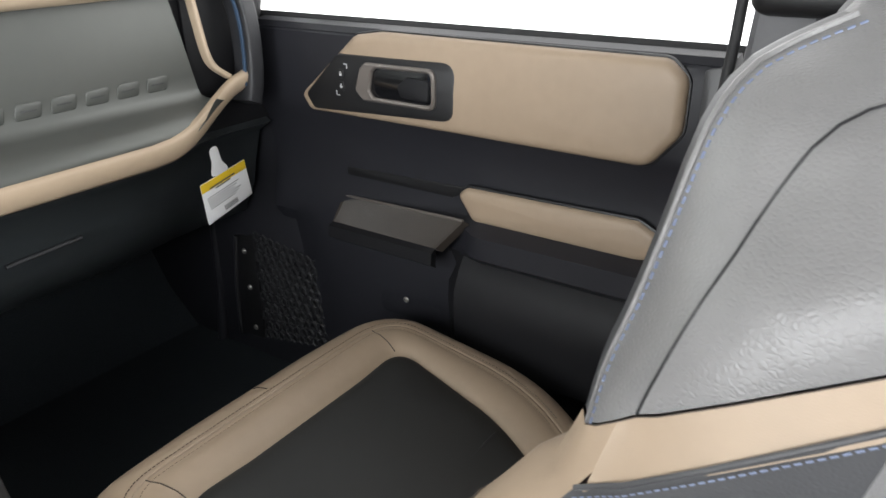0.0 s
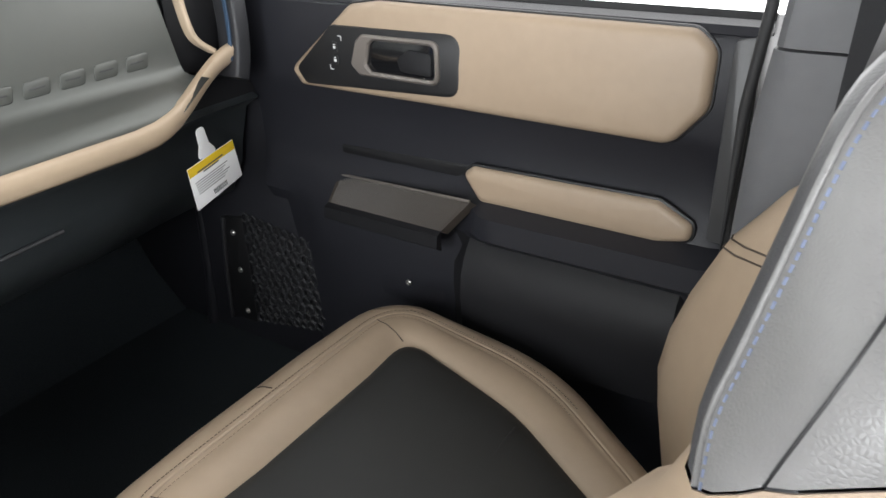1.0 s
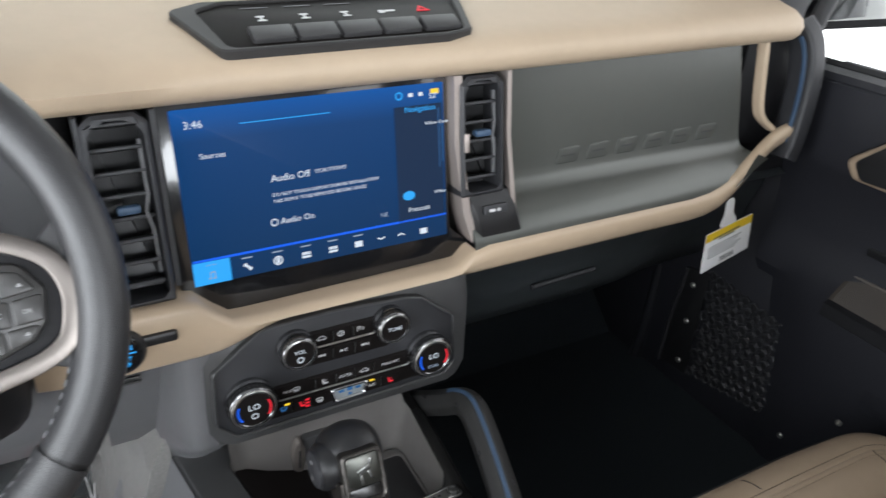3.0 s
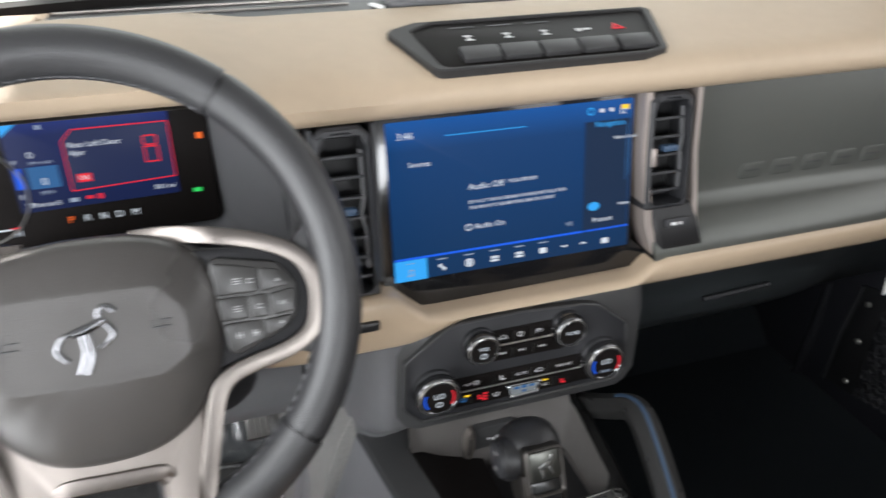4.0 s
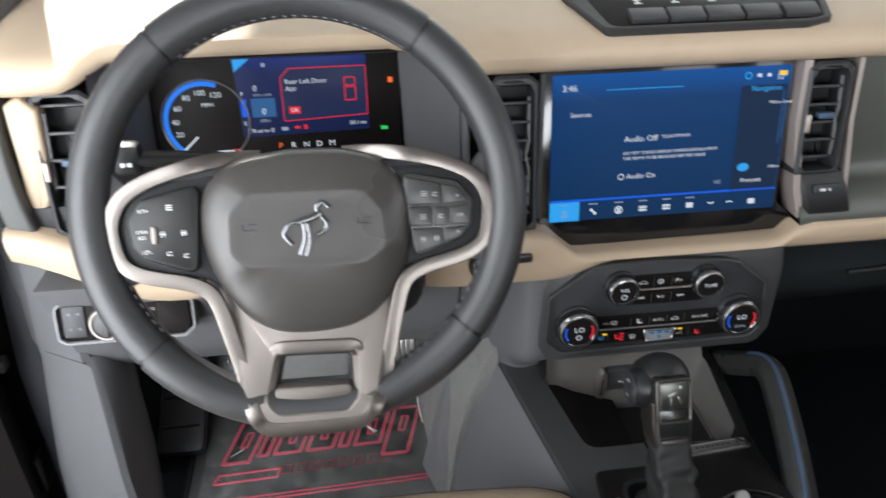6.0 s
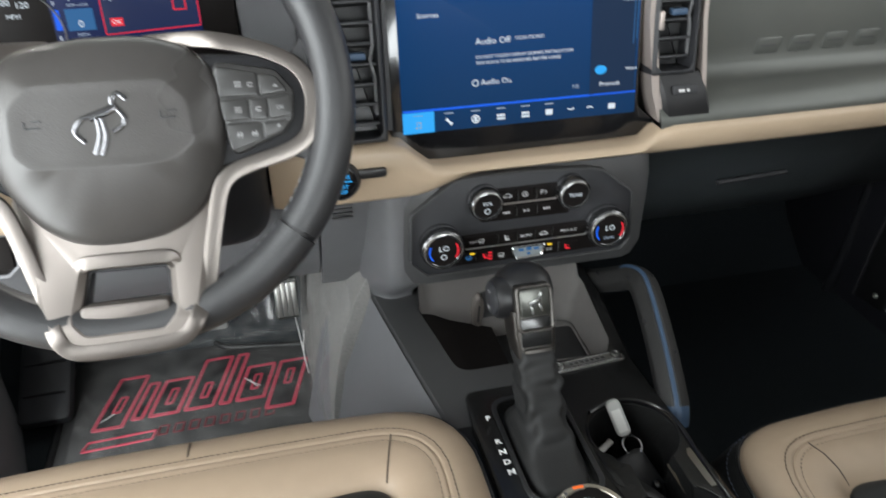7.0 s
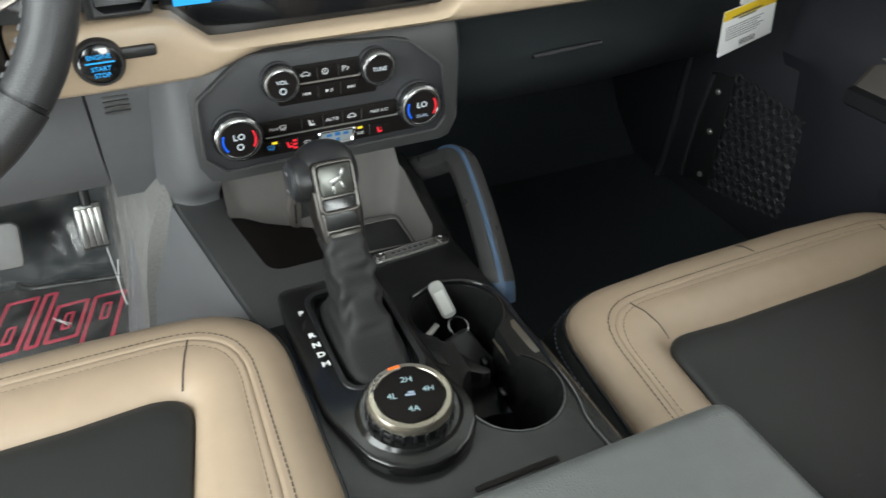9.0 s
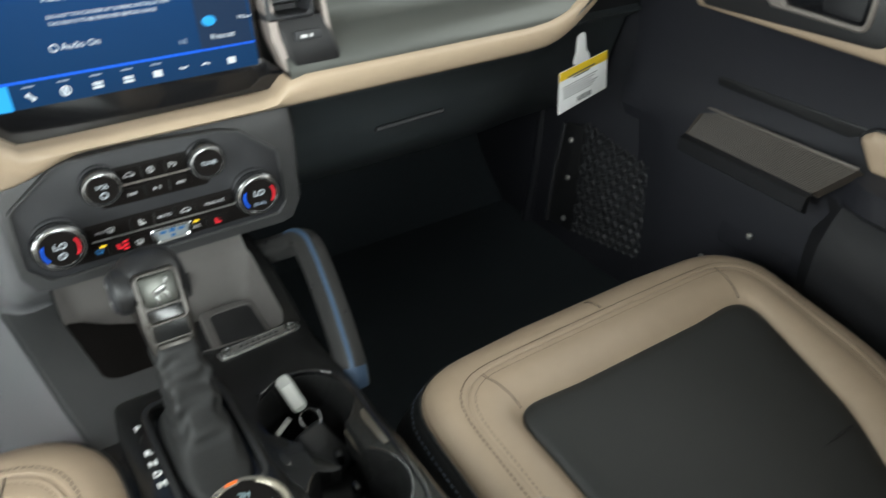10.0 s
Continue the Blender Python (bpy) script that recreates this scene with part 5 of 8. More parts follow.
for q in ([(-0.052, -0.005), (0.054, -0.006), (0.056, 0.035), (-0.050, 0.035)], [(-0.098, -0.0575), (0.098, -0.0575), (0.098, -0.0185), (-0.098, -0.0185)]):
    part("key_field", plate(rounded(q, 0.004, 3), 0.0018, m0, 0.0008), WELL, cp, "black key field")


def knob(x, z, r, deep, kind):
    k = part("knob", lathe([(r, 0), (r, deep * 0.72), (r * 0.97, deep * 0.88), (r * 0.86, deep * 0.985), (r * 0.78, deep), (r * 0.75, deep - 0.001)], at(m0, x, z, 0), 40, cap=False), KNOB_METAL, cp, "dark polished knob")
    part("ring", lathe([(r * 1.03, deep * 0.30), (r * 1.05, deep * 0.40), (r * 1.03, deep * 0.52)], at(m0, x, z, 0), 40, cap=False), CHROME, k, "chrome ring")
    part("shoulder", lathe([(r * 0.90, deep * 0.955), (r * 0.88, deep * 0.990), (r * 0.86, deep * 0.998)], at(m0, x, z, 0), 40, cap=False), STEEL, k, "polished shoulder")
    part("face", lathe([(r * 0.755, 0), (r * 0.755, deep - 0.0008), (0.0005, deep - 0.0006)], at(m0, x, z, 0), 32), WELL, k)
    for q in range(36):
        a = 2 * math.pi * q / 36
        part("knurl", block(0.0012, 0.0009, deep * 0.30, at(m0, x, z, 0) @ pose(r * 1.0 * math.cos(a), r * 1.0 * math.sin(a), deep * 0.56, 0, 0, math.degrees(a) + 90), 0.0003, 1), GLOSS, k)
    f = at(m0, x, z, deep - 0.0004)
    if kind in ("VOL", "TUNE"):
        part("lettering", letters(kind, r * 0.32, at(f, 0, 0.003 if kind == "VOL" else 0, 0.0003), 0.0001), LIT_WHITE, k)
    else:
        part("lettering", letters("LO", r * 0.38, at(f, 0, 0.003, 0.0003), 0.0001), LIT_WHITE, k)
        for a0, mt in ((180, LIT_BLUE), (0, LIT_RED)):
            seg = []
            for q in range(9):
                a = radians(a0 + (q - 4) * 7 + (8 if a0 == 180 else -2))
                seg.append(plate(rect(0.0026, 0.0018), 0.0005, at(f, 0.655 * r * math.cos(a), 0.655 * r * math.sin(a), 0) @ pose(0, 0, 0, 0, 0, math.degrees(a) + 90), 0.0001, 1))
            for piece in seg:
                part("heat_arc", piece, mt, k)
    if kind in ("VOL", "L"):
        part("power_mark", ring_plate(oval(0.0034, 0.0034, 0, -0.0075 if kind == "L" else -0.006, 16), oval(0.0025, 0.0025, 0, -0.0075 if kind == "L" else -0.006, 16), 0.0003, f, 0.0001), LIT_WHITE, k)
    if kind == "R":
        part("lettering", letters("DUAL", 0.0052, at(f, 0, -0.0095, 0.0003), 0.0001), LIT_DIM, k)


knob(-0.049, 0.0245, 0.0185, 0.020, "VOL")
knob(0.052, 0.0255, 0.0185, 0.020, "TUNE")
knob(-0.098, -0.024, 0.0245, 0.021, "L")
knob(0.098, -0.025, 0.0245, 0.021, "R")
part("divider", bars([(0.078, 0.0014, 0.001, 0.0248)], at(m, 0, 0, 0.0008), 0.0032), SILVER, cp, "thin satin divider")
part("divider", bars([(0.146, 0.0011, 0.0040, -0.0362)], at(m0, 0, 0, 0.0018), 0.0026), STEEL, cp, "thin satin divider")
# light bars between the keys paint their edge highlights
for x, z in ((-0.0093, 0.0250), (0.0129, 0.0245), (-0.0100, 0.0045), (0.0140, 0.0045), (-0.0304, -0.0285), (-0.0076, -0.0285), (0.0135, -0.0280), (0.0349, -0.0275), (-0.0560, -0.0475), (-0.0365, -0.0480), (0.0430, -0.0480)):
    part("key_highlight", bars([(0.0005, 0.013, x, z)], at(m0, 0, 0, 0.0018), 0.0024), DARK_STEEL, cp, "fine line painted as a key edge highlight")


def stroke(pts, f, wide=0.0007):
    """A fine printed line through the points."""
    return joined(*[plate(rect((Vector(b) - Vector(a)).length + wide * 0.6, wide), 0.0002, f @ Matrix.Translation(((a[0] + b[0]) / 2, (a[1] + b[1]) / 2, 0)) @ pose(0, 0, 0, 0, 0, math.degrees(math.atan2(b[1] - a[1], b[0] - a[0]))), 0.00005, 1) for a, b in zip(pts, pts[1:])])


def key(x, z, w, h, kind="", mat=ICON):
    """A flat key with a printed mark: lettering, ring (o), arrows (>), car (c), seat (s), screen (w)."""
    part("key", plate(rounded(rect(w, h, x, z), 0.0012, 2), 0.0028, m, 0.0006), WELL, cp)
    f = at(m, x, z, 0.0029)
    if kind and kind.isupper() and len(kind) > 1:
        part("lettering", letters(kind, 0.0048, at(f, 0, 0, 0.0001), 0.0001), mat, cp)
    elif kind == "o":
        part("icon", joined(ring_plate(oval(0.0034, 0.0032, 0, 0, 16), oval(0.0026, 0.0024, 0, 0, 16), 0.0003, f, 0.0001), stroke([(-0.0012, -0.0015), (0, 0.0016), (0.0012, -0.0015)], f, 0.0005)), mat, cp)
    elif kind in (">", "<", "|"):
        d = -1 if kind == "<" else 1
        tris = [plate([(d * (q - 0.0016), -0.0017), (d * (q + 0.0014), 0), (d * (q - 0.0016), 0.0017)], 0.0003, f, 0.0001, 1) for q in ((-0.0016, 0.0018) if kind != "|" else (-0.0024,))]
        tris += [plate(rect(0.0006, 0.0034, d * (0.0040 if kind != "|" else 0.0008 + 0.0016 * k), 0), 0.0003, f, 0.0001, 1) for k in range(1 if kind != "|" else 2)]
        part("icon", joined(*tris), mat, cp)
    elif kind == "c":
        part("icon", joined(stroke([(-0.0044, -0.0014), (-0.0044, 0.0002), (-0.0026, 0.0006), (-0.0014, 0.0022), (0.0018, 0.0022), (0.0034, 0.0006), (0.0044, 0.0002), (0.0044, -0.0014), (-0.0044, -0.0014)], f), plate(oval(0.0009, 0.0009, -0.0024, -0.0016, 8), 0.0003, f, 0.0001, 1), plate(oval(0.0009, 0.0009, 0.0026, -0.0016, 8), 0.0003, f, 0.0001, 1)), mat, cp)
    elif kind == "s":
        part("icon", joined(plate(rounded([(-0.0034, 0.0032), (-0.0018, 0.0034), (-0.0006, -0.0010), (0.0030, -0.0014), (0.0030, -0.0030), (-0.0022, -0.0030)], 0.0005, 2), 0.0003, f, 0.0001, 1), stroke([(0.0008, 0.0022), (0.0014, 0.0008)], f, 0.0006)), mat, cp)
    elif kind == "w":
        part("icon", joined(stroke([(-0.0034, 0.0016), (-0.0022, 0.0026), (0.0022, 0.0026), (0.0034, 0.0016), (0.0024, -0.0012), (-0.0024, -0.0012), (-0.0034, 0.0016)], f), *[stroke([(q, -0.0030), (q + 0.0006, -0.0016), (q, -0.0004), (q + 0.0006, 0.0010)], f, 0.0005) for q in (-0.0018, 0.0, 0.0018)]), mat, cp)
    elif kind == "p":
        part("icon", joined(stroke([(-0.0030, -0.0024), (-0.0030, 0.0024), (-0.0008, 0.0024), (-0.0004, 0.0010), (-0.0010, 0.0002), (-0.0030, 0.0002)], f), *[stroke([(0.0010 + q, -0.0022 + q * 0.4), (0.0022 + q, 0.0), (0.0010 + q, 0.0022 - q * 0.4)], f, 0.0005) for q in (0.0, 0.0014)]), mat, cp)


for x, kd in ((-0.0262, "c"), (-0.0062, "o"), (0.0147, "p")):
    key(x, 0.0342, 0.0200, 0.0150, kd)
for x, kd in ((-0.0262, "<"), (-0.0030, "|"), (0.0190, ">")):
    key(x, 0.0140, 0.0205, 0.0140, kd)
for x, w_, kd in ((-0.0545, 0.037, "w"), (-0.0245, 0.0205, "s"), (-0.0027, 0.0195, "AUTO"), (0.0180, 0.0195, "c"), (0.0480, 0.0385, "MAX A/C")):
    key(x, -0.0178, w_, 0.0145, kd)
part("lettering", letters("MAX", 0.0042, at(m, -0.0635, -0.0178, 0.0031), 0.0001), ICON, cp)
key(-0.0686, -0.0375, 0.0165, 0.0140, "w", LIT_TILE)
key(-0.0490, -0.0375, 0.0180, 0.0140, "s", LIT_RED)
key(-0.0310, -0.0390, 0.0150, 0.0140, "w")
key(0.0263, -0.0395, 0.0180, 0.0130, "A/C")
key(0.0480, -0.0395, 0.0240, 0.0130, "s", LIT_RED)
for x, z in ((-0.0645, -0.0325), (0.0260, -0.0330)):
    part("indicator", bars([(0.0052, 0.0022, x, z)], at(m, 0, 0, 0.0030)), LIT_YELLOW, cp)
for z in (-0.0335, -0.0375, -0.0415):
    part("indicator", bars([(0.0042, 0.0020, -0.0440, z)], at(m, 0, 0, 0.0030)), LIT_RED, cp)
u = [(-0.020, -0.0295), (-0.0165, -0.0475), (0.018, -0.0460), (0.0215, -0.0300)]
part("fan_frame", ring_plate(rounded(u, 0.003, 3), rounded([(-0.0165, -0.0310), (-0.0140, -0.0440), (0.0155, -0.0430), (0.0180, -0.0315)], 0.0022, 3), 0.006, m, 0.0014), CHROME, cp, "chrome fan rocker surround")
part("fan_display", plate(rounded([(-0.0165, -0.0310), (-0.0140, -0.0440), (0.0155, -0.0430), (0.0180, -0.0315)], 0.0022, 3), 0.0042, m, 0.0006), material("pale_rocker", (0.22, 0.24, 0.25), 0.3), cp)
part("icon", bars([(0.006, 0.003, -0.008, -0.035), (0.006, 0.004, 0.001, -0.0345), (0.006, 0.003, 0.010, -0.035), (0.004, 0.003, 0.001, -0.0405)], at(m, 0, 0, 0.0043)), LIT_TILE, cp)


# ---- steering wheel ----
HUB = material("hub_soft_plastic", (0.047, 0.0435, 0.041), 0.30, spread=0.06, bump=0.25, bump_scale=900)
wheel = thing("steering_wheel", (-0.383, -0.145, 0.46), "black leather steering wheel with satin silver spoke trim", "steering wheel")
wm = basis((-0.383, -0.145, 0.633), (1, 0, 0), (0, 0.435, 0.9004))
RW = 0.1705


def rim_arc(a0, a1, r, n):
    path = [wm @ Vector((RW * math.cos(radians(a0 + (a1 - a0) * k / n)), RW * math.sin(radians(a0 + (a1 - a0) * k / n)), 0)) for k in range(n + 1)]
    return sweep(path, oval(r, r * 1.12, n=16), up=wm.to_3x3() @ Vector((0, 0, 1)), sharp=70)


for a0, a1, r in ((52.5, 127.5, 0.0178), (-40, 51.5, 0.0170), (-139, -41, 0.0178), (128.5, 220, 0.0170)):
    part("rim", rim_arc(a0, a1, r, 26), WHEEL_LEATHER, wheel, "black leather rim section")
for a in (52, 128, -40.5, 220.5):
    part("rim_seam", rim_arc(a - 0.5, a + 0.5, 0.0163, 2), BLACK, wheel)
for a0, a1 in ((54, 126), (-38, -16), (-72, -43), (198, 218)):
    n = 22
    part("stitching", stitches([wm @ Vector(((RW - 0.0168) * math.cos(radians(a0 + (a1 - a0) * k / n)), (RW - 0.0168) * math.sin(radians(a0 + (a1 - a0) * k / n)), 0.005)) for k in range(n + 1)], 0.0040, 0.0042, 0.0008, up=wm.to_3x3() @ Vector((0, 0, 1))), GREY_STITCH, wheel, "grey rim stitching")
# airbag cover: a smooth dish with a flat, clearly edged face
def polar(pts, cx, cy, n):
    """Radii of a closed line about a centre, at n even angles."""
    ring = sorted((math.atan2(p[1] - cy, p[0] - cx), math.hypot(p[0] - cx, p[1] - cy)) for p in pts)
    ring = [(ring[-1][0] - 2 * math.pi, ring[-1][1])] + ring + [(ring[0][0] + 2 * math.pi, ring[0][1])]
    return [along(-math.pi + 2 * math.pi * k / n, ring) for k in range(n)]


HC, HN = (0.002, -0.020), 112
outer = smooth_path([(x, y, 0) for x, y in ((-0.020, 0.0460), (0.006, 0.0470), (0.036, 0.0450), (0.064, 0.0360), (0.081, 0.0200), (0.0875, -0.002), (0.0845, -0.042), (0.0720, -0.070), (0.050, -0.0935), (0.020, -0.1045), (-0.022, -0.1040), (-0.049, -0.0910), (-0.0690, -0.066), (-0.0805, -0.038), (-0.0845, -0.006), (-0.0785, 0.0200), (-0.056, 0.0390))], 8, closed=True)
facel = rounded([(-0.0585, -0.003), (-0.0425, 0.0125), (0.0480, 0.0110), (0.0625, -0.006), (0.0635, -0.036), (0.0450, -0.0475), (-0.0480, -0.0455), (-0.0595, -0.0345)], 0.009, 8)
dense = [(a[0] + (b[0] - a[0]) * k / 6, a[1] + (b[1] - a[1]) * k / 6) for a, b in zip(facel, facel[1:] + facel[:1]) for k in range(6)]
ro, rf = polar([(p.x, p.y) for p in outer], *HC, HN), polar(dense, *HC, HN)
bmh = bmesh.new()
rings = []
for q, z in ((-0.02, -0.020), (-0.02, -0.004), (0.0, 0.002), (0.05, 0.0062), (0.13, 0.0098), (0.26, 0.0135), (0.42, 0.0168), (0.60, 0.0198), (0.78, 0.0222), (0.92, 0.0237), (0.985, 0.0243), (1.02, 0.0244), (1.10, 0.0240), (1.3, 0.0238)):
    ring = []
    for k in range(HN):
        a, r = -math.pi + 2 * math.pi * k / HN, ro[k] + (rf[k] - ro[k]) * q if q <= 1 else rf[k] * (2 - q)
        ring.append(bmh.verts.new((HC[0] + r * math.cos(a), HC[1] + r * math.sin(a), z)))
    rings.append(ring)
for a, b in zip(rings, rings[1:]):
    for i in range(HN):
        bmh.faces.new((a[i - 1], a[i], b[i], b[i - 1]))
bmh.faces.new(rings[-1])
part("airbag_cover", finish(bmh, wm, 85), HUB, wheel, "matte black airbag cover")
# emblem: plain chrome strokes
e = at(wm, 0.002, -0.0135, 0.0254)
wup = wm.to_3x3() @ Vector((0, 0, 1))
for r, pts in ((0.0042, ((-0.007, 0.001), (0.000, 0.003), (0.006, 0.005), (0.012, 0.008))), (0.0024, ((0.010, 0.007), (0.0095, 0.013), (0.014, 0.0165), (0.019, 0.012))), (0.0022, ((0.012, 0.006), (0.0165, -0.001), (0.014, -0.006), (0.0075, -0.010))),
               (0.0024, ((-0.002, 0.000), (-0.0015, -0.012), (-0.0065, -0.025))), (0.0021, ((0.001, 0.000), (0.0025, -0.013), (-0.002, -0.026))), (0.0022, ((-0.006, 0.002), (-0.013, 0.0), (-0.018, -0.008), (-0.012, -0.016)))):
    part("emblem", tube(smooth_path([e @ Vector((x, y, -0.0006)) for x, y in pts], 6), r * 0.7, 10, up=wup, flat=0.4), EMBLEM, wheel, "plain chrome emblem stroke")
for x in (-0.043, 0.048):
    part("horn_mark", bars([(0.010, 0.001, x, -0.0165), (0.001, 0.005, x - 0.005, -0.014), (0.006, 0.001, x + 0.003, -0.012)], at(wm, 0, 0, 0.0246), 0.0005), CHARCOAL, wheel)
part("lettering", letters("AIRBAG", 0.0066, at(wm, 0.001, -0.0515, 0.0216), 0.0003), CHARCOAL, wheel)
# spoke frame
PAD_GLOSS = material("smooth_key_black", (0.010, 0.010, 0.010), 0.36, spread=0.05)
PAD_GLOSS.node_tree.nodes["Principled BSDF"].inputs["Specular IOR Level"].default_value = 0.3
KEY_BLACK = material("satin_key_black", (0.030, 0.029, 0.028), 0.36, spread=0.06)
for s in (-1, 1):
    sp = [(s * 0.066, 0.030), (s * 0.125, 0.026), (s * 0.149, 0.010), (s * 0.152, -0.022), (s * 0.140, -0.043), (s * 0.082, -0.055), (s * 0.060, -0.07)]
    part("spoke", plate(rounded(sp, 0.010, 4), 0.004, wm, 0.003, back=0.012), DARK, wheel, "dark spoke")
    root_ = [(s * 0.140, 0.026), (s * 0.153, 0.040), (s * 0.166, 0.044), (s * 0.166, -0.066), (s * 0.152, -0.060), (s * 0.132, -0.052), (s * 0.126, -0.046)]
    part("spoke_root", plate(rounded(root_, [0.006, 0.012, 0.004, 0.004, 0.014, 0.010, 0.004], 4), 0.003, wm, 0.003, back=0.010), WHEEL_LEATHER, wheel, "leather root where the spoke joins the rim")
    loop = [(s * 0.034, 0.0425), (s * 0.056, 0.0425), (s * 0.084, 0.0385), (s * 0.120, 0.0285), (s * 0.143, 0.0155), (s * 0.1525, -0.002), (s * 0.1525, -0.020), (s * 0.1465, -0.038), (s * 0.130, -0.0485), (s * 0.100, -0.0560), (s * 0.0845, -0.0625), (s * 0.0755, -0.074), (s * 0.0670, -0.104), (s * 0.0570, -0.144), (s * 0.0505, -0.164), (s * 0.0430, -0.1760), (s * 0.032, -0.1805), (s * 0.012, -0.1815), (0.0, -0.1815)]
    path = smooth_path([wm @ Vector((x - 0.003 * ease(-0.15, -0.175, y), y, 0.006 + 0.013 * ease(-0.138, -0.166, y) - 0.018 * ease(0.078, 0.046, abs(x)) * ease(0.0, 0.03, y))) for x, y in loop], 4)
    part("spoke_trim", sweep(path, rounded(rect(0.0122, 0.0058), 0.0014, 2), up=wm.to_3x3() @ Vector((0, 0, 1))), SPOKE_TRIM, wheel, "satin silver spoke edge")
    pad = [(s * 0.081, 0.024), (s * 0.128, 0.0135), (s * 0.1400, -0.003), (s * 0.1375, -0.024), (s * 0.129, -0.0345), (s * 0.088, -0.050)]
    part("key_pad", plate(rounded(pad, 0.008, 4), 0.0095 if s > 0 else 0.0108, wm, 0.003, back=0.003), KEY_BLACK if s > 0 else PAD_GLOSS, wheel, "thumb key pad")
    # keys cut apart by fine gaps
    keys = ([(0.084, 0.019), (0.113, 0.012), (0.113, -0.0055), (0.084, -0.0045)], [(0.1145, 0.0115), (0.127, 0.0085), (0.1355, -0.0035), (0.1145, -0.0060)], [(0.0845, -0.0062), (0.1045, -0.0070), (0.1045, -0.0228), (0.0855, -0.0225)], [(0.1060, -0.0072), (0.1185, -0.0075), (0.1185, -0.0238), (0.1060, -0.0232)], [(0.1200, -0.0080), (0.1372, -0.0060), (0.1362, -0.0225), (0.1200, -0.0235)], [(0.0862, -0.0242), (0.1130, -0.0250), (0.1130, -0.0385), (0.0885, -0.0455)], [(0.1145, -0.0255), (0.1345, -0.0245), (0.1270, -0.0335), (0.1145, -0.0375)])
    for q in keys if s > 0 else ():
        part("thumb_key", plate(rounded([(s * x, y) for x, y in q], 0.0025, 3), 0.0112, wm, 0.0012, back=-0.008), KEY_BLACK, wheel)
for x, y, t in ((-0.1265, 0.0040, "SET+"), (-0.1285, -0.0125, "CAN"), (-0.1285, -0.0172, "RES"), (-0.1255, -0.0290, "SET-"), (0.1280, -0.0155, "OK")):
    part("lettering", letters(t, 0.0040, at(wm, x, y, 0.0114), 0.0001), ICON if x < 0 else DIM_WHITE, wheel)
part("roller", block(0.0045, 0.014, 0.003, at(wm, -0.1190, -0.0155, 0.0105), 0.0015), WARM_SILVER, wheel, "small silver roller")
for x, y, k in ((-0.106, 0.0060, 0), (-0.1125, -0.0150, 1), (-0.096, -0.0150, 1), (-0.1085, -0.0310, 2), (-0.0955, -0.0335, 2), (0.099, 0.0040, 0), (0.108, 0.0030, 2), (0.1265, 0.0005, 3), (0.097, -0.0150, 0), (0.112, -0.0155, 2), (0.1255, -0.0295, 3), (0.096, -0.0335, 1), (0.107, -0.0335, 1)):
    f = at(wm, x, y, 0.0113)
    marks = {0: [(0.0050, 0.0007, 0, 0.0017), (0.0050, 0.0007, 0, 0), (0.0050, 0.0007, 0, -0.0017)], 1: [(0.0007, 0.0046, -0.0012, 0), (0.0007, 0.0046, 0.0012, 0), (0.0046, 0.0007, 0, 0)], 2: [(0.0040, 0.0007, 0, -0.0012), (0.0007, 0.0030, -0.0015, 0.0002), (0.0026, 0.0007, 0.0006, 0.0014)], 3: [(0.0030, 0.0008, 0, 0), (0.0016, 0.0008, 0, 0.0011)]}[k]
    part("icon", bars(marks, f, 0.0002), ICON if x < 0 else DIM_WHITE, wheel)
# lower spoke with its window
lo = rounded([(-0.055, -0.045), (-0.0765, -0.064), (-0.0595, -0.165), (-0.048, -0.1835), (0.038, -0.1850), (0.051, -0.168), (0.0745, -0.064), (0.050, -0.045)], [0.004, 0.010, 0.012, 0.010, 0.010, 0.012, 0.010, 0.004], 4)
li = rounded([(-0.012, -0.1225), (-0.0285, -0.1220), (-0.0372, -0.1560), (-0.030, -0.1650), (0.022, -0.1660), (0.0302, -0.1580), (0.0300, -0.1240), (0.012, -0.1235)], [0.004, 0.006, 0.008, 0.006, 0.006, 0.008, 0.006, 0.004], 4)
lower = ring_plate(lo, li, 0.009, Matrix.Identity(4), 0.005, back=0.018)
inner_edge = [Vector(p) for p in li]
for v in lower.verts:
    near = min((Vector((v.co.x, v.co.y)) - p).length for p in inner_edge)
    if v.co.z > 0:
        v.co.z -= 0.0055 * ease(0.012, 0.0, near) * ease(-0.158, -0.135, v.co.y) + 0.015 * ease(-0.122, -0.088, v.co.y)
    v.co.z += 0.0120 * ease(-0.140, -0.165, v.co.y)
bmesh.ops.transform(lower, matrix=wm, verts=lower.verts)
part("lower_spoke", lower, WARM_SILVER, wheel, "satin silver lower spoke")
lip = smooth_path([wm @ Vector(p) for p in ((-0.0335, -0.1215, 0.002), (-0.0305, -0.1175, 0.004), (-0.0220, -0.1165, 0.0050), (0.0, -0.1172, 0.0055), (0.0240, -0.1180, 0.0050), (0.0330, -0.1195, 0.004), (0.0350, -0.1270, 0.002))], 5)
part("window_lip", sweep(lip, rounded(rect(0.0115, 0.0040), 0.0015, 3), up=wup), SPOKE_TRIM, wheel, "satin lip over the spoke window")
# spoke metal darkened to paint the shade at the window's lower lip
STEP_SHADE = material("shaded_step_metal", (0.150, 0.132, 0.120), 0.5, metal=0.5, spread=0.03)
part("window_step", plate(rounded([(-0.0350, -0.1475), (-0.0345, -0.1640), (0.0260, -0.1650), (0.0290, -0.1490)], 0.005), 0.0030, at(wm, 0, 0, 0.0120), 0.002, back=0.016), STEP_SHADE, wheel, "step below the spoke window, shade painted into its metal")
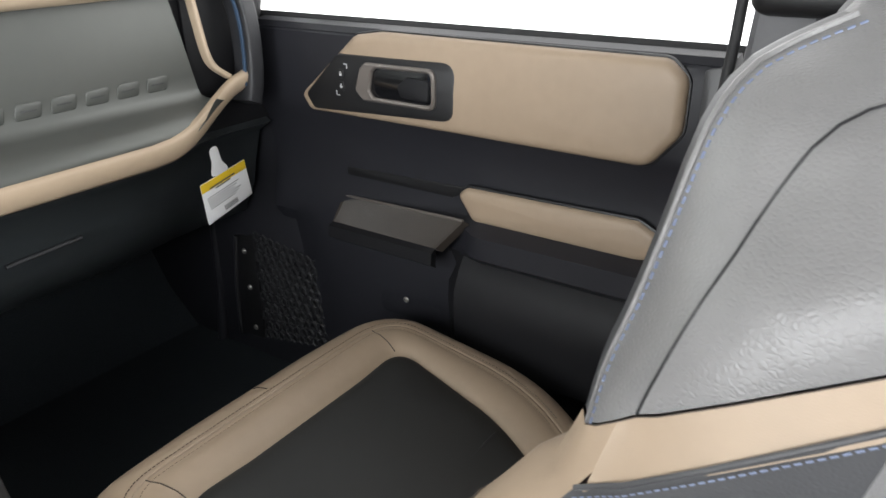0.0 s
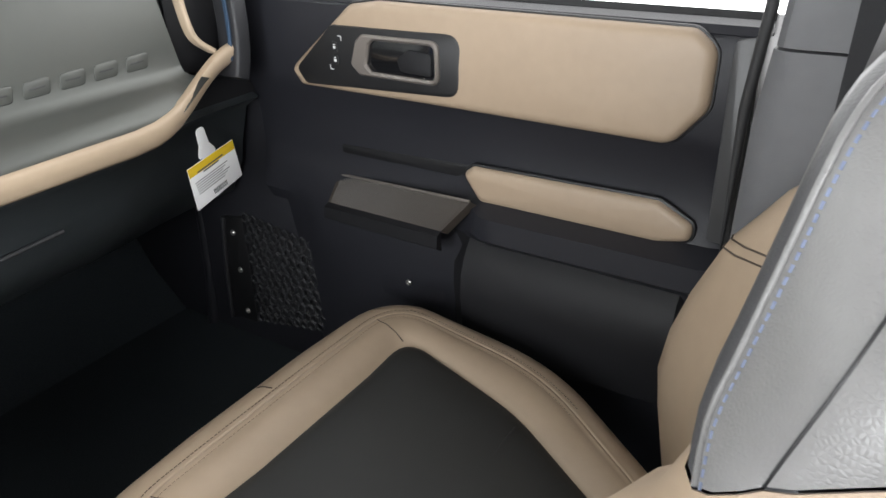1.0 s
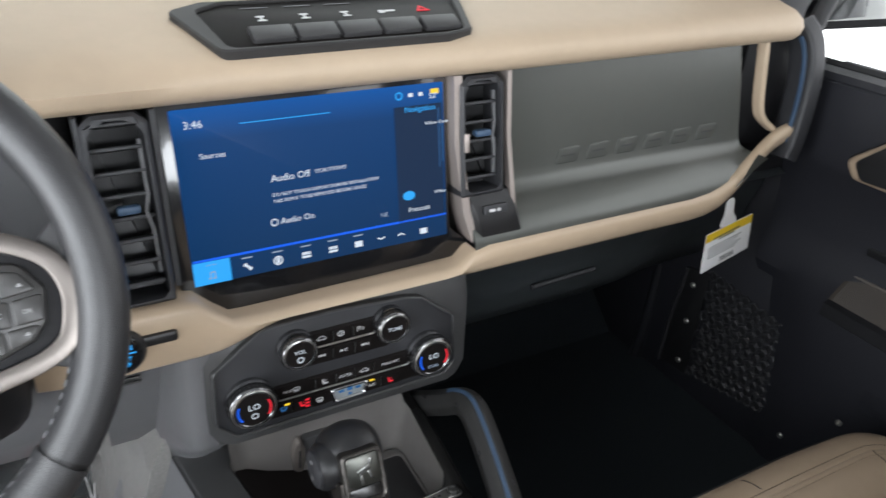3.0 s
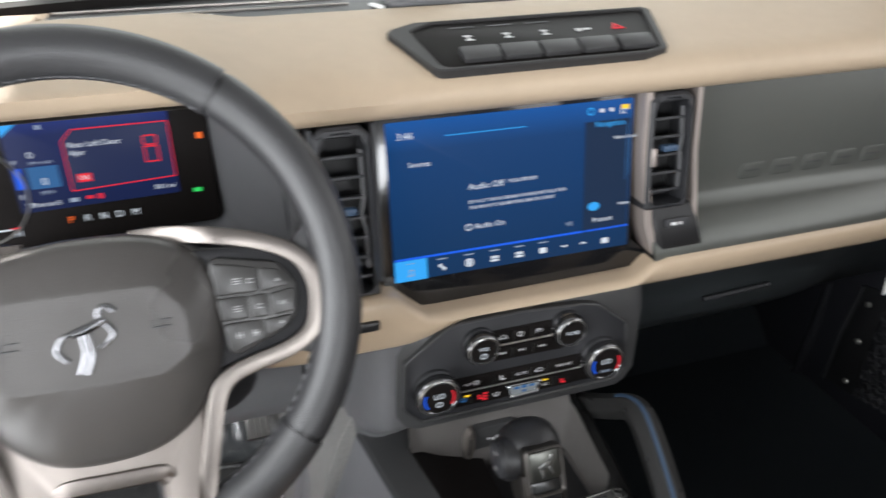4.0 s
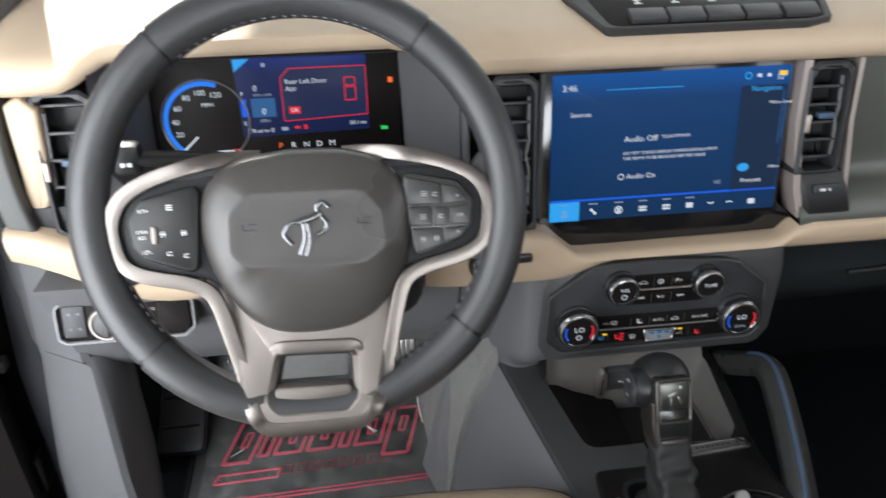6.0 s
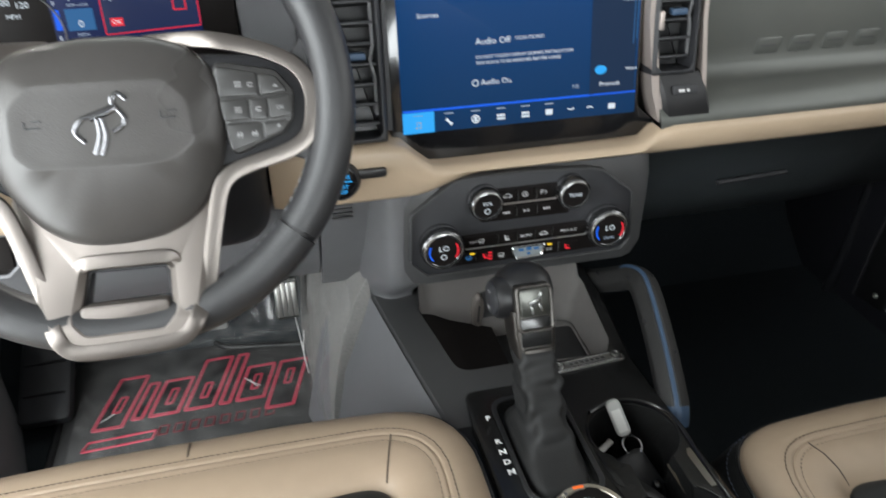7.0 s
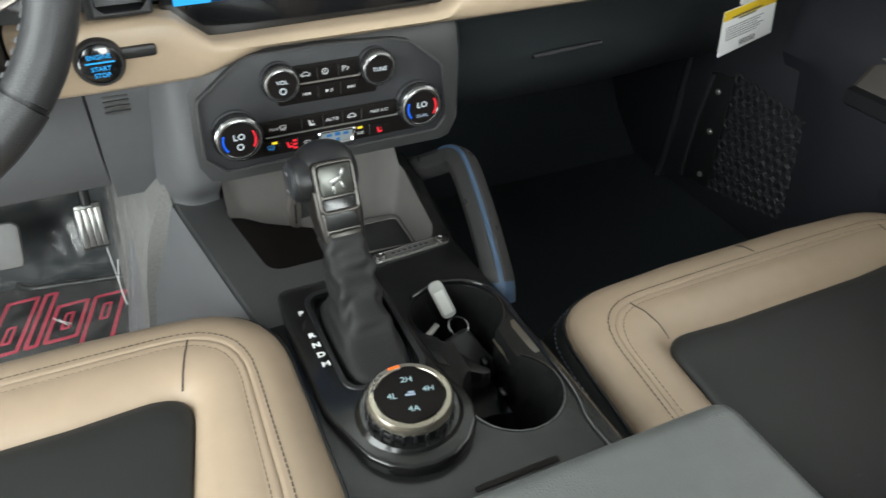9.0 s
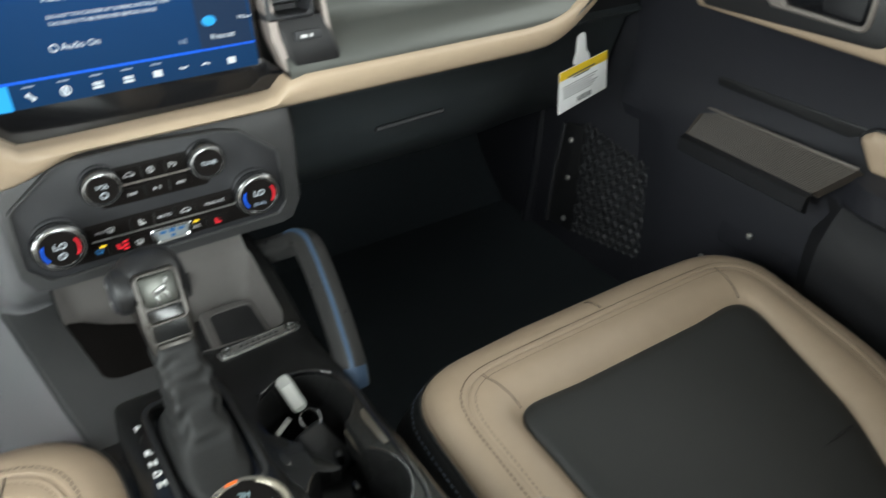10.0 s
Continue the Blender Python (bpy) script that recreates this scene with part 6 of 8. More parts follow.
part("window_rim", ring_plate(li, inset_loop(ccw(li), 0.003), 0.002, at(wm, 0, 0, -0.004), 0.001, back=0.012), CHARCOAL, wheel)
part("column", loft([[(-0.387 + x, y, zc + z) for x, z in rounded(rect(w_, h_), r_, 5)] for y, w_, h_, zc, r_ in ((-0.120, 0.120, 0.085, 0.585, 0.035), (-0.095, 0.175, 0.115, 0.555, 0.045), (-0.060, 0.212, 0.138, 0.518, 0.050), (-0.030, 0.224, 0.144, 0.503, 0.045), (0.060, 0.226, 0.146, 0.500, 0.040))], sharp=50), DARK, wheel, "dark steering column shroud")
for s, tip in ((-1, (-0.545, -0.065, 0.652)), (1, (-0.240, -0.062, 0.596))):
    stalk = thing("stalk", (-0.383, -0.05, 0.63), "black control stalk behind the steering wheel", "stalk", "column stalks")
    part("arm", tube([(-0.383 + s * 0.05, -0.055, 0.635), ((-0.383 + tip[0]) / 2, -0.06, (0.635 + tip[2]) / 2), tip], 0.010, 12, flat=0.7), BLACK, stalk)
    part("tip", block(0.040, 0.020, 0.030, on_top(tip[0], tip[1], tip[2] - 0.015), 0.007), BLACK, stalk)
    part("icon", bars([(0.003, 0.008, -0.010, 0.004), (0.004, 0.004, 0.004, -0.003), (0.004, 0.004, 0.010, -0.003)], facing_rear(tip[0], tip[1] - 0.0102, tip[2])), ICON, stalk)


# ---- centre console ----
def cut(bm, *cutters):
    """Takes the cutters' volume out of bm, and gives back a mesh."""
    def ob_of(b):
        me = bpy.data.meshes.new("tmp")
        b.to_mesh(me)
        b.free()
        o = bpy.data.objects.new("tmp", me)
        scene.collection.objects.link(o)
        return o
    o = ob_of(bm)
    cs = [ob_of(c) for c in cutters]
    for c in cs:
        md = o.modifiers.new("cut", "BOOLEAN")
        md.operation, md.solver, md.object = "DIFFERENCE", "EXACT", c
    me = bpy.data.meshes.new_from_object(o.evaluated_get(bpy.context.evaluated_depsgraph_get()))
    out = bmesh.new()
    out.from_mesh(me)
    for x in [o] + cs:
        d = x.data
        bpy.data.objects.remove(x)
        bpy.data.meshes.remove(d)
    bpy.data.meshes.remove(me)
    return finish(out, None, 32)


con = thing("centre_console", (0, -0.25, 0.0), "black centre console with shifter, cup holders and open bin", "console")


def con_left(y):
    return along(y, [(-0.80, -0.118), (-0.30, -0.122), (-0.19, -0.128), (-0.116, -0.141), (0.0, -0.160), (0.07, -0.171), (0.20, -0.185)])


def con_right_top(y):
    return along(y, [(-0.80, 0.281), (-0.45, 0.280), (-0.35, 0.278), (-0.25, 0.2745), (-0.19, 0.2715), (-0.112, 0.2675), (-0.10, 0.271), (-0.05, 0.286), (-0.01, 0.295), (0.03, 0.298), (0.20, 0.298)])


def con_sec(y):
    xl, zl, xr, zr = con_left(y), 0.279, 0.110, con_right_top(y)
    return [(xl - 0.030, y, -0.01), (xl - 0.003, y, zl - 0.012), (xl - 0.0005, y, zl - 0.004), (xl + 0.004, y, zl - 0.0005), (xl + 0.010, y, zl), (-0.03, y, zl), (0.01, y, min(zr, 0.279)), (0.094, y, zr), (xr - 0.006, y, zr - 0.001), (xr - 0.001, y, zr - 0.006), (xr, y, zr - 0.014), (xr + 0.012, y, -0.01)]


ys = [-0.80, -0.60, -0.45, -0.40, -0.35, -0.30, -0.25, -0.22, -0.19, -0.16, -0.13, -0.112, -0.10, -0.075, -0.05, -0.03, -0.01, 0.01, 0.03, 0.06, 0.20]
bin_hi = rounded([(-0.097, -0.107), (0.090, -0.106), (0.0935, 0.026), (-0.119, 0.030)], [0.020, 0.014, 0.024, 0.016], 7)
bin_lo = rounded([(-0.082, -0.092), (0.078, -0.092), (0.082, 0.018), (-0.100, 0.020)], [0.020, 0.016, 0.022, 0.016], 7)


def bin_loop(q, grow=0.0):
    """The bin's outline at a share q of its height."""
    lp = [(a + (c - a) * q, b + (d - b) * q) for (a, b), (c, d) in zip(bin_lo, bin_hi)]
    return inset_loop(ccw(lp), -grow) if grow else ccw(lp)


def bin_rim(x, y):
    """Height of the bin's lip: low to the left and rear, up the right wall, and up under the panel at the back."""
    side = 0.279 + (con_right_top(y) - 0.279) * ease(-0.04, 0.04, x)
    return side + (0.338 - side) * ease(0.012, 0.022, y) * ease(0.097, 0.082, x)


cutter_bin = loft([[(x, y, z) for x, y in bin_loop(q, 0.0012)] for q, z in ((0.0, 0.210), (1.0, 0.281), (1.02, 0.36))])
CUP_Z = 0.2745
CUPS = ((0.0520, -0.2325, 0.0430), (0.0500, -0.3480, 0.0410))
cuts = [lathe([(r - 0.006, 0), (r - 0.002, 0.04), (r, 0.086), (r + 0.0035, 0.093), (r + 0.0045, 0.14)], on_top(x, y, 0.1845), 48) for x, y, r in CUPS]
cuts.append(block(0.046, 0.085, 0.10, on_top(0.052, -0.290, 0.206) @ pose(0, 0, 0, 0, 0, -2), 0.008))
body = part("body", cut(loft([con_sec(y) for y in ys], sharp=28), cutter_bin, *cuts), CONSOLE, con, "satin black console body with charcoal shoulder")
body.data.materials.append(STACK)
for f in body.data.polygons:
    if f.center.x < -0.05 and f.center.y > -0.20:
        f.material_index = 1
liner = []
for q in (0.0, 0.12, 0.3, 0.6, 0.85, 1.0):
    liner.append([(x, y, 0.214 + (bin_rim(x, y) - 0.0005 - 0.214) * q) for x, y in bin_loop(q)])
part("bin_liner", loft(liner, caps=False, sharp=55), BIN, con, "satin charcoal bin wall")
part("bin_floor", plate(bin_loop(0.0), 0.001, on_top(0, 0, 0.2142), 0.0004), BLACK, con)
# black slope added to paint the deep shade in the bin's left side
part("bin_shade", loft([[(-0.1150 + d, y, 0.2735), (-0.075, y, 0.250), (-0.020, y, 0.2300), (-0.020, y, 0.2160), (-0.1000 + d, y, 0.2160)] for y, d in ((-0.094, 0.017), (-0.04, 0.010), (0.0225, 0.0))], sharp=60), WELL, con, "black slope painted as the shade in the bin's left")
ledge = rounded([(0.012, -0.090), (0.084, -0.090), (0.087, 0.012), (0.020, 0.012)], [0.010, 0.014, 0.018, 0.010], 5)
part("bin_ledge", plate(ledge, 0.018, on_top(0, 0, 0.2150), 0.005, 3), BIN, con, "raised bin shelf")
part("shelf_pad", plate(rounded([(0.024, -0.084), (0.077, -0.084), (0.079, -0.004), (0.030, -0.004)], 0.009, 4), 0.0008, on_top(0, 0, 0.2331), 0.0005), RUBBER, con, "black rubber shelf pad")
part("shelf_edge", ring_plate(rounded([(0.021, -0.087), (0.080, -0.087), (0.0825, 0.0), (0.0265, 0.0)], 0.011, 4), rounded([(0.024, -0.084), (0.077, -0.084), (0.079, -0.004), (0.030, -0.004)], 0.009, 4), 0.0016, on_top(0, 0, 0.2328), 0.0007), BIN, con)
side = []
for y in (0.16, 0.07, 0.0, -0.06, -0.12, -0.19, -0.26):
    x = con_left(y)
    side.append([(x - 0.0012, y, 0.2772), (x - 0.006, y, 0.262), (x - 0.024 - 0.10 * max(0, y + 0.12), y, 0.16), (x - 0.042 - 0.16 * max(0, y + 0.12), y, 0.0), (x + 0.0, y, 0.0), (x + 0.004, y, 0.262)])
part("side_panel", loft(side, sharp=60), LIGHT_SLATE, con, "slate grey console side")
stack = []
for z in (0.272, 0.279, 0.284, 0.291, 0.300, 0.312, 0.327, 0.342, 0.36, 0.40, 0.44, 0.466):
    low = 0.060 * ease(0.352, 0.276, z) ** 1.25
    stack.append([(x, y + low * k, z) for x, y, k in ((-0.118, -0.010, 1.0), (-0.138, -0.014, 1.0), (-0.147, -0.013, 1.0), (-0.155, -0.006, 0.95), (-0.163, 0.008, 0.85), (-0.170, 0.026, 0.65), (-0.177, 0.055, 0.35), (-0.182, 0.12, 0.0), (-0.12, 0.12, 0.0))])
part("stack_flank", loft(stack, sharp=75), SLATE, con, "slate grey side of the centre stack")
# raised gloss plate round the lever and the mode knob
gate = rounded([(-0.101, -0.138), (-0.010, -0.138), (-0.003, -0.200), (-0.003, -0.285)] + [(-0.043 + 0.053 * math.cos(radians(a)), -0.346 + 0.053 * math.sin(radians(a))) for a in range(30, -171, -20)] + [(-0.1065, -0.315), (-0.1075, -0.200)], [0.014, 0.02, 0.04, 0.02] + [0.02] * 11 + [0.05, 0.03], 3)
opening = rounded(rect(0.066, 0.128, -0.0455, -0.238), 0.014, 5)
gp = cut(plate(gate, 0.0145, on_top(0, 0, 0.2755), 0.004, 3), plate(opening, 0.03, on_top(0, 0, 0.2810), 0.001, 1))
for v in gp.verts:
    v.co.z -= 0.0115 * ease(-0.180, -0.136, v.co.y) * ease(0.276, 0.284, v.co.z)
part("gate_plate", gp, GATE, con, "gloss black raised plate round the lever")
part("gate_step", ring_plate(inset_loop(ccw(opening), -0.0050), inset_loop(ccw(opening), -0.0002), 0.0016, on_top(0, 0, 0.2898), 0.0007), BLACK, con, "thin step round the boot opening")
# rim lines
path = smooth_path([(0.020, -0.196, CUP_Z - 0.001), (0.052, -0.1850, CUP_Z - 0.001), (0.086, -0.197, CUP_Z - 0.001), (0.1015, -0.228, CUP_Z), (0.0995, -0.285, CUP_Z + 0.001), (0.0995, -0.33, CUP_Z + 0.0025), (0.0975, -0.37, CUP_Z + 0.0035), (0.091, -0.40, CUP_Z + 0.004), (0.091, -0.43, CUP_Z + 0.005), (0.091, -0.47, CUP_Z + 0.006)], 5)
part("cup_rim", tube(path, 0.0026, 10), GLOSS, con, "polished raised edge")
for x, y, r in CUPS:
    part("cup_pad", plate(oval(r - 0.007, r - 0.007, x, y, 28), 0.002, on_top(0, 0, 0.1850), 0.001), RUBBER, con)
    for k in range(3):
        a = radians(70 + 110 * k)
        part("cup_finger", block(0.008, 0.012, 0.026, on_top(x + (r - 0.003) * math.cos(a), y + (r - 0.003) * math.sin(a), 0.212), 0.003), GATE, con)
for (x, y, r), a0, a1 in ((CUPS[0], -55, 232), (CUPS[1], 128, 412)):
    part("cup_edge", tube([(x + (r + 0.003) * math.cos(radians(a0 + (a1 - a0) * k / 40)), y + (r + 0.003) * math.sin(radians(a0 + (a1 - a0) * k / 40)), con_right_top(y) + 0.0004) for k in range(41)], 0.0014, 6), GLOSS, con, "polished cup edge")
# ramp beside the cups; its brown colour paints the glare on it
ramp = [[(0.0745, y, CUP_Z - 0.018), (0.0770 + c, y, CUP_Z - 0.0080 + d), (0.0880, y, CUP_Z - 0.0005 + d), (0.0960, y, CUP_Z + 0.0014 + d), (0.0965, y, CUP_Z - 0.012)] for y, d, c in ((-0.266, 0.000, 0.012), (-0.274, 0.001, 0.005), (-0.290, 0.0015, 0.0), (-0.306, 0.002, 0.005), (-0.315, 0.002, 0.012))]
part("cup_divider", loft(ramp, sharp=50), material("brown_glare", (0.060, 0.051, 0.040), 0.24), con, "ramp between the cups with glare painted brown")
tongue = plate(rounded([(0.003, -0.242), (0.018, -0.258), (0.034, -0.284), (0.054, -0.307), (0.042, -0.310), (0.027, -0.307), (0.006, -0.292)], [0.004, 0.02, 0.03, 0.004, 0.01, 0.006, 0.01], 3), 0.001, Matrix.Identity(4), 0.0006, back=0.030)
for v in tongue.verts:
    v.co.z += con_right_top(v.co.y) + 0.0002 - (0.016 * ease(0.014, 0.056, v.co.x) if v.co.z > 0 else 0.0)
part("cup_tongue", tongue, CONSOLE, con, "sloping tongue between the cups")
part("hinge_slot", plate(rounded(rect(0.072, 0.0050, 0.012, -0.4245), 0.002, 3), 0.0006, on_top(0, 0, con_right_top(-0.4245)), 0.0002), WELL, con, "thin dark slot by the armrest")
# USB cover and socket on the bin's back wall
bw = facing_rear(0, 0.0245, 0.262, -8)
part("usb_door", plate(rounded([(-0.034, -0.032), (0.017, -0.032), (0.019, 0.024), (-0.034, 0.024)], 0.004, 3), 0.0050, bw, 0.0015, back=0.004), STACK, con, "charcoal USB cover")
part("usb_gap", plate(rounded(rect(0.003, 0.056, 0.0205, -0.004), 0.001, 2), 0.0046, bw, 0.0006), BLACK, con)
part("icon", bars([(0.012, 0.0012, -0.008, 0.001), (0.0030, 0.0030, -0.003, 0.0035), (0.0030, 0.0030, -0.0085, -0.0015), (0.0026, 0.0040, -0.0145, 0.001)], at(bw, 0, 0, 0.0051), 0.0002), ICON, con, "pale USB mark")
part("socket_cap", plate(oval(0.0078, 0.030, -0.0395, -0.003, 28), 0.010, bw, 0.004), WARM_SILVER, con, "pale oval socket cap")
part("socket_slot", plate(rounded(rect(0.0024, 0.030, -0.0395, -0.002), 0.0010, 2), 0.0104, bw, 0.0003), BLACK, con)
# badge plate with two bolts
bp = on_top(0.0525, -0.1150, 0.2678, -3) @ pose(0, 0, 0, 0, 0, 4)
part("badge_plate", plate(rounded(rect(0.091, 0.0165), 0.007, 4), 0.0022, bp, 0.001), STEEL, con, "small worn steel badge plate")
part("badge_rim", ring_plate(rounded(rect(0.0895, 0.0150), 0.0065, 4), rounded(rect(0.0865, 0.0120), 0.0055, 4), 0.0006, at(bp, 0, 0, 0.0021), 0.0002), CHROME, con)
part("badge_bars", bars([(0.0045, 0.0032, -0.020 + k * 0.0066, 0.0008) for k in range(7)] + [(0.040, 0.0009, 0, -0.0042), (0.040, 0.0006, 0, 0.0043)], at(bp, 0, 0, 0.0022), 0.0002), INK, con)
for x in (-0.036, 0.036):
    part("bolt", lathe([(0.0062, 0), (0.0062, 0.0025), (0.0046, 0.0036), (0.0030, 0.0036), (0.0022, 0.0018)], at(bp, x, 0, 0.002), 16), DARK_STEEL, con)
# shift letters
for k, (c, y) in enumerate((("P", -0.1945), ("R", -0.227), ("N", -0.2405), ("D", -0.2535), ("M", -0.266))):
    part("lettering", letters(c, 0.0082, on_top(-0.0900 + k * 0.0004, y, 0.2904), 0.0003, stretch=1.2, bold=0.03), PAPER, con, "white gear letter")

# armrest lid
lid = thing("armrest", (0, -0.64, 0.30), "grey padded armrest lid of the console", "armrest")
part("box", block(0.235, 0.31, 0.06, on_top(0.003, -0.645, 0.275), 0.012, 3), BLACK, lid)
part("lid", block(0.262, 0.335, 0.044, on_top(-0.004, -0.655, 0.343), 0.018, 5), material("grey_padded_vinyl", (0.095, 0.10, 0.098), 0.45, bump=0.4, bump_scale=420, kind="leather"), lid, "grey padded lid")
part("latch", block(0.10, 0.012, 0.01, on_top(0.0, -0.492, 0.318), 0.003), GLOSS, lid)

# shifter
sh = thing("gear_shifter", (-0.044, -0.22, 0.285), "black gear lever with leather boot and silver framed face", "gear lever")
BOOT = [(0.2795, -0.0455, -0.238, 0.062, 0.124), (0.286, -0.0455, -0.237, 0.060, 0.118), (0.293, -0.0440, -0.230, 0.050, 0.096), (0.302, -0.0420, -0.220, 0.043, 0.074), (0.316, -0.0415, -0.208, 0.0415, 0.060), (0.333, -0.0415, -0.196, 0.040, 0.050), (0.352, -0.0415, -0.184, 0.0385, 0.044), (0.366, -0.0415, -0.177, 0.036, 0.040)]
secs = []
for k in range(31):
    z = 0.2795 + (0.366 - 0.2795) * k / 30
    cx, cy, w_, d_ = [along(z, [(b[0], b[i]) for b in BOOT]) for i in (1, 2, 3, 4)]
    fold = 0.0016 * ease(0.286, 0.30, z) * ease(0.366, 0.35, z)
    ring = []
    for j in range(48):
        a = 2 * math.pi * j / 48
        c, q = math.cos(a), math.sin(a)
        x, y = (abs(c) ** 0.55) * math.copysign(1, c), (abs(q) ** 0.55) * math.copysign(1, q)
        f = fold * (math.sin(z * 340 + 2.2 * math.sin(a) + 1.5 * math.cos(2 * a)) + 0.7 * math.sin(3 * a + z * 120) + 0.5 * math.sin(5 * a - z * 210))
        ring.append((cx + x * (w_ / 2 + f), cy + y * (d_ / 2 + f * 1.3), z + 0.6 * f))
    secs.append(ring)
part("boot", loft(secs, sharp=179), material("boot_leather", (0.005, 0.005, 0.005), 0.68, bump=0.4, bump_scale=420, kind="leather"), sh, "wrinkled black leather boot")
fm = basis((-0.0415, -0.1790, 0.391), (1, 0, 0), (0, 0.033, 0.072)) @ Matrix.Diagonal((1.06, 1.06, 1, 1))
# stem with smoked steel flanks, rounded head above it
stem = [[fm @ Vector((x, v, z)) for x, z in rounded(rect(w_, d_, 0, -d_ / 2 + 0.001), 0.005, 4)] for v, w_, d_ in ((-0.036, 0.032, 0.028), (-0.031, 0.036, 0.032), (-0.01, 0.040, 0.036), (0.012, 0.040, 0.036))]
SMOKED = material("smoked_steel", (0.048, 0.044, 0.040), 0.34, metal=0.7, spread=0.05)
part("stem", loft(stem, sharp=50), SMOKED, sh, "smoked steel stem")
head = []
for k in range(15):
    a = math.pi * k / 14
    u, q = -math.cos(a), max(0.06, math.sin(a)) ** 0.55
    head.append([(-0.0415 + 0.0290 * u, -0.1400 + x * 0.0285 * q, 0.400 + y * 0.0285 * q + 0.003 * (1 - u * u)) for x, y in oval(1, 1, n=28)])
part("knob", loft(head, sharp=60), BLACK, sh, "rounded black shift knob")
part("face_frame", ring_plate(rounded([(-0.0175, -0.008), (0.0175, -0.008), (0.0175, 0.036), (-0.0175, 0.036)], 0.006, 4), rounded([(-0.0145, -0.005), (0.0145, -0.005), (0.0145, 0.033), (-0.0145, 0.033)], 0.004, 4), 0.0065, fm, 0.002, back=0.02), SMOKED, sh, "smoked steel frame on the knob")
part("face_badge", plate(rounded([(-0.0145, 0.007), (0.0145, 0.007), (0.0145, 0.033), (-0.0145, 0.033)], 0.004, 3), 0.0055, fm, 0.001, back=0.01), material("badge_steel", (0.070, 0.071, 0.064), 0.30, metal=0.85, spread=0.1), sh, "plain worn steel badge")
part("badge_mark", joined(*[plate(rounded(rect(a, b), 0.0008, 2), 0.0006, at(fm, dx, dy, 0.0055) @ pose(0, 0, 0, 0, 0, rz), 0.0002) for a, b, dx, dy, rz in ((0.012, 0.005, 0.0, 0.020, 25), (0.0025, 0.009, -0.003, 0.013, 5), (0.0025, 0.008, 0.005, 0.015, 20), (0.003, 0.006, 0.006, 0.026, -20))]), DARK_STEEL, sh)
part("face_dark", plate(rounded([(-0.0145, -0.022), (0.0145, -0.022), (0.0140, 0.005), (-0.0140, 0.005)], 0.002, 2), 0.0024, fm, 0.0004), GATE, sh)
part("face_trigger", plate(rounded([(-0.0125, -0.033), (0.0125, -0.033), (0.0140, -0.0235), (-0.0140, -0.0235)], 0.002, 2), 0.0040, fm, 0.0015), SMOKED, sh)
tb = basis((-0.0655, -0.146, 0.402), (0, 0, 1), (0, 1, 0))
part("thumb_button", lathe([(0.021, -0.006), (0.021, 0.004), (0.0190, 0.008), (0.0170, 0.0085)], tb, 28), BLACK, sh, "round thumb button")
part("button_face", lathe([(0.0172, 0.006), (0.0168, 0.0105), (0.0145, 0.012), (0.001, 0.0125)], tb, 28), CHARCOAL, sh, "charcoal button face")
for d in (-0.009, 0.009):
    part("icon", bars([(0.0012, 0.005, d, 0)], at(tb, 0, 0, 0.0124), 0.0003), ICON, sh)

# drive mode knob
dk = thing("drive_mode_knob", (-0.043, -0.343, 0.285), "ringed drive mode knob with lit lettering", "knob")
km = on_top(-0.043, -0.343, 0.2865, 3)
part("collar", lathe([(0.0445, 0), (0.0440, 0.004), (0.040, 0.008), (0.036, 0.008)], km, 40), GATE, dk)
part("grip", lathe([(0.0345, 0.006), (0.0352, 0.010), (0.0350, 0.017), (0.0335, 0.0195)], km, 48, cap=False), GLOSS, dk, "gloss black grip")
for k in range(24):
    a = 2 * math.pi * k / 24
    part("knurl", block(0.0030, 0.0016, 0.009, km @ pose(0.0350 * math.cos(a), 0.0350 * math.sin(a), 0.0085, 0, 0, math.degrees(a) + 90), 0.0006, 1), BLACK, dk)
part("ring", lathe([(0.0348, 0.0165), (0.0345, 0.0215), (0.0325, 0.0245), (0.0285, 0.0250), (0.0270, 0.0235)], km, 48, cap=False), material("pale_satin_metal", (0.36, 0.325, 0.265), 0.30, metal=0.8, spread=0.03), dk, "pale satin ring")
lobed = []
for k in range(96):
    a = 2 * math.pi * k / 96
    lobed.append(((0.0268 + 0.0022 * ease(0.35, 0.75, math.cos(4 * (a + 0.35)))) * math.cos(a), (0.0268 + 0.0022 * ease(0.35, 0.75, math.cos(4 * (a + 0.35)))) * math.sin(a)))
part("cap", plate(lobed, 0.0254, km, 0.0008, 2), WELL, dk, "notched black cap")
f = at(km, 0, 0, 0.0255) @ pose(0, 0, 0, 0, 0, -14)
for t, x, y in (("2H", -0.001, 0.0145), ("4H", 0.0150, 0.003), ("4L", -0.0145, -0.001), ("4A", 0.001, -0.0150)):
    part("lettering", letters(t, 0.0078, at(f, x, y), 0.0001), LIT_PALE, dk)
part("icon", bars([(0.008, 0.002, 0, -0.001), (0.005, 0.0018, 0.001, 0.0014)], f, 0.0002), LIT_DIM, dk)
part("mode_lamp", plate(rounded(rect(0.010, 0.0026, -0.002, 0.0300), 0.001, 2), 0.0008, at(km, 0, 0, 0.0246), 0.0003), LIT_ORANGE, dk, "lit orange mark")
part("rim_bars", joined(*[plate(rect(0.0035, 0.0024), 0.0004, at(km, 0.0300 * math.cos(a), 0.0300 * math.sin(a), 0.0246) @ pose(0, 0, 0, 0, 0, math.degrees(a) - 90), 0.0001, 1) for a in (2.1, 2.28, 2.46, 2.64)]), INK, dk)

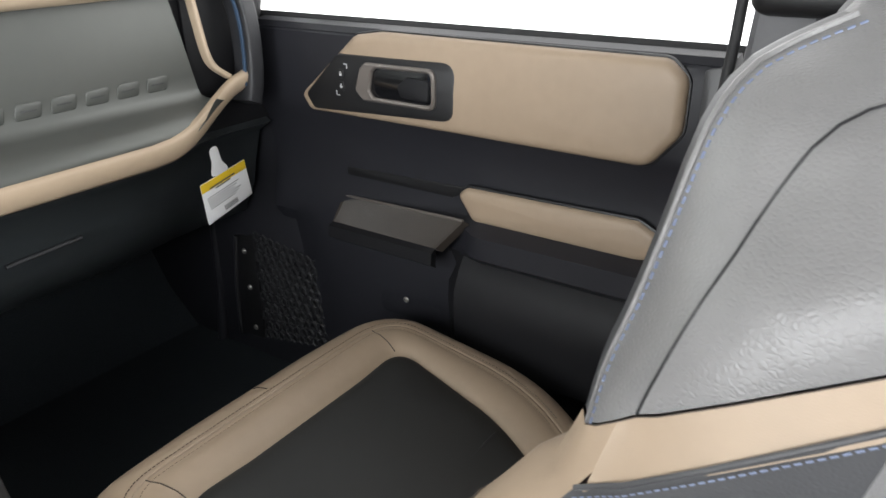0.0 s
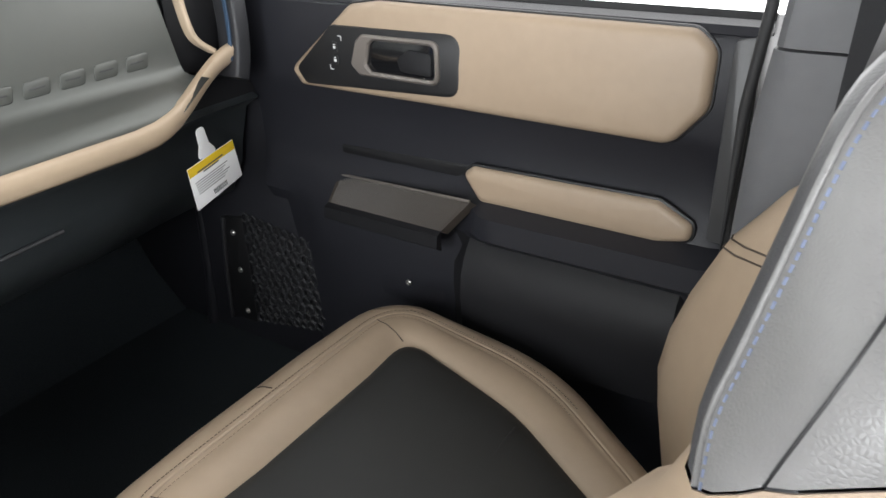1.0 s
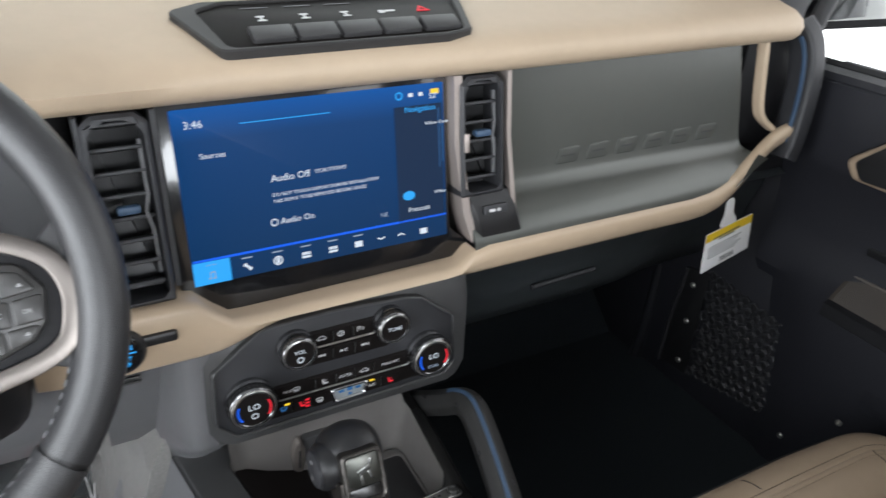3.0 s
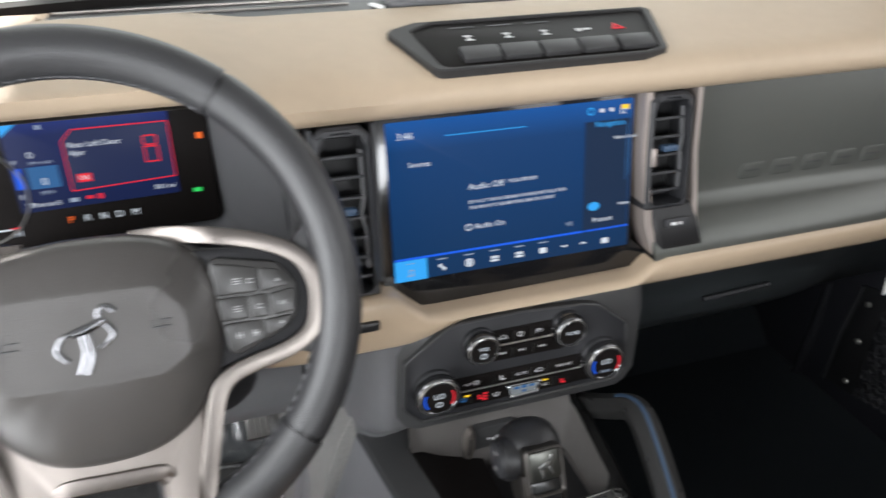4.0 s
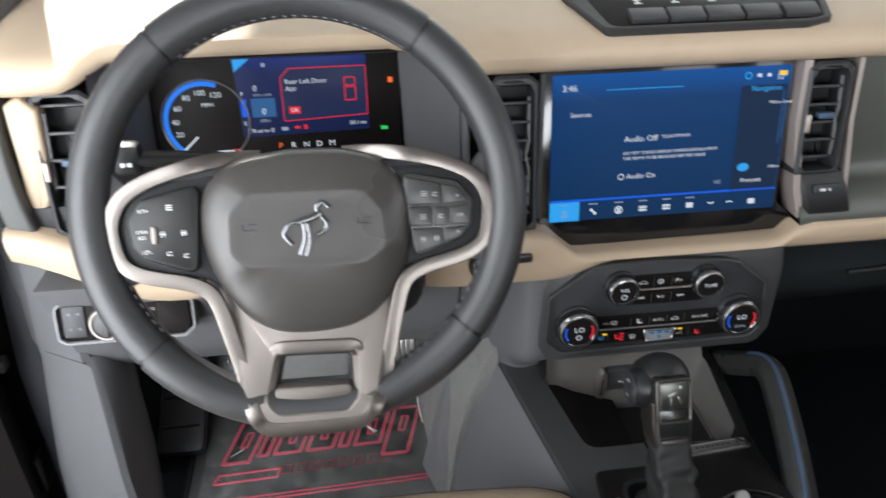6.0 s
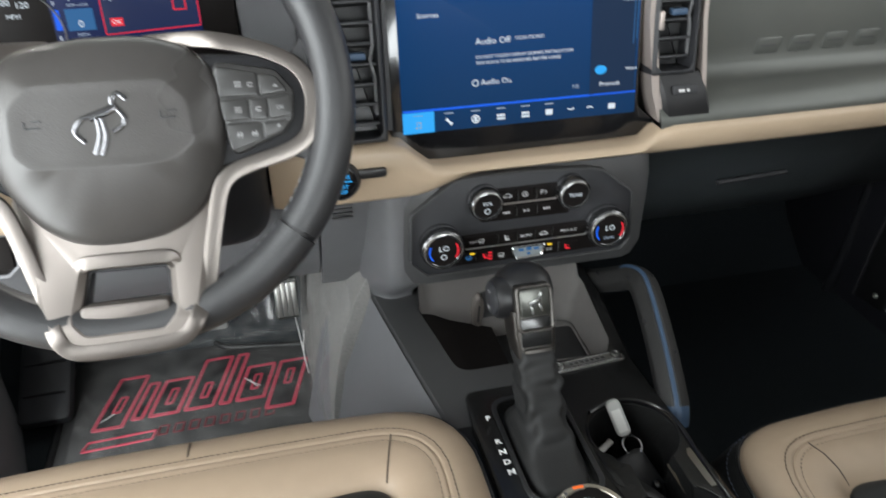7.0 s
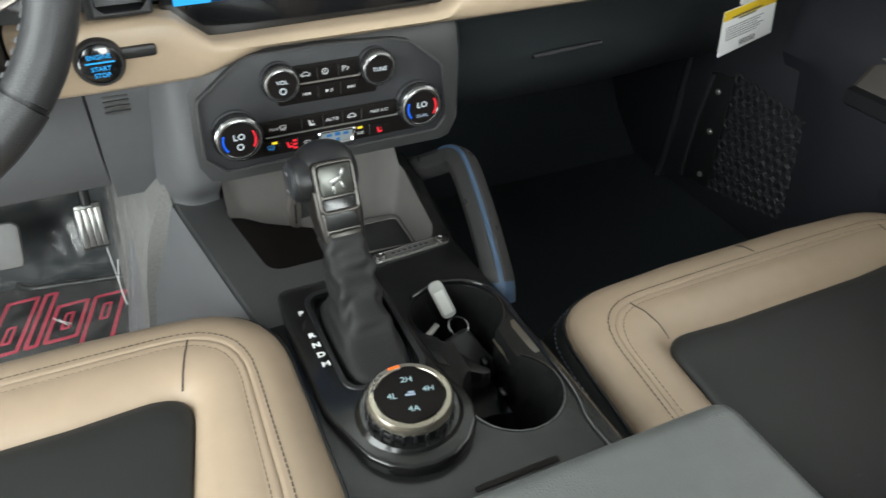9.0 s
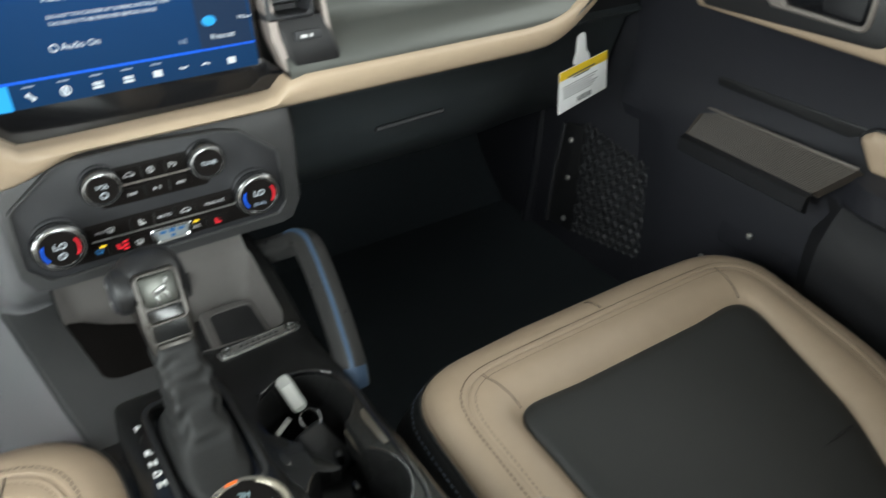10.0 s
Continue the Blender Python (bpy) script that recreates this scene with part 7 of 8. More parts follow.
# key fob with tag in the front cup holder
fob = thing("key_fob", (0.055, -0.215, 0.25), "pale key tag with metal ring in the cup holder", "key")
p0, p1 = Vector((0.0440, -0.193, 0.284)), Vector((0.0545, -0.215, 0.252))
fmx = basis((p0 + p1) / 2, (p0 - p1).cross(Vector((-0.24, -0.52, 0.47))), p0 - p1)
L = (p0 - p1).length
part("tag", plate(rounded(rect(0.0150, L), 0.0070, 5), 0.004, fmx, 0.0015), material("grey_tag", (0.33, 0.33, 0.31), 0.45), fob)
part("tag_label", plate(rounded(rect(0.0098, L * 0.62, 0, -0.003), 0.001, 2), 0.0046, fmx, 0.0002), WHITE_PLASTIC, fob, "pale paper label")
part("ring", tube([p1 + Vector((0.010 * math.cos(a) + 0.004, 0.010 * math.sin(a) - 0.010, -0.006 + 0.004 * math.sin(a))) for a in [2 * math.pi * k / 20 for k in range(20)]], 0.0011, 6, closed=True), CHROME, fob, "split ring")
part("key_blade", block(0.006, 0.020, 0.0025, on_top(0.034, -0.214, 0.238) @ pose(0, 0, 0, 15, 10, -60), 0.0008), STEEL, fob)
part("fob_body", block(0.034, 0.055, 0.014, on_top(0.058, -0.250, 0.222) @ pose(0, 0, 0, 25, 0, 20), 0.006, 3), BLACK, fob)

# console grab handle
gh = thing("console_handle", (0.12, -0.10, 0.25), "grey rubbered console grab handle with blue inlay", "grab handle")
HANDLE = material("grey_handle_rubber", (0.019, 0.0185, 0.018), 0.55, spread=0.12, bump=0.4, bump_scale=600)
p = smooth_path([(0.113, 0.036, 0.274), (0.119, 0.012, 0.289), (0.1275, -0.022, 0.313), (0.1330, -0.043, 0.3285), (0.1355, -0.060, 0.3330), (0.1350, -0.078, 0.3295), (0.1320, -0.108, 0.3145), (0.1275, -0.142, 0.2960), (0.1220, -0.176, 0.2760), (0.1180, -0.197, 0.2625), (0.1155, -0.206, 0.2450)], 5)
hup = Vector((-0.25, -0.35, 1))
prof = rounded([(-0.0165, -0.012), (0.0165, -0.012), (0.0170, 0.000), (0.0060, 0.0125), (-0.0030, 0.0130), (-0.0150, 0.0040)], [0.005, 0.006, 0.006, 0.003, 0.003, 0.006], 3)
part("grip", sweep(p, [(-x, y) for x, y in prof], up=hup, sharp=35), HANDLE, gh)


def on_grip(k, x, y):
    """A point beside the handle's line: x across to the right, y up from it."""
    t = (p[min(k + 1, len(p) - 1)] - p[max(k - 1, 0)]).normalized()
    sidev = t.cross(hup).normalized()
    return p[k] - sidev * x * -1 + sidev.cross(t).normalized() * y


part("inlay", sweep([on_grip(k, -0.0015, 0.0122) for k in range(13, len(p) - 3)], rounded(rect(0.0050, 0.0034), 0.0012, 2), up=hup), BLUE_TRIM, gh, "blue inlay strip")
part("end_inlay", sweep([on_grip(k, 0.0, 0.0) for k in range(len(p) - 6, len(p))], rounded([(-0.0160, -0.010), (0.0172, -0.010), (0.0176, 0.001), (0.004, 0.0136), (-0.006, 0.0136), (-0.0158, 0.005)], 0.004, 3), up=hup), BLUE_TRIM, gh, "blue lower end")
for k, x, y in ((7, 0.004, 0.0122), (19, 0.0120, 0.0058), (22, -0.0108, 0.0065), (31, 0.0120, 0.0058), (36, -0.0105, 0.0065)):
    q = on_grip(k, x, y)
    part("rivet", lathe([(0.0032, -0.002), (0.0032, 0.0006), (0.0012, 0.0012)], Matrix.Translation(q) @ hup.to_track_quat("Z", "Y").to_matrix().to_4x4(), 8), BLACK, gh)


# ---- seats ----
from mathutils.bvhtree import BVHTree


def seat_cushion(root, cx, hw, y0, y1, z, zb, sink, taper=4.0):
    """Cushion: tan padded border, double seam, black insert; it falls towards the back."""
    def outline(d, corner):
        e = d * 0.86 if d > 0 else d
        return rounded([(cx - hw + e * 1.2 + 0.13 - (4.0 - taper) * 0.008, y1), (cx + hw - e * 1.2 - 0.13, y1), (cx + hw - e - 4.0 * max(0.0, d) ** 2, y0 - 0.27), (cx + hw - e, y0 - d), (cx + hw * 0.35, y0 - d + 0.010 - d * 0.16), (cx - hw * 0.35, y0 - d + 0.010 - d * 0.16), (cx - hw + e, y0 - d), (cx - hw + e + taper * max(0.0, d) ** 2, y0 - 0.27)], [0.02, 0.02, 0.25, max(corner, 0.01), 0.15, 0.15, max(corner, 0.01), 0.25], 8)

    def fall(y, h):
        return h - sink * max(0.0, y0 - 0.07 - y)

    skirt = [(-0.026, zb), (-0.024, z - 0.09), (-0.012, z - 0.05), (0.0005, z - 0.022)]
    part("skirt", loft([[(x, y, fall(y, h) if h > zb else h) for x, y in outline(d, 0.095)] for d, h in skirt], sharp=70), BLACK_LEATHER, root, "black leather cushion side")
    edge_ = [(x, y, fall(y, z - 0.022)) for x, y in outline(0.0002, 0.095)]
    part("piping", tube(edge_, 0.0020, 6, closed=True), BLACK, root)
    part("stitching", stitches([Vector((x, y, fall(y, z - 0.036))) for x, y in outline(-0.0068, 0.095)], 0.0045, 0.0025, 0.00045), STITCH, root, "blue-grey side stitching")
    lv = [(0.003, z - 0.028), (0.0012, z - 0.021), (0.005, z - 0.014), (0.012, z - 0.009), (0.022, z - 0.003), (0.033, z - 0.0002), (0.0365, z - 0.0004), (0.0395, z + 0.0003), (0.0425, z + 0.0006), (0.0433, z - 0.0006), (0.0441, z + 0.0006), (0.0475, z + 0.0006), (0.0500, z + 0.0002), (0.0525, z + 0.0010), (0.062, z + 0.002), (0.078, z + 0.0), (0.090, z - 0.006), (0.096, z - 0.013)]
    border = loft([[(x, y, fall(y, h)) for x, y in outline(d, 0.095 - d * 0.75)] for d, h in lv], sharp=80)
    skin = BVHTree.FromBMesh(border)
    part("border", border, TAN_LEATHER, root, "tan leather cushion border")
    lv = [(0.0935, z - 0.020), (0.0935, z - 0.010), (0.097, z - 0.0055), (0.106, z - 0.002)]
    rings = [[(x, y, fall(y, h)) for x, y in outline(d, 0.060 - d * 0.3)] for d, h in lv]
    c = (cx, (y0 + y1) / 2 - 0.03)
    for k, h in ((0.9, z + 0.0), (0.7, z + 0.002), (0.4, z + 0.003), (0.12, z + 0.003)):
        rings.append([(c[0] + (x - c[0]) * k, c[1] + (y - c[1]) * k, fall(c[1] + (y - c[1]) * k, h)) for x, y, _ in rings[3]])
    part("insert", loft(rings, sharp=70), BLACK_LEATHER, root, "black leather insert")
    for d in (0.0362, 0.0503):
        o = [Vector((x, y, fall(y, z + 0.0001))) for x, y in outline(d, 0.095 - d * 0.75) if y > y1 + 0.01]
        o.sort(key=lambda v: math.atan2(v.x - cx, v.y - (y0 + y1) / 2))
        part("seam_thread", stitches(o, 0.0042, 0.0012, 0.00065), BROWN_STITCH, root, "brown double stitching")
    for s in (-1, 1):
        line = []
        for k in range(9):
            x, y = cx + s * (hw - 0.078 - 0.013 * k / 8), y0 - 0.046 - 0.050 * k / 8
            hit = skin.ray_cast(Vector((x, y, z + 0.1)), Vector((0, 0, -1)))[0]
            if hit:
                line.append(hit + Vector((0, 0, 0.0001)))
        part("seam", tube(line, 0.0008, 6, up=(1, 0, 0)), SEAM, root)
    part("seam", tube(smooth_path([(cx + 0.003, y0 + 0.009, z - 0.024), (cx + 0.003, y0 - 0.002, z - 0.0105), (cx + 0.003, y0 - 0.012, z - 0.004), (cx + 0.003, y0 - 0.028, z)], 4), 0.0008, 6, up=(1, 0, 0)), SEAM, root)
    yc = y0 - 0.285
    part("insert_crease", tube([(cx + u * (hw - 0.115), yc, fall(yc, z + 0.0022 - 0.002 * u * u)) for u in (-0.8, -0.4, 0, 0.4, 0.8)], 0.0018, 8, flat=0.35), BLACK, root)
    part("valance", loft([[(x, y, h if h < 0.1 else fall(y, h)) for x, y in outline(d, 0.08)] for d, h in ((0.02, 0.05), (-0.003, 0.08), (-0.006, zb + 0.02), (0.0, zb + 0.045))], sharp=60), BLACK, root, "black lower seat valance")
    part("base", block(hw * 1.6, 0.36, zb - 0.04, on_top(cx, (y0 + y1) / 2, 0.0), 0.01), DARK, root)


def back_front(z):
    """How far forward the side bolsters of the backrest reach at height z."""
    pts = [(0.20, -0.655), (0.29, -0.640), (0.37, -0.652), (0.46, -0.690), (0.51, -0.728), (0.57, -0.762), (0.65, -0.786), (0.73, -0.812), (0.77, -0.835)]
    for (a, ya), (b, yb) in zip(pts, pts[1:]):
        if z <= b:
            return ya + (yb - ya) * (z - a) / (b - a)
    return pts[-1][1]


def seat_back(root, cx, hw, dy):
    """Backrest: tan bolsters and insert below, grey shoulders with folded side panels above, headrest."""
    k = hw / 0.240

    def spread(pts, n):
        line = smooth_path([(k * (0.408 - x), y + dy, z) for x, y, z in pts], 8)
        return [line[round(i * (len(line) - 1) / (n - 1))] for i in range(n)]
    N = 17
    edge = spread([(0.176, -0.764, 0.567), (0.200, -0.761, 0.584), (0.217, -0.767, 0.613), (0.229, -0.775, 0.653), (0.239, -0.783, 0.692), (0.256, -0.792, 0.713), (0.272, -0.806, 0.724), (0.286, -0.826, 0.735)], N)
    fold = spread([(0.168, -0.788, 0.586), (0.169, -0.793, 0.603), (0.175, -0.803, 0.633), (0.192, -0.812, 0.656), (0.206, -0.820, 0.677), (0.213, -0.832, 0.700), (0.224, -0.848, 0.711), (0.236, -0.870, 0.713)], N)
    rear = spread([(0.166, -0.885, 0.646), (0.166, -0.888, 0.660), (0.170, -0.890, 0.675), (0.178, -0.893, 0.688), (0.188, -0.897, 0.700), (0.200, -0.902, 0.708), (0.214, -0.908, 0.712), (0.232, -0.915, 0.714)], N)

    def row(e, f, r, lower):
        """Half a section from the middle of the front round to the middle of the back."""
        yc = e.y - (0.080 if lower else 0.048)
        puff = 0.0045
        a1, a2 = e.lerp(f, 0.3) + Vector((puff, 0, 0.001)), e.lerp(f, 0.72) + Vector((puff * 0.8, 0, 0.001))
        b0, b1, b2 = f.lerp(r, 0.10) + Vector((0.003, 0, 0)), f.lerp(r, 0.4) + Vector((0.005, 0, 0.001)), f.lerp(r, 0.8) + Vector((0.003, 0, 0.001))
        front = [Vector((0, yc, e.z)), Vector((0.10 * k, yc, e.z)), Vector((e.x * 0.60, yc + (0.040 if lower else 0.020), e.z)), Vector((e.x * 0.76, e.y - 0.004, e.z)), Vector((e.x * 0.87, e.y + 0.007, e.z)), Vector((e.x * 0.955, e.y + 0.006, e.z)), e]
        return front, [e, a1, a2, f], [f, b0, b1, b2, r], [r, Vector((r.x - 0.03, r.y - 0.018, r.z + 0.004)), Vector((0.08, r.y - 0.022, max(r.z, e.z))), Vector((0, r.y - 0.022, max(r.z, e.z)))]

    upper = [row(e, f, r, False) for e, f, r in zip(edge, fold, rear)]
    # below the shoulder: heights step down from the sloping tan band
    band = [row(edge[0] + Vector((0.001, 0.001, -0.001)) - Vector((0, -0.020, 0.049)) * q, fold[0] + Vector((0.001 + 0.006 * q, 0.008 * q, -0.001 - 0.037 * q)), rear[0] + Vector((0.001 + 0.006 * q, 0, -0.001 - 0.022 * q)), True) for q in (0.0, 0.3, 0.7, 1.0)]

    def low(z):
        e = Vector((k * (0.231 + 0.004 * ease(0.5, 0.3, z)), back_front(z) + dy, z))
        h = max(0.0, z - 0.2) / 0.335
        return row(e, Vector((k * 0.247, e.y - 0.047, z + 0.034 * h)), Vector((k * 0.249, -0.885 + dy + 0.10 * (1 - h), z + 0.113 * h)), True)
    lower = [low(z) for z in (0.517, 0.49, 0.462, 0.452, 0.40, 0.35, 0.30, 0.25, 0.20, 0.17)]

    def skin(name, rows_, mat, label="", both=True, sharp=75):
        for s in (-1, 1):
            part(name, loft([[(cx + s * p.x, p.y, p.z) for p in r] for r in rows_], closed=False, caps=False, sharp=sharp), mat, root, label)
    skin("shoulder_front", [r[0] for r in upper], SHOULDER, "dark grey leather shoulder")
    skin("side_panel", [r[1] for r in upper], GREY_LEATHER, "grey leather side panel")
    skin("side_panel", [r[2] for r in upper], GREY_LEATHER, "grey leather side panel")
    skin("back_panel", [r[3] for r in upper + band[:1] + lower], GREY_LEATHER, "grey backrest rear")
    skin("side_band", [r[1][2:] + r[2][1:] for r in band], TAN_LEATHER, "tan leather band below the side panel")
    skin("bolster", [r[0] + r[1][1:3] for r in band[:1] + band[2:3] + lower], TAN_LEATHER, "tan leather backrest bolster")
    skin("lower_flank", [r[1][2:] + r[2][1:] for r in lower], SHOULDER, "charcoal leather lower flank")
    top = upper[-1]
    ring = top[0] + top[1][1:] + top[2][1:] + top[3][1:]
    cap = []
    for q, lift in ((1.0, 0.0), (0.93, 0.006), (0.7, 0.012), (0.3, 0.014)):
        half = [Vector((p.x * q, -0.868 + dy + (p.y + 0.868 - dy) * q, p.z * q + 0.724 * (1 - q) + lift)) for p in ring]
        cap.append([(cx + p.x, p.y, p.z) for p in half] + [(cx - p.x, p.y, p.z) for p in half[-2:0:-1]])
    part("top_collar", loft(cap, sharp=80), GREY_LEATHER, root, "grey leather backrest top")
    ins = []
    for r in band[3:] + lower:
        c, z = r[0][0], r[0][0].z
        ins.append([(cx + k * u, c.y + 0.003 + 0.010 * (1 - (u / 0.13) ** 2), z) for u in (-0.098, -0.08, -0.04, 0, 0.04, 0.08, 0.098)] + [(cx + k * u, c.y - 0.01, z) for u in (0.098, -0.098)])
    part("insert", loft(ins, sharp=60), BLACK_LEATHER, root, "black leather backrest insert")
    for s in (-1, 1):
        side = lambda line, dx=0.0, dz=0.0, dyy=0.0: [(cx + s * (p.x + dx), p.y + dyy, p.z + dz) for p in line]
        up = (s, 0, 0.2)
        part("fold", tube(side(fold, 0.0), 0.0008, 6, up=up), BLACK, root)
        part("stitching", stitches([Vector(p) for p in side([e.lerp(f, 0.10) for e, f in zip(edge, fold)], 0.0028)], 0.0034, 0.0018, 0.0007, up=up), STITCH, root, "blue-grey edge stitching")
        part("edge_piping", tube(side(edge, 0.0006), 0.0018, 6, up=up), GREY_LEATHER, root)
        low_line = lower[0][1][2:] + lower[0][2][1:]
        part("piping", tube(side(low_line, 0.0006, 0.0), 0.0014, 6, up=up), SHOULDER, root)
        part("band_seam", tube(side([p for p in band[0][1] + band[0][2][1:]], 0.0, 0.0), 0.0003, 6, up=up), SEAM, root)
        part("stitching", stitches([Vector(p) for p in side(low_line, 0.0025, -0.0045)], 0.0028, 0.0014, 0.00045, up=up), STITCH, root, "blue-grey edge stitching")
        for z in (0.462, 0.452):
            part("bolster_seam", tube([(cx + s * p.x, p.y + 0.0006, p.z) for p in [low(z + rise)[0][i] for i, rise in ((5, 0.0), (4, 0.005), (3, 0.012), (2, 0.022))]], 0.0009, 6), SEAM, root)
    # headrest
    for s in (-1, 1):
        part("headrest_post", tube([(cx + s * 0.06, -0.885 + dy, 0.73), (cx + s * 0.06, -0.895 + dy, 0.86)], 0.006, 10, up=(0, 1, 0)), CHROME, root)
        part("post_guide", lathe([(0.014, 0), (0.014, 0.006), (0.010, 0.009)], on_top(cx + s * 0.06, -0.885 + dy, 0.733), 20), BLACK, root)
    part("headrest", loft([[(cx + x * w_, -0.895 + dy + o + y * d_, z) for x, y in oval(1, 1, n=24)] for z, w_, d_, o in ((0.832, 0.10, 0.030, 0), (0.840, 0.125, 0.045, 0), (0.87, 0.138, 0.052, -0.004), (0.93, 0.138, 0.052, -0.018), (0.97, 0.125, 0.042, -0.026), (0.982, 0.10, 0.028, -0.028))], sharp=60), BLACK_LEATHER, root, "black leather headrest")


ps = thing("passenger_seat", (0.405, -0.5, 0.0), "tan and black leather passenger seat with grey side panels", "car seat", "front seats")
seat_cushion(ps, 0.411, 0.258, -0.226, -0.70, 0.254, 0.13, 0.13, 0.4)
seat_back(ps, 0.408, 0.240, 0.0)
ds = thing("driver_seat", (-0.383, -0.5, 0.0), "tan and black leather driver seat", "car seat", "front seats")
seat_cushion(ds, -0.380, 0.266, -0.168, -0.70, 0.312, 0.17, 0.02)
seat_back(ds, -0.380, 0.240, -0.06)

# seat belt on the right centre pillar
sb = thing("seat_belt", (0.69, -0.76, 0.3), "black webbing seat belt hanging at the centre pillar", "seat belt")
part("webbing", loft([[(0.690 - d, -0.742 - e, z), (0.686 - d, -0.790 - e, z), (0.6875 - d, -0.790 - e, z), (0.6915 - d, -0.742 - e, z)] for z, d, e in ((0.30, 0.02, -0.005), (0.5, 0.006, 0.0), (0.7, 0.004, 0.004), (1.05, 0.004, 0.03))]), BELT, sb)

part("belt_guide", block(0.05, 0.115, 0.13, on_top(0.700, -0.742, 0.684), 0.018, 4), BLACK, sb, "black moulded belt guide")

# ---- hanging card tag ----
tag = thing("warning_tag", (0.61, 0.02, 0.36), "white card tag with yellow header hanging from the dash", "tag")
m = basis((0, 0.020, 0), (1, 0, 0), (0, 0, 1))
q = [(0.5630, 0.4190), (0.5685, 0.3545), (0.6585, 0.3785), (0.6500, 0.4370)]
part("card", plate(rounded(q, 0.002, 2), 0.0008, m, 0.0003), PAPER, tag)
part("neck", plate(rounded([(0.584, 0.424), (0.590, 0.445), (0.588, 0.468), (0.603, 0.472), (0.608, 0.446), (0.622, 0.430)], 0.008, 3), 0.0006, m, 0.0002), PAPER, tag)
part("header", plate([(0.5632, 0.4185), (0.5645, 0.4050), (0.6515, 0.4225), (0.6499, 0.4365)], 0.0011, m, 0.0002), YELLOW, tag, "yellow printed header")
tm = at(m, 0.608, 0.395, 0.0009) @ pose(0, 0, 0, 0, 0, 13)
part("print", bars([(0.050, 0.0022, 0.0, 0.0210), (0.030, 0.0022, 0.0, 0.0170)] + [(0.064 - 0.006 * (k % 3), 0.0011, -0.003 - 0.003 * (k % 3), 0.0085 - 0.0035 * k) for k in range(6)], at(tm, 0, 0, 0.0003), 0.0001), INK, tag)
part("barcode", bars([(0.0011, 0.008, -0.010 + 0.0021 * k, -0.0205) for k in range(13)], tm, 0.0002), INK, tag)

# ---- footwell ----
mat_ = thing("floor_mat", (-0.42, 0.25, -0.012), "dark rubber-backed floor mat with red outlined logo shapes", "floor mat")
part("sheet", plate(rounded([(-0.640, 0.06), (-0.225, 0.06), (-0.222, 0.33), (-0.40, 0.36), (-0.44, 0.43), (-0.640, 0.44)], [0.02, 0.03, 0.05, 0.04, 0.05, 0.03], 5), 0.010, on_top(0, 0, -0.012), 0.004), material("grey_black_mat", (0.040, 0.040, 0.040), 0.9, spread=0.3, scale=300, bump=0.8, bump_scale=900), mat_)
edge_p = [(x, y, -0.001) for x, y in rounded([(-0.640, 0.06), (-0.225, 0.06), (-0.222, 0.33), (-0.40, 0.36), (-0.44, 0.43), (-0.640, 0.44)], [0.02, 0.03, 0.05, 0.04, 0.05, 0.03], 5)]
part("binding", tube(edge_p, 0.005, 8, closed=True), BLACK, mat_, "raised black binding")
gm = on_top(0, 0, -0.002) @ Matrix.Translation((-0.402, 0.215, 0)) @ pose(0, 0, 0, 0, 0, 1.5) @ Matrix.Diagonal((1.06, 1.04, 1, 1))


def block_shape(x, w_, y0, y1, skew=0.30):
    return [(x + y0 * skew, y0), (x + w_ + y0 * skew, y0), (x + w_ + y1 * skew, y1), (x + y1 * skew, y1)]


px_ = -0.178
for w_, y0, y1 in ((0.046, -0.010, 0.102), (0.020, 0.0, 0.080), (0.046, 0.0, 0.080), (0.046, 0.0, 0.115), (0.020, 0.0, 0.115), (0.046, 0.0, 0.080), (0.046, -0.028, 0.080)):
    shp = rounded(block_shape(px_, w_, y0, y1), 0.005, 2)
    part("logo_fill", plate(shp, 0.0010, gm, 0.0002), BLACK, mat_, "black block of the logo")
    part("logo_outline", ring_plate(shp, inset_loop(ccw(shp), 0.0060), 0.0018, gm, 0.0006), RED_PRINT, mat_, "dull red outlined block")
    if w_ > 0.03:
        hole = rounded(block_shape(px_ + w_ * 0.36, w_ * 0.30, max(y0, 0) + 0.022, 0.058), 0.003, 2)
        part("logo_outline", ring_plate(hole, inset_loop(ccw(hole), 0.0042), 0.0018, gm, 0.0006), RED_PRINT, mat_, "dull red outlined block")
    px_ += w_ + 0.0042
shp = rounded([(-0.190, -0.048), (-0.092, -0.046), (-0.086, -0.026), (-0.180, -0.028)], 0.003, 2)
part("logo_outline", ring_plate(shp, inset_loop(ccw(shp), 0.0034), 0.0018, gm, 0.0006), RED_PRINT, mat_, "dull red outlined bar")
shp = rounded([(-0.190, -0.088), (0.150, -0.084), (0.153, -0.074), (-0.186, -0.078)], 0.002, 2)
part("logo_outline", ring_plate(shp, inset_loop(ccw(shp), 0.0026), 0.0018, gm, 0.0006), RED_PRINT, mat_, "dull red outlined bar")
for k in range(8):
    b = block_shape(-0.080 + k * 0.0215, 0.0150, -0.040, -0.020, 0.2)
    part("logo_bar", ring_plate(rounded(b, 0.002, 2), inset_loop(ccw(rounded(b, 0.002, 2)), 0.0028), 0.0012, gm, 0.0004), material("dark_red_print", (0.16, 0.02, 0.03), 0.85) if k == 0 else bpy.data.materials["dark_red_print"], mat_, "dark red outlined bar")
film = thing("plastic_film", (-0.33, 0.25, 0.0), "crumpled clear protective film over the floor mat", "plastic film")
bm = bmesh.new()
bmesh.ops.create_grid(bm, x_segments=70, y_segments=60, size=0.5)
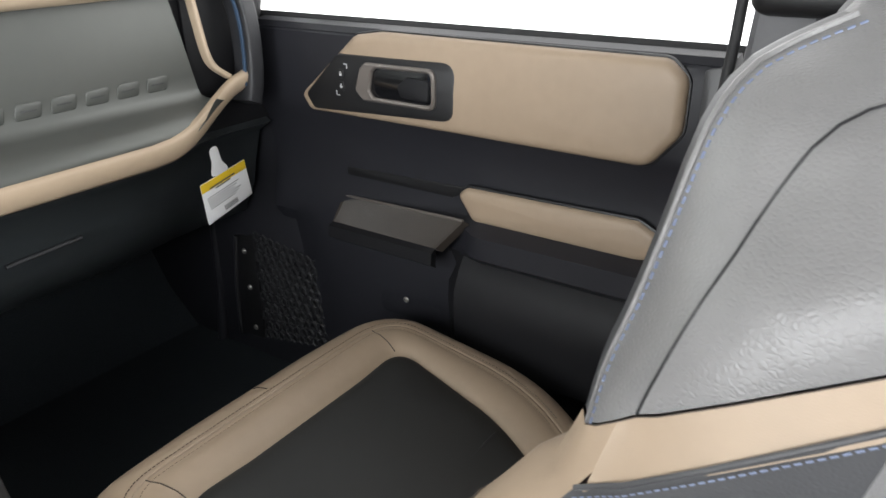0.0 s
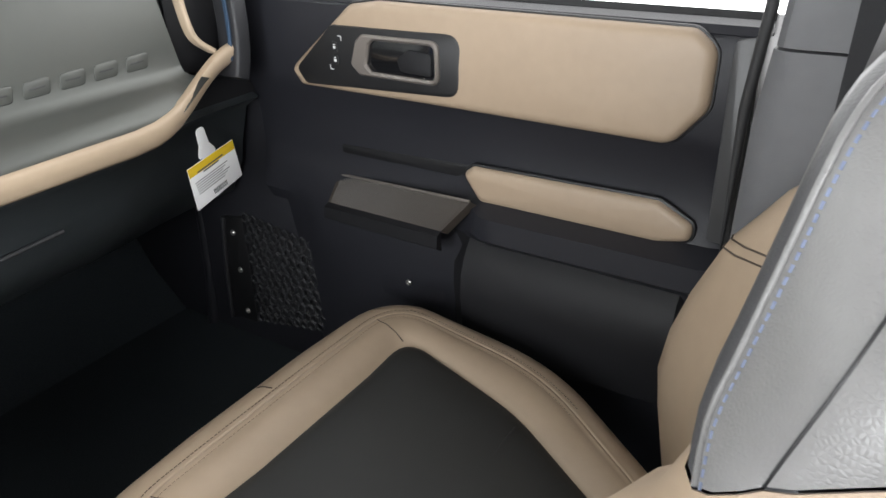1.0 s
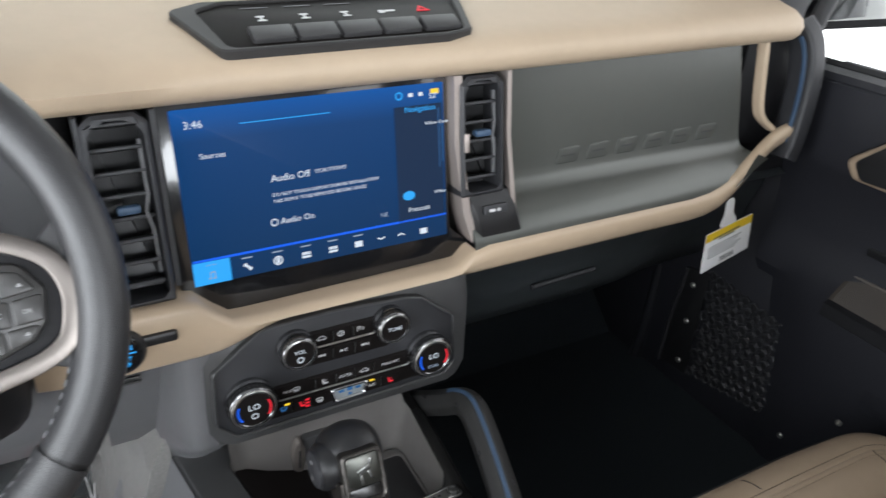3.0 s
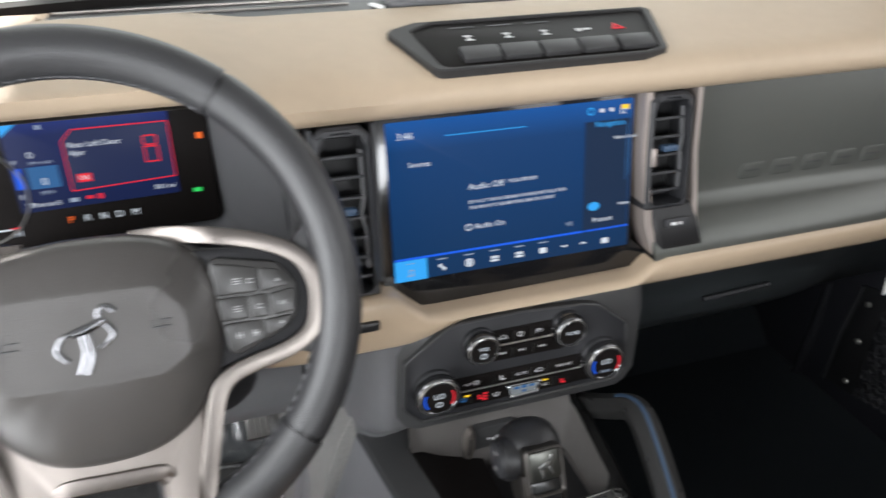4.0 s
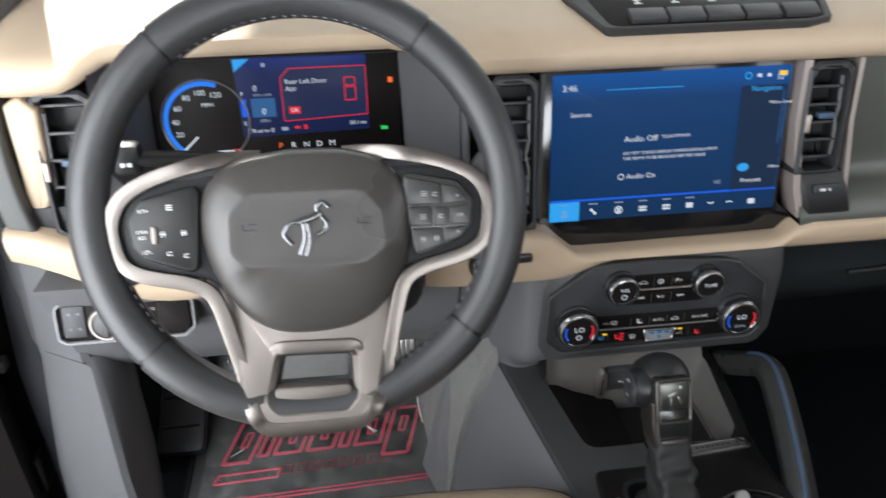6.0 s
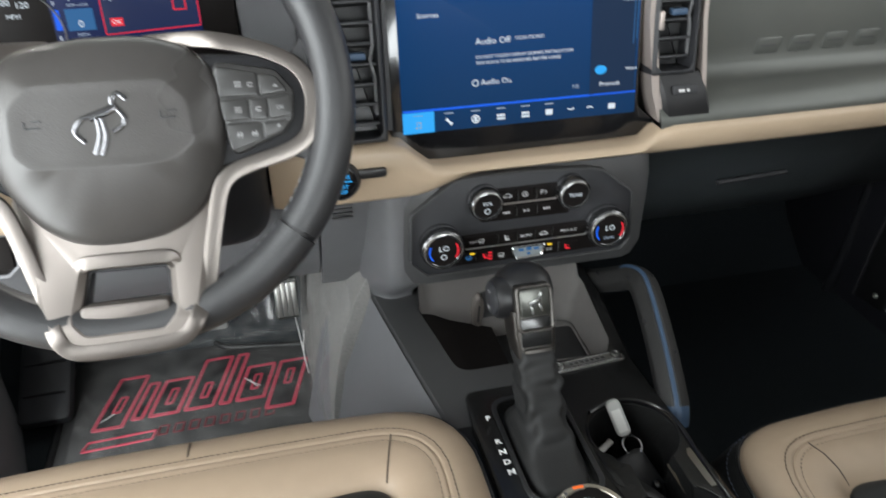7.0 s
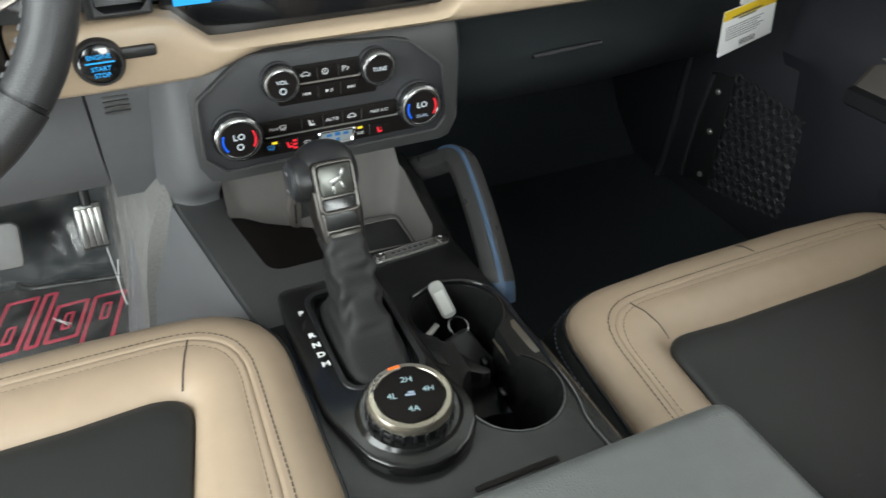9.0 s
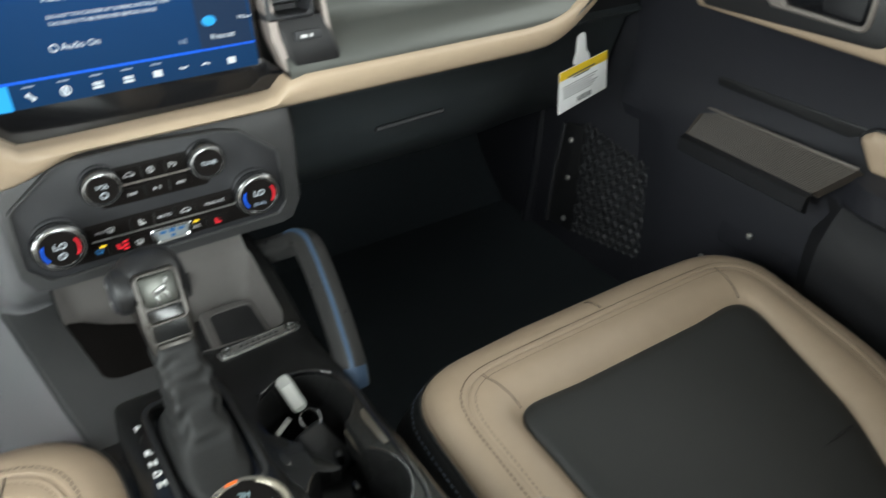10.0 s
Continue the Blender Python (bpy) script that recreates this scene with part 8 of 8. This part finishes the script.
for v in bm.verts:
    x, y = -0.395 + v.co.x * 0.44, 0.27 + v.co.y * 0.42
    n1 = noise.noise(Vector((x * 14, y * 11, 0.3)))
    n2 = noise.noise(Vector((x * 34, y * 9, 1.7)))
    v.co = Vector((x, y, 0.006 + 0.010 * max(0, n1) + 0.022 * max(0, n2 - 0.25) + 0.10 * ease(0.36, 0.46, y) + 0.006 * abs(noise.noise(Vector((x * 60 + y * 30, y * 45, 4.1))))))
part("sheet", finish(bm, None, 80), FILM, film)
# the film climbs the tunnel
bm = bmesh.new()
bmesh.ops.create_grid(bm, x_segments=60, y_segments=60, size=0.5)
for v in bm.verts:
    y, z = 0.02 + (v.co.x + 0.5) * 0.40, 0.008 + (v.co.y + 0.5) * 0.27
    hump = along(z, [(0.0, -0.245), (0.05, -0.235), (0.11, -0.229), (0.17, -0.220), (0.225, -0.208), (0.27, -0.192), (0.31, -0.172)]) - 0.045 * max(0.0, y - 0.05)
    wrinkle = 0.007 * abs(noise.noise(Vector((y * 16 + z * 9, z * 12, 7.7)))) + 0.009 * max(0.0, noise.noise(Vector((y * 42, z * 15 + y * 20, 2.2)))) + 0.004 * abs(noise.noise(Vector((y * 80, z * 60, 5.0))))
    v.co = Vector((hump - 0.004 - wrinkle, y, z))
part("side_sheet", finish(bm, None, 80), FILM, film, "crumpled film up the tunnel")
# white strokes paint the glints where the film is creased
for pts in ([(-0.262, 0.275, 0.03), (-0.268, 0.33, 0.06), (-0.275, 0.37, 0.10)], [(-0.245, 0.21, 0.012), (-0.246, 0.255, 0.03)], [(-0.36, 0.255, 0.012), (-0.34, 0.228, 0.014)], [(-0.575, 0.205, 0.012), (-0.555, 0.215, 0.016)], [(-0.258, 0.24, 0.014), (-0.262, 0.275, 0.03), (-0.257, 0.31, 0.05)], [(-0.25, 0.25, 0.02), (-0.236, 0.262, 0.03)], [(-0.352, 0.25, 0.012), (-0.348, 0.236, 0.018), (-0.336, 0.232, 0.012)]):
    part("crease_glint", tube(smooth_path(pts, 4), 0.0008, 6, flat=0.4), material("film_glint", (0.75, 0.75, 0.75), 0.15, spread=0.02) if "film_glint" not in bpy.data.materials else bpy.data.materials["film_glint"], film, "white stroke painted as a glint on the film")

ac = thing("accelerator_pedal", (-0.278, 0.33, 0.05), "ribbed metal accelerator pedal", "pedal")
am = facing_rear(-0.278, 0.325, 0.108, 20)
part("plate", plate(rounded([(-0.021, -0.034), (0.017, -0.034), (0.020, 0.036), (-0.018, 0.036)], 0.005, 3), 0.006, am, 0.002, back=0.004), DARK_STEEL, ac)
for x in (-0.0135, -0.0045, 0.0045, 0.0135):
    part("rib", block(0.0074, 0.058, 0.003, at(am, x * 0.95, 0, 0.006), 0.0012), STEEL, ac)
part("arm", tube([(-0.278, 0.335, 0.14), (-0.278, 0.38, 0.30)], 0.008, 8), BLACK, ac)
br = thing("brake_pedal", (-0.435, 0.33, 0.07), "grey brake pedal pad", "pedal")
part("pad", plate(rounded([(-0.066, -0.030), (0.060, -0.032), (0.066, 0.026), (0.058, 0.034), (-0.066, 0.034)], 0.008, 3), 0.010, facing_rear(-0.437, 0.325, 0.105, 22), 0.004), material("pale_pedal_rubber", (0.20, 0.195, 0.19), 0.6, bump=0.3), br)
part("arm", tube([(-0.42, 0.335, 0.12), (-0.42, 0.39, 0.32)], 0.009, 8), BLACK, br)
fr = thing("foot_rest", (-0.60, 0.33, 0.0), "dark ribbed foot rest beside the mat", "foot rest")
part("pad", plate(rounded(rect(0.075, 0.17), 0.012), 0.02, basis((-0.655, 0.30, 0.045), (1, 0, 0), (0, 0.75, 0.4)), 0.006), CHARCOAL, fr)
for k in range(3):
    part("rib", tube([(-0.685, 0.255 + 0.045 * k, 0.042 + 0.024 * k), (-0.625, 0.255 + 0.045 * k, 0.042 + 0.024 * k)], 0.003, 6), BLACK, fr)
part("carpet_hump", loft([[(-0.172, y, 0.31), (-0.192 - a, y, 0.27), (-0.208 - a, y, 0.225), (-0.220 - a, y, 0.17), (-0.229 - a, y, 0.11), (-0.235 - a, y, 0.05), (-0.245 - a, y, 0.0), (-0.15, y, 0.0)] for y, a in ((0.06, 0.0), (0.16, 0.005), (0.30, 0.012), (0.45, 0.02))], sharp=70), material("grey_tunnel_carpet", (0.195, 0.189, 0.181), 0.95, spread=0.35, scale=300, bump=0.8, bump_scale=700), thing("tunnel_carpet", (-0.2, 0.25, 0.0), "grey carpet on the transmission tunnel", "carpet"))
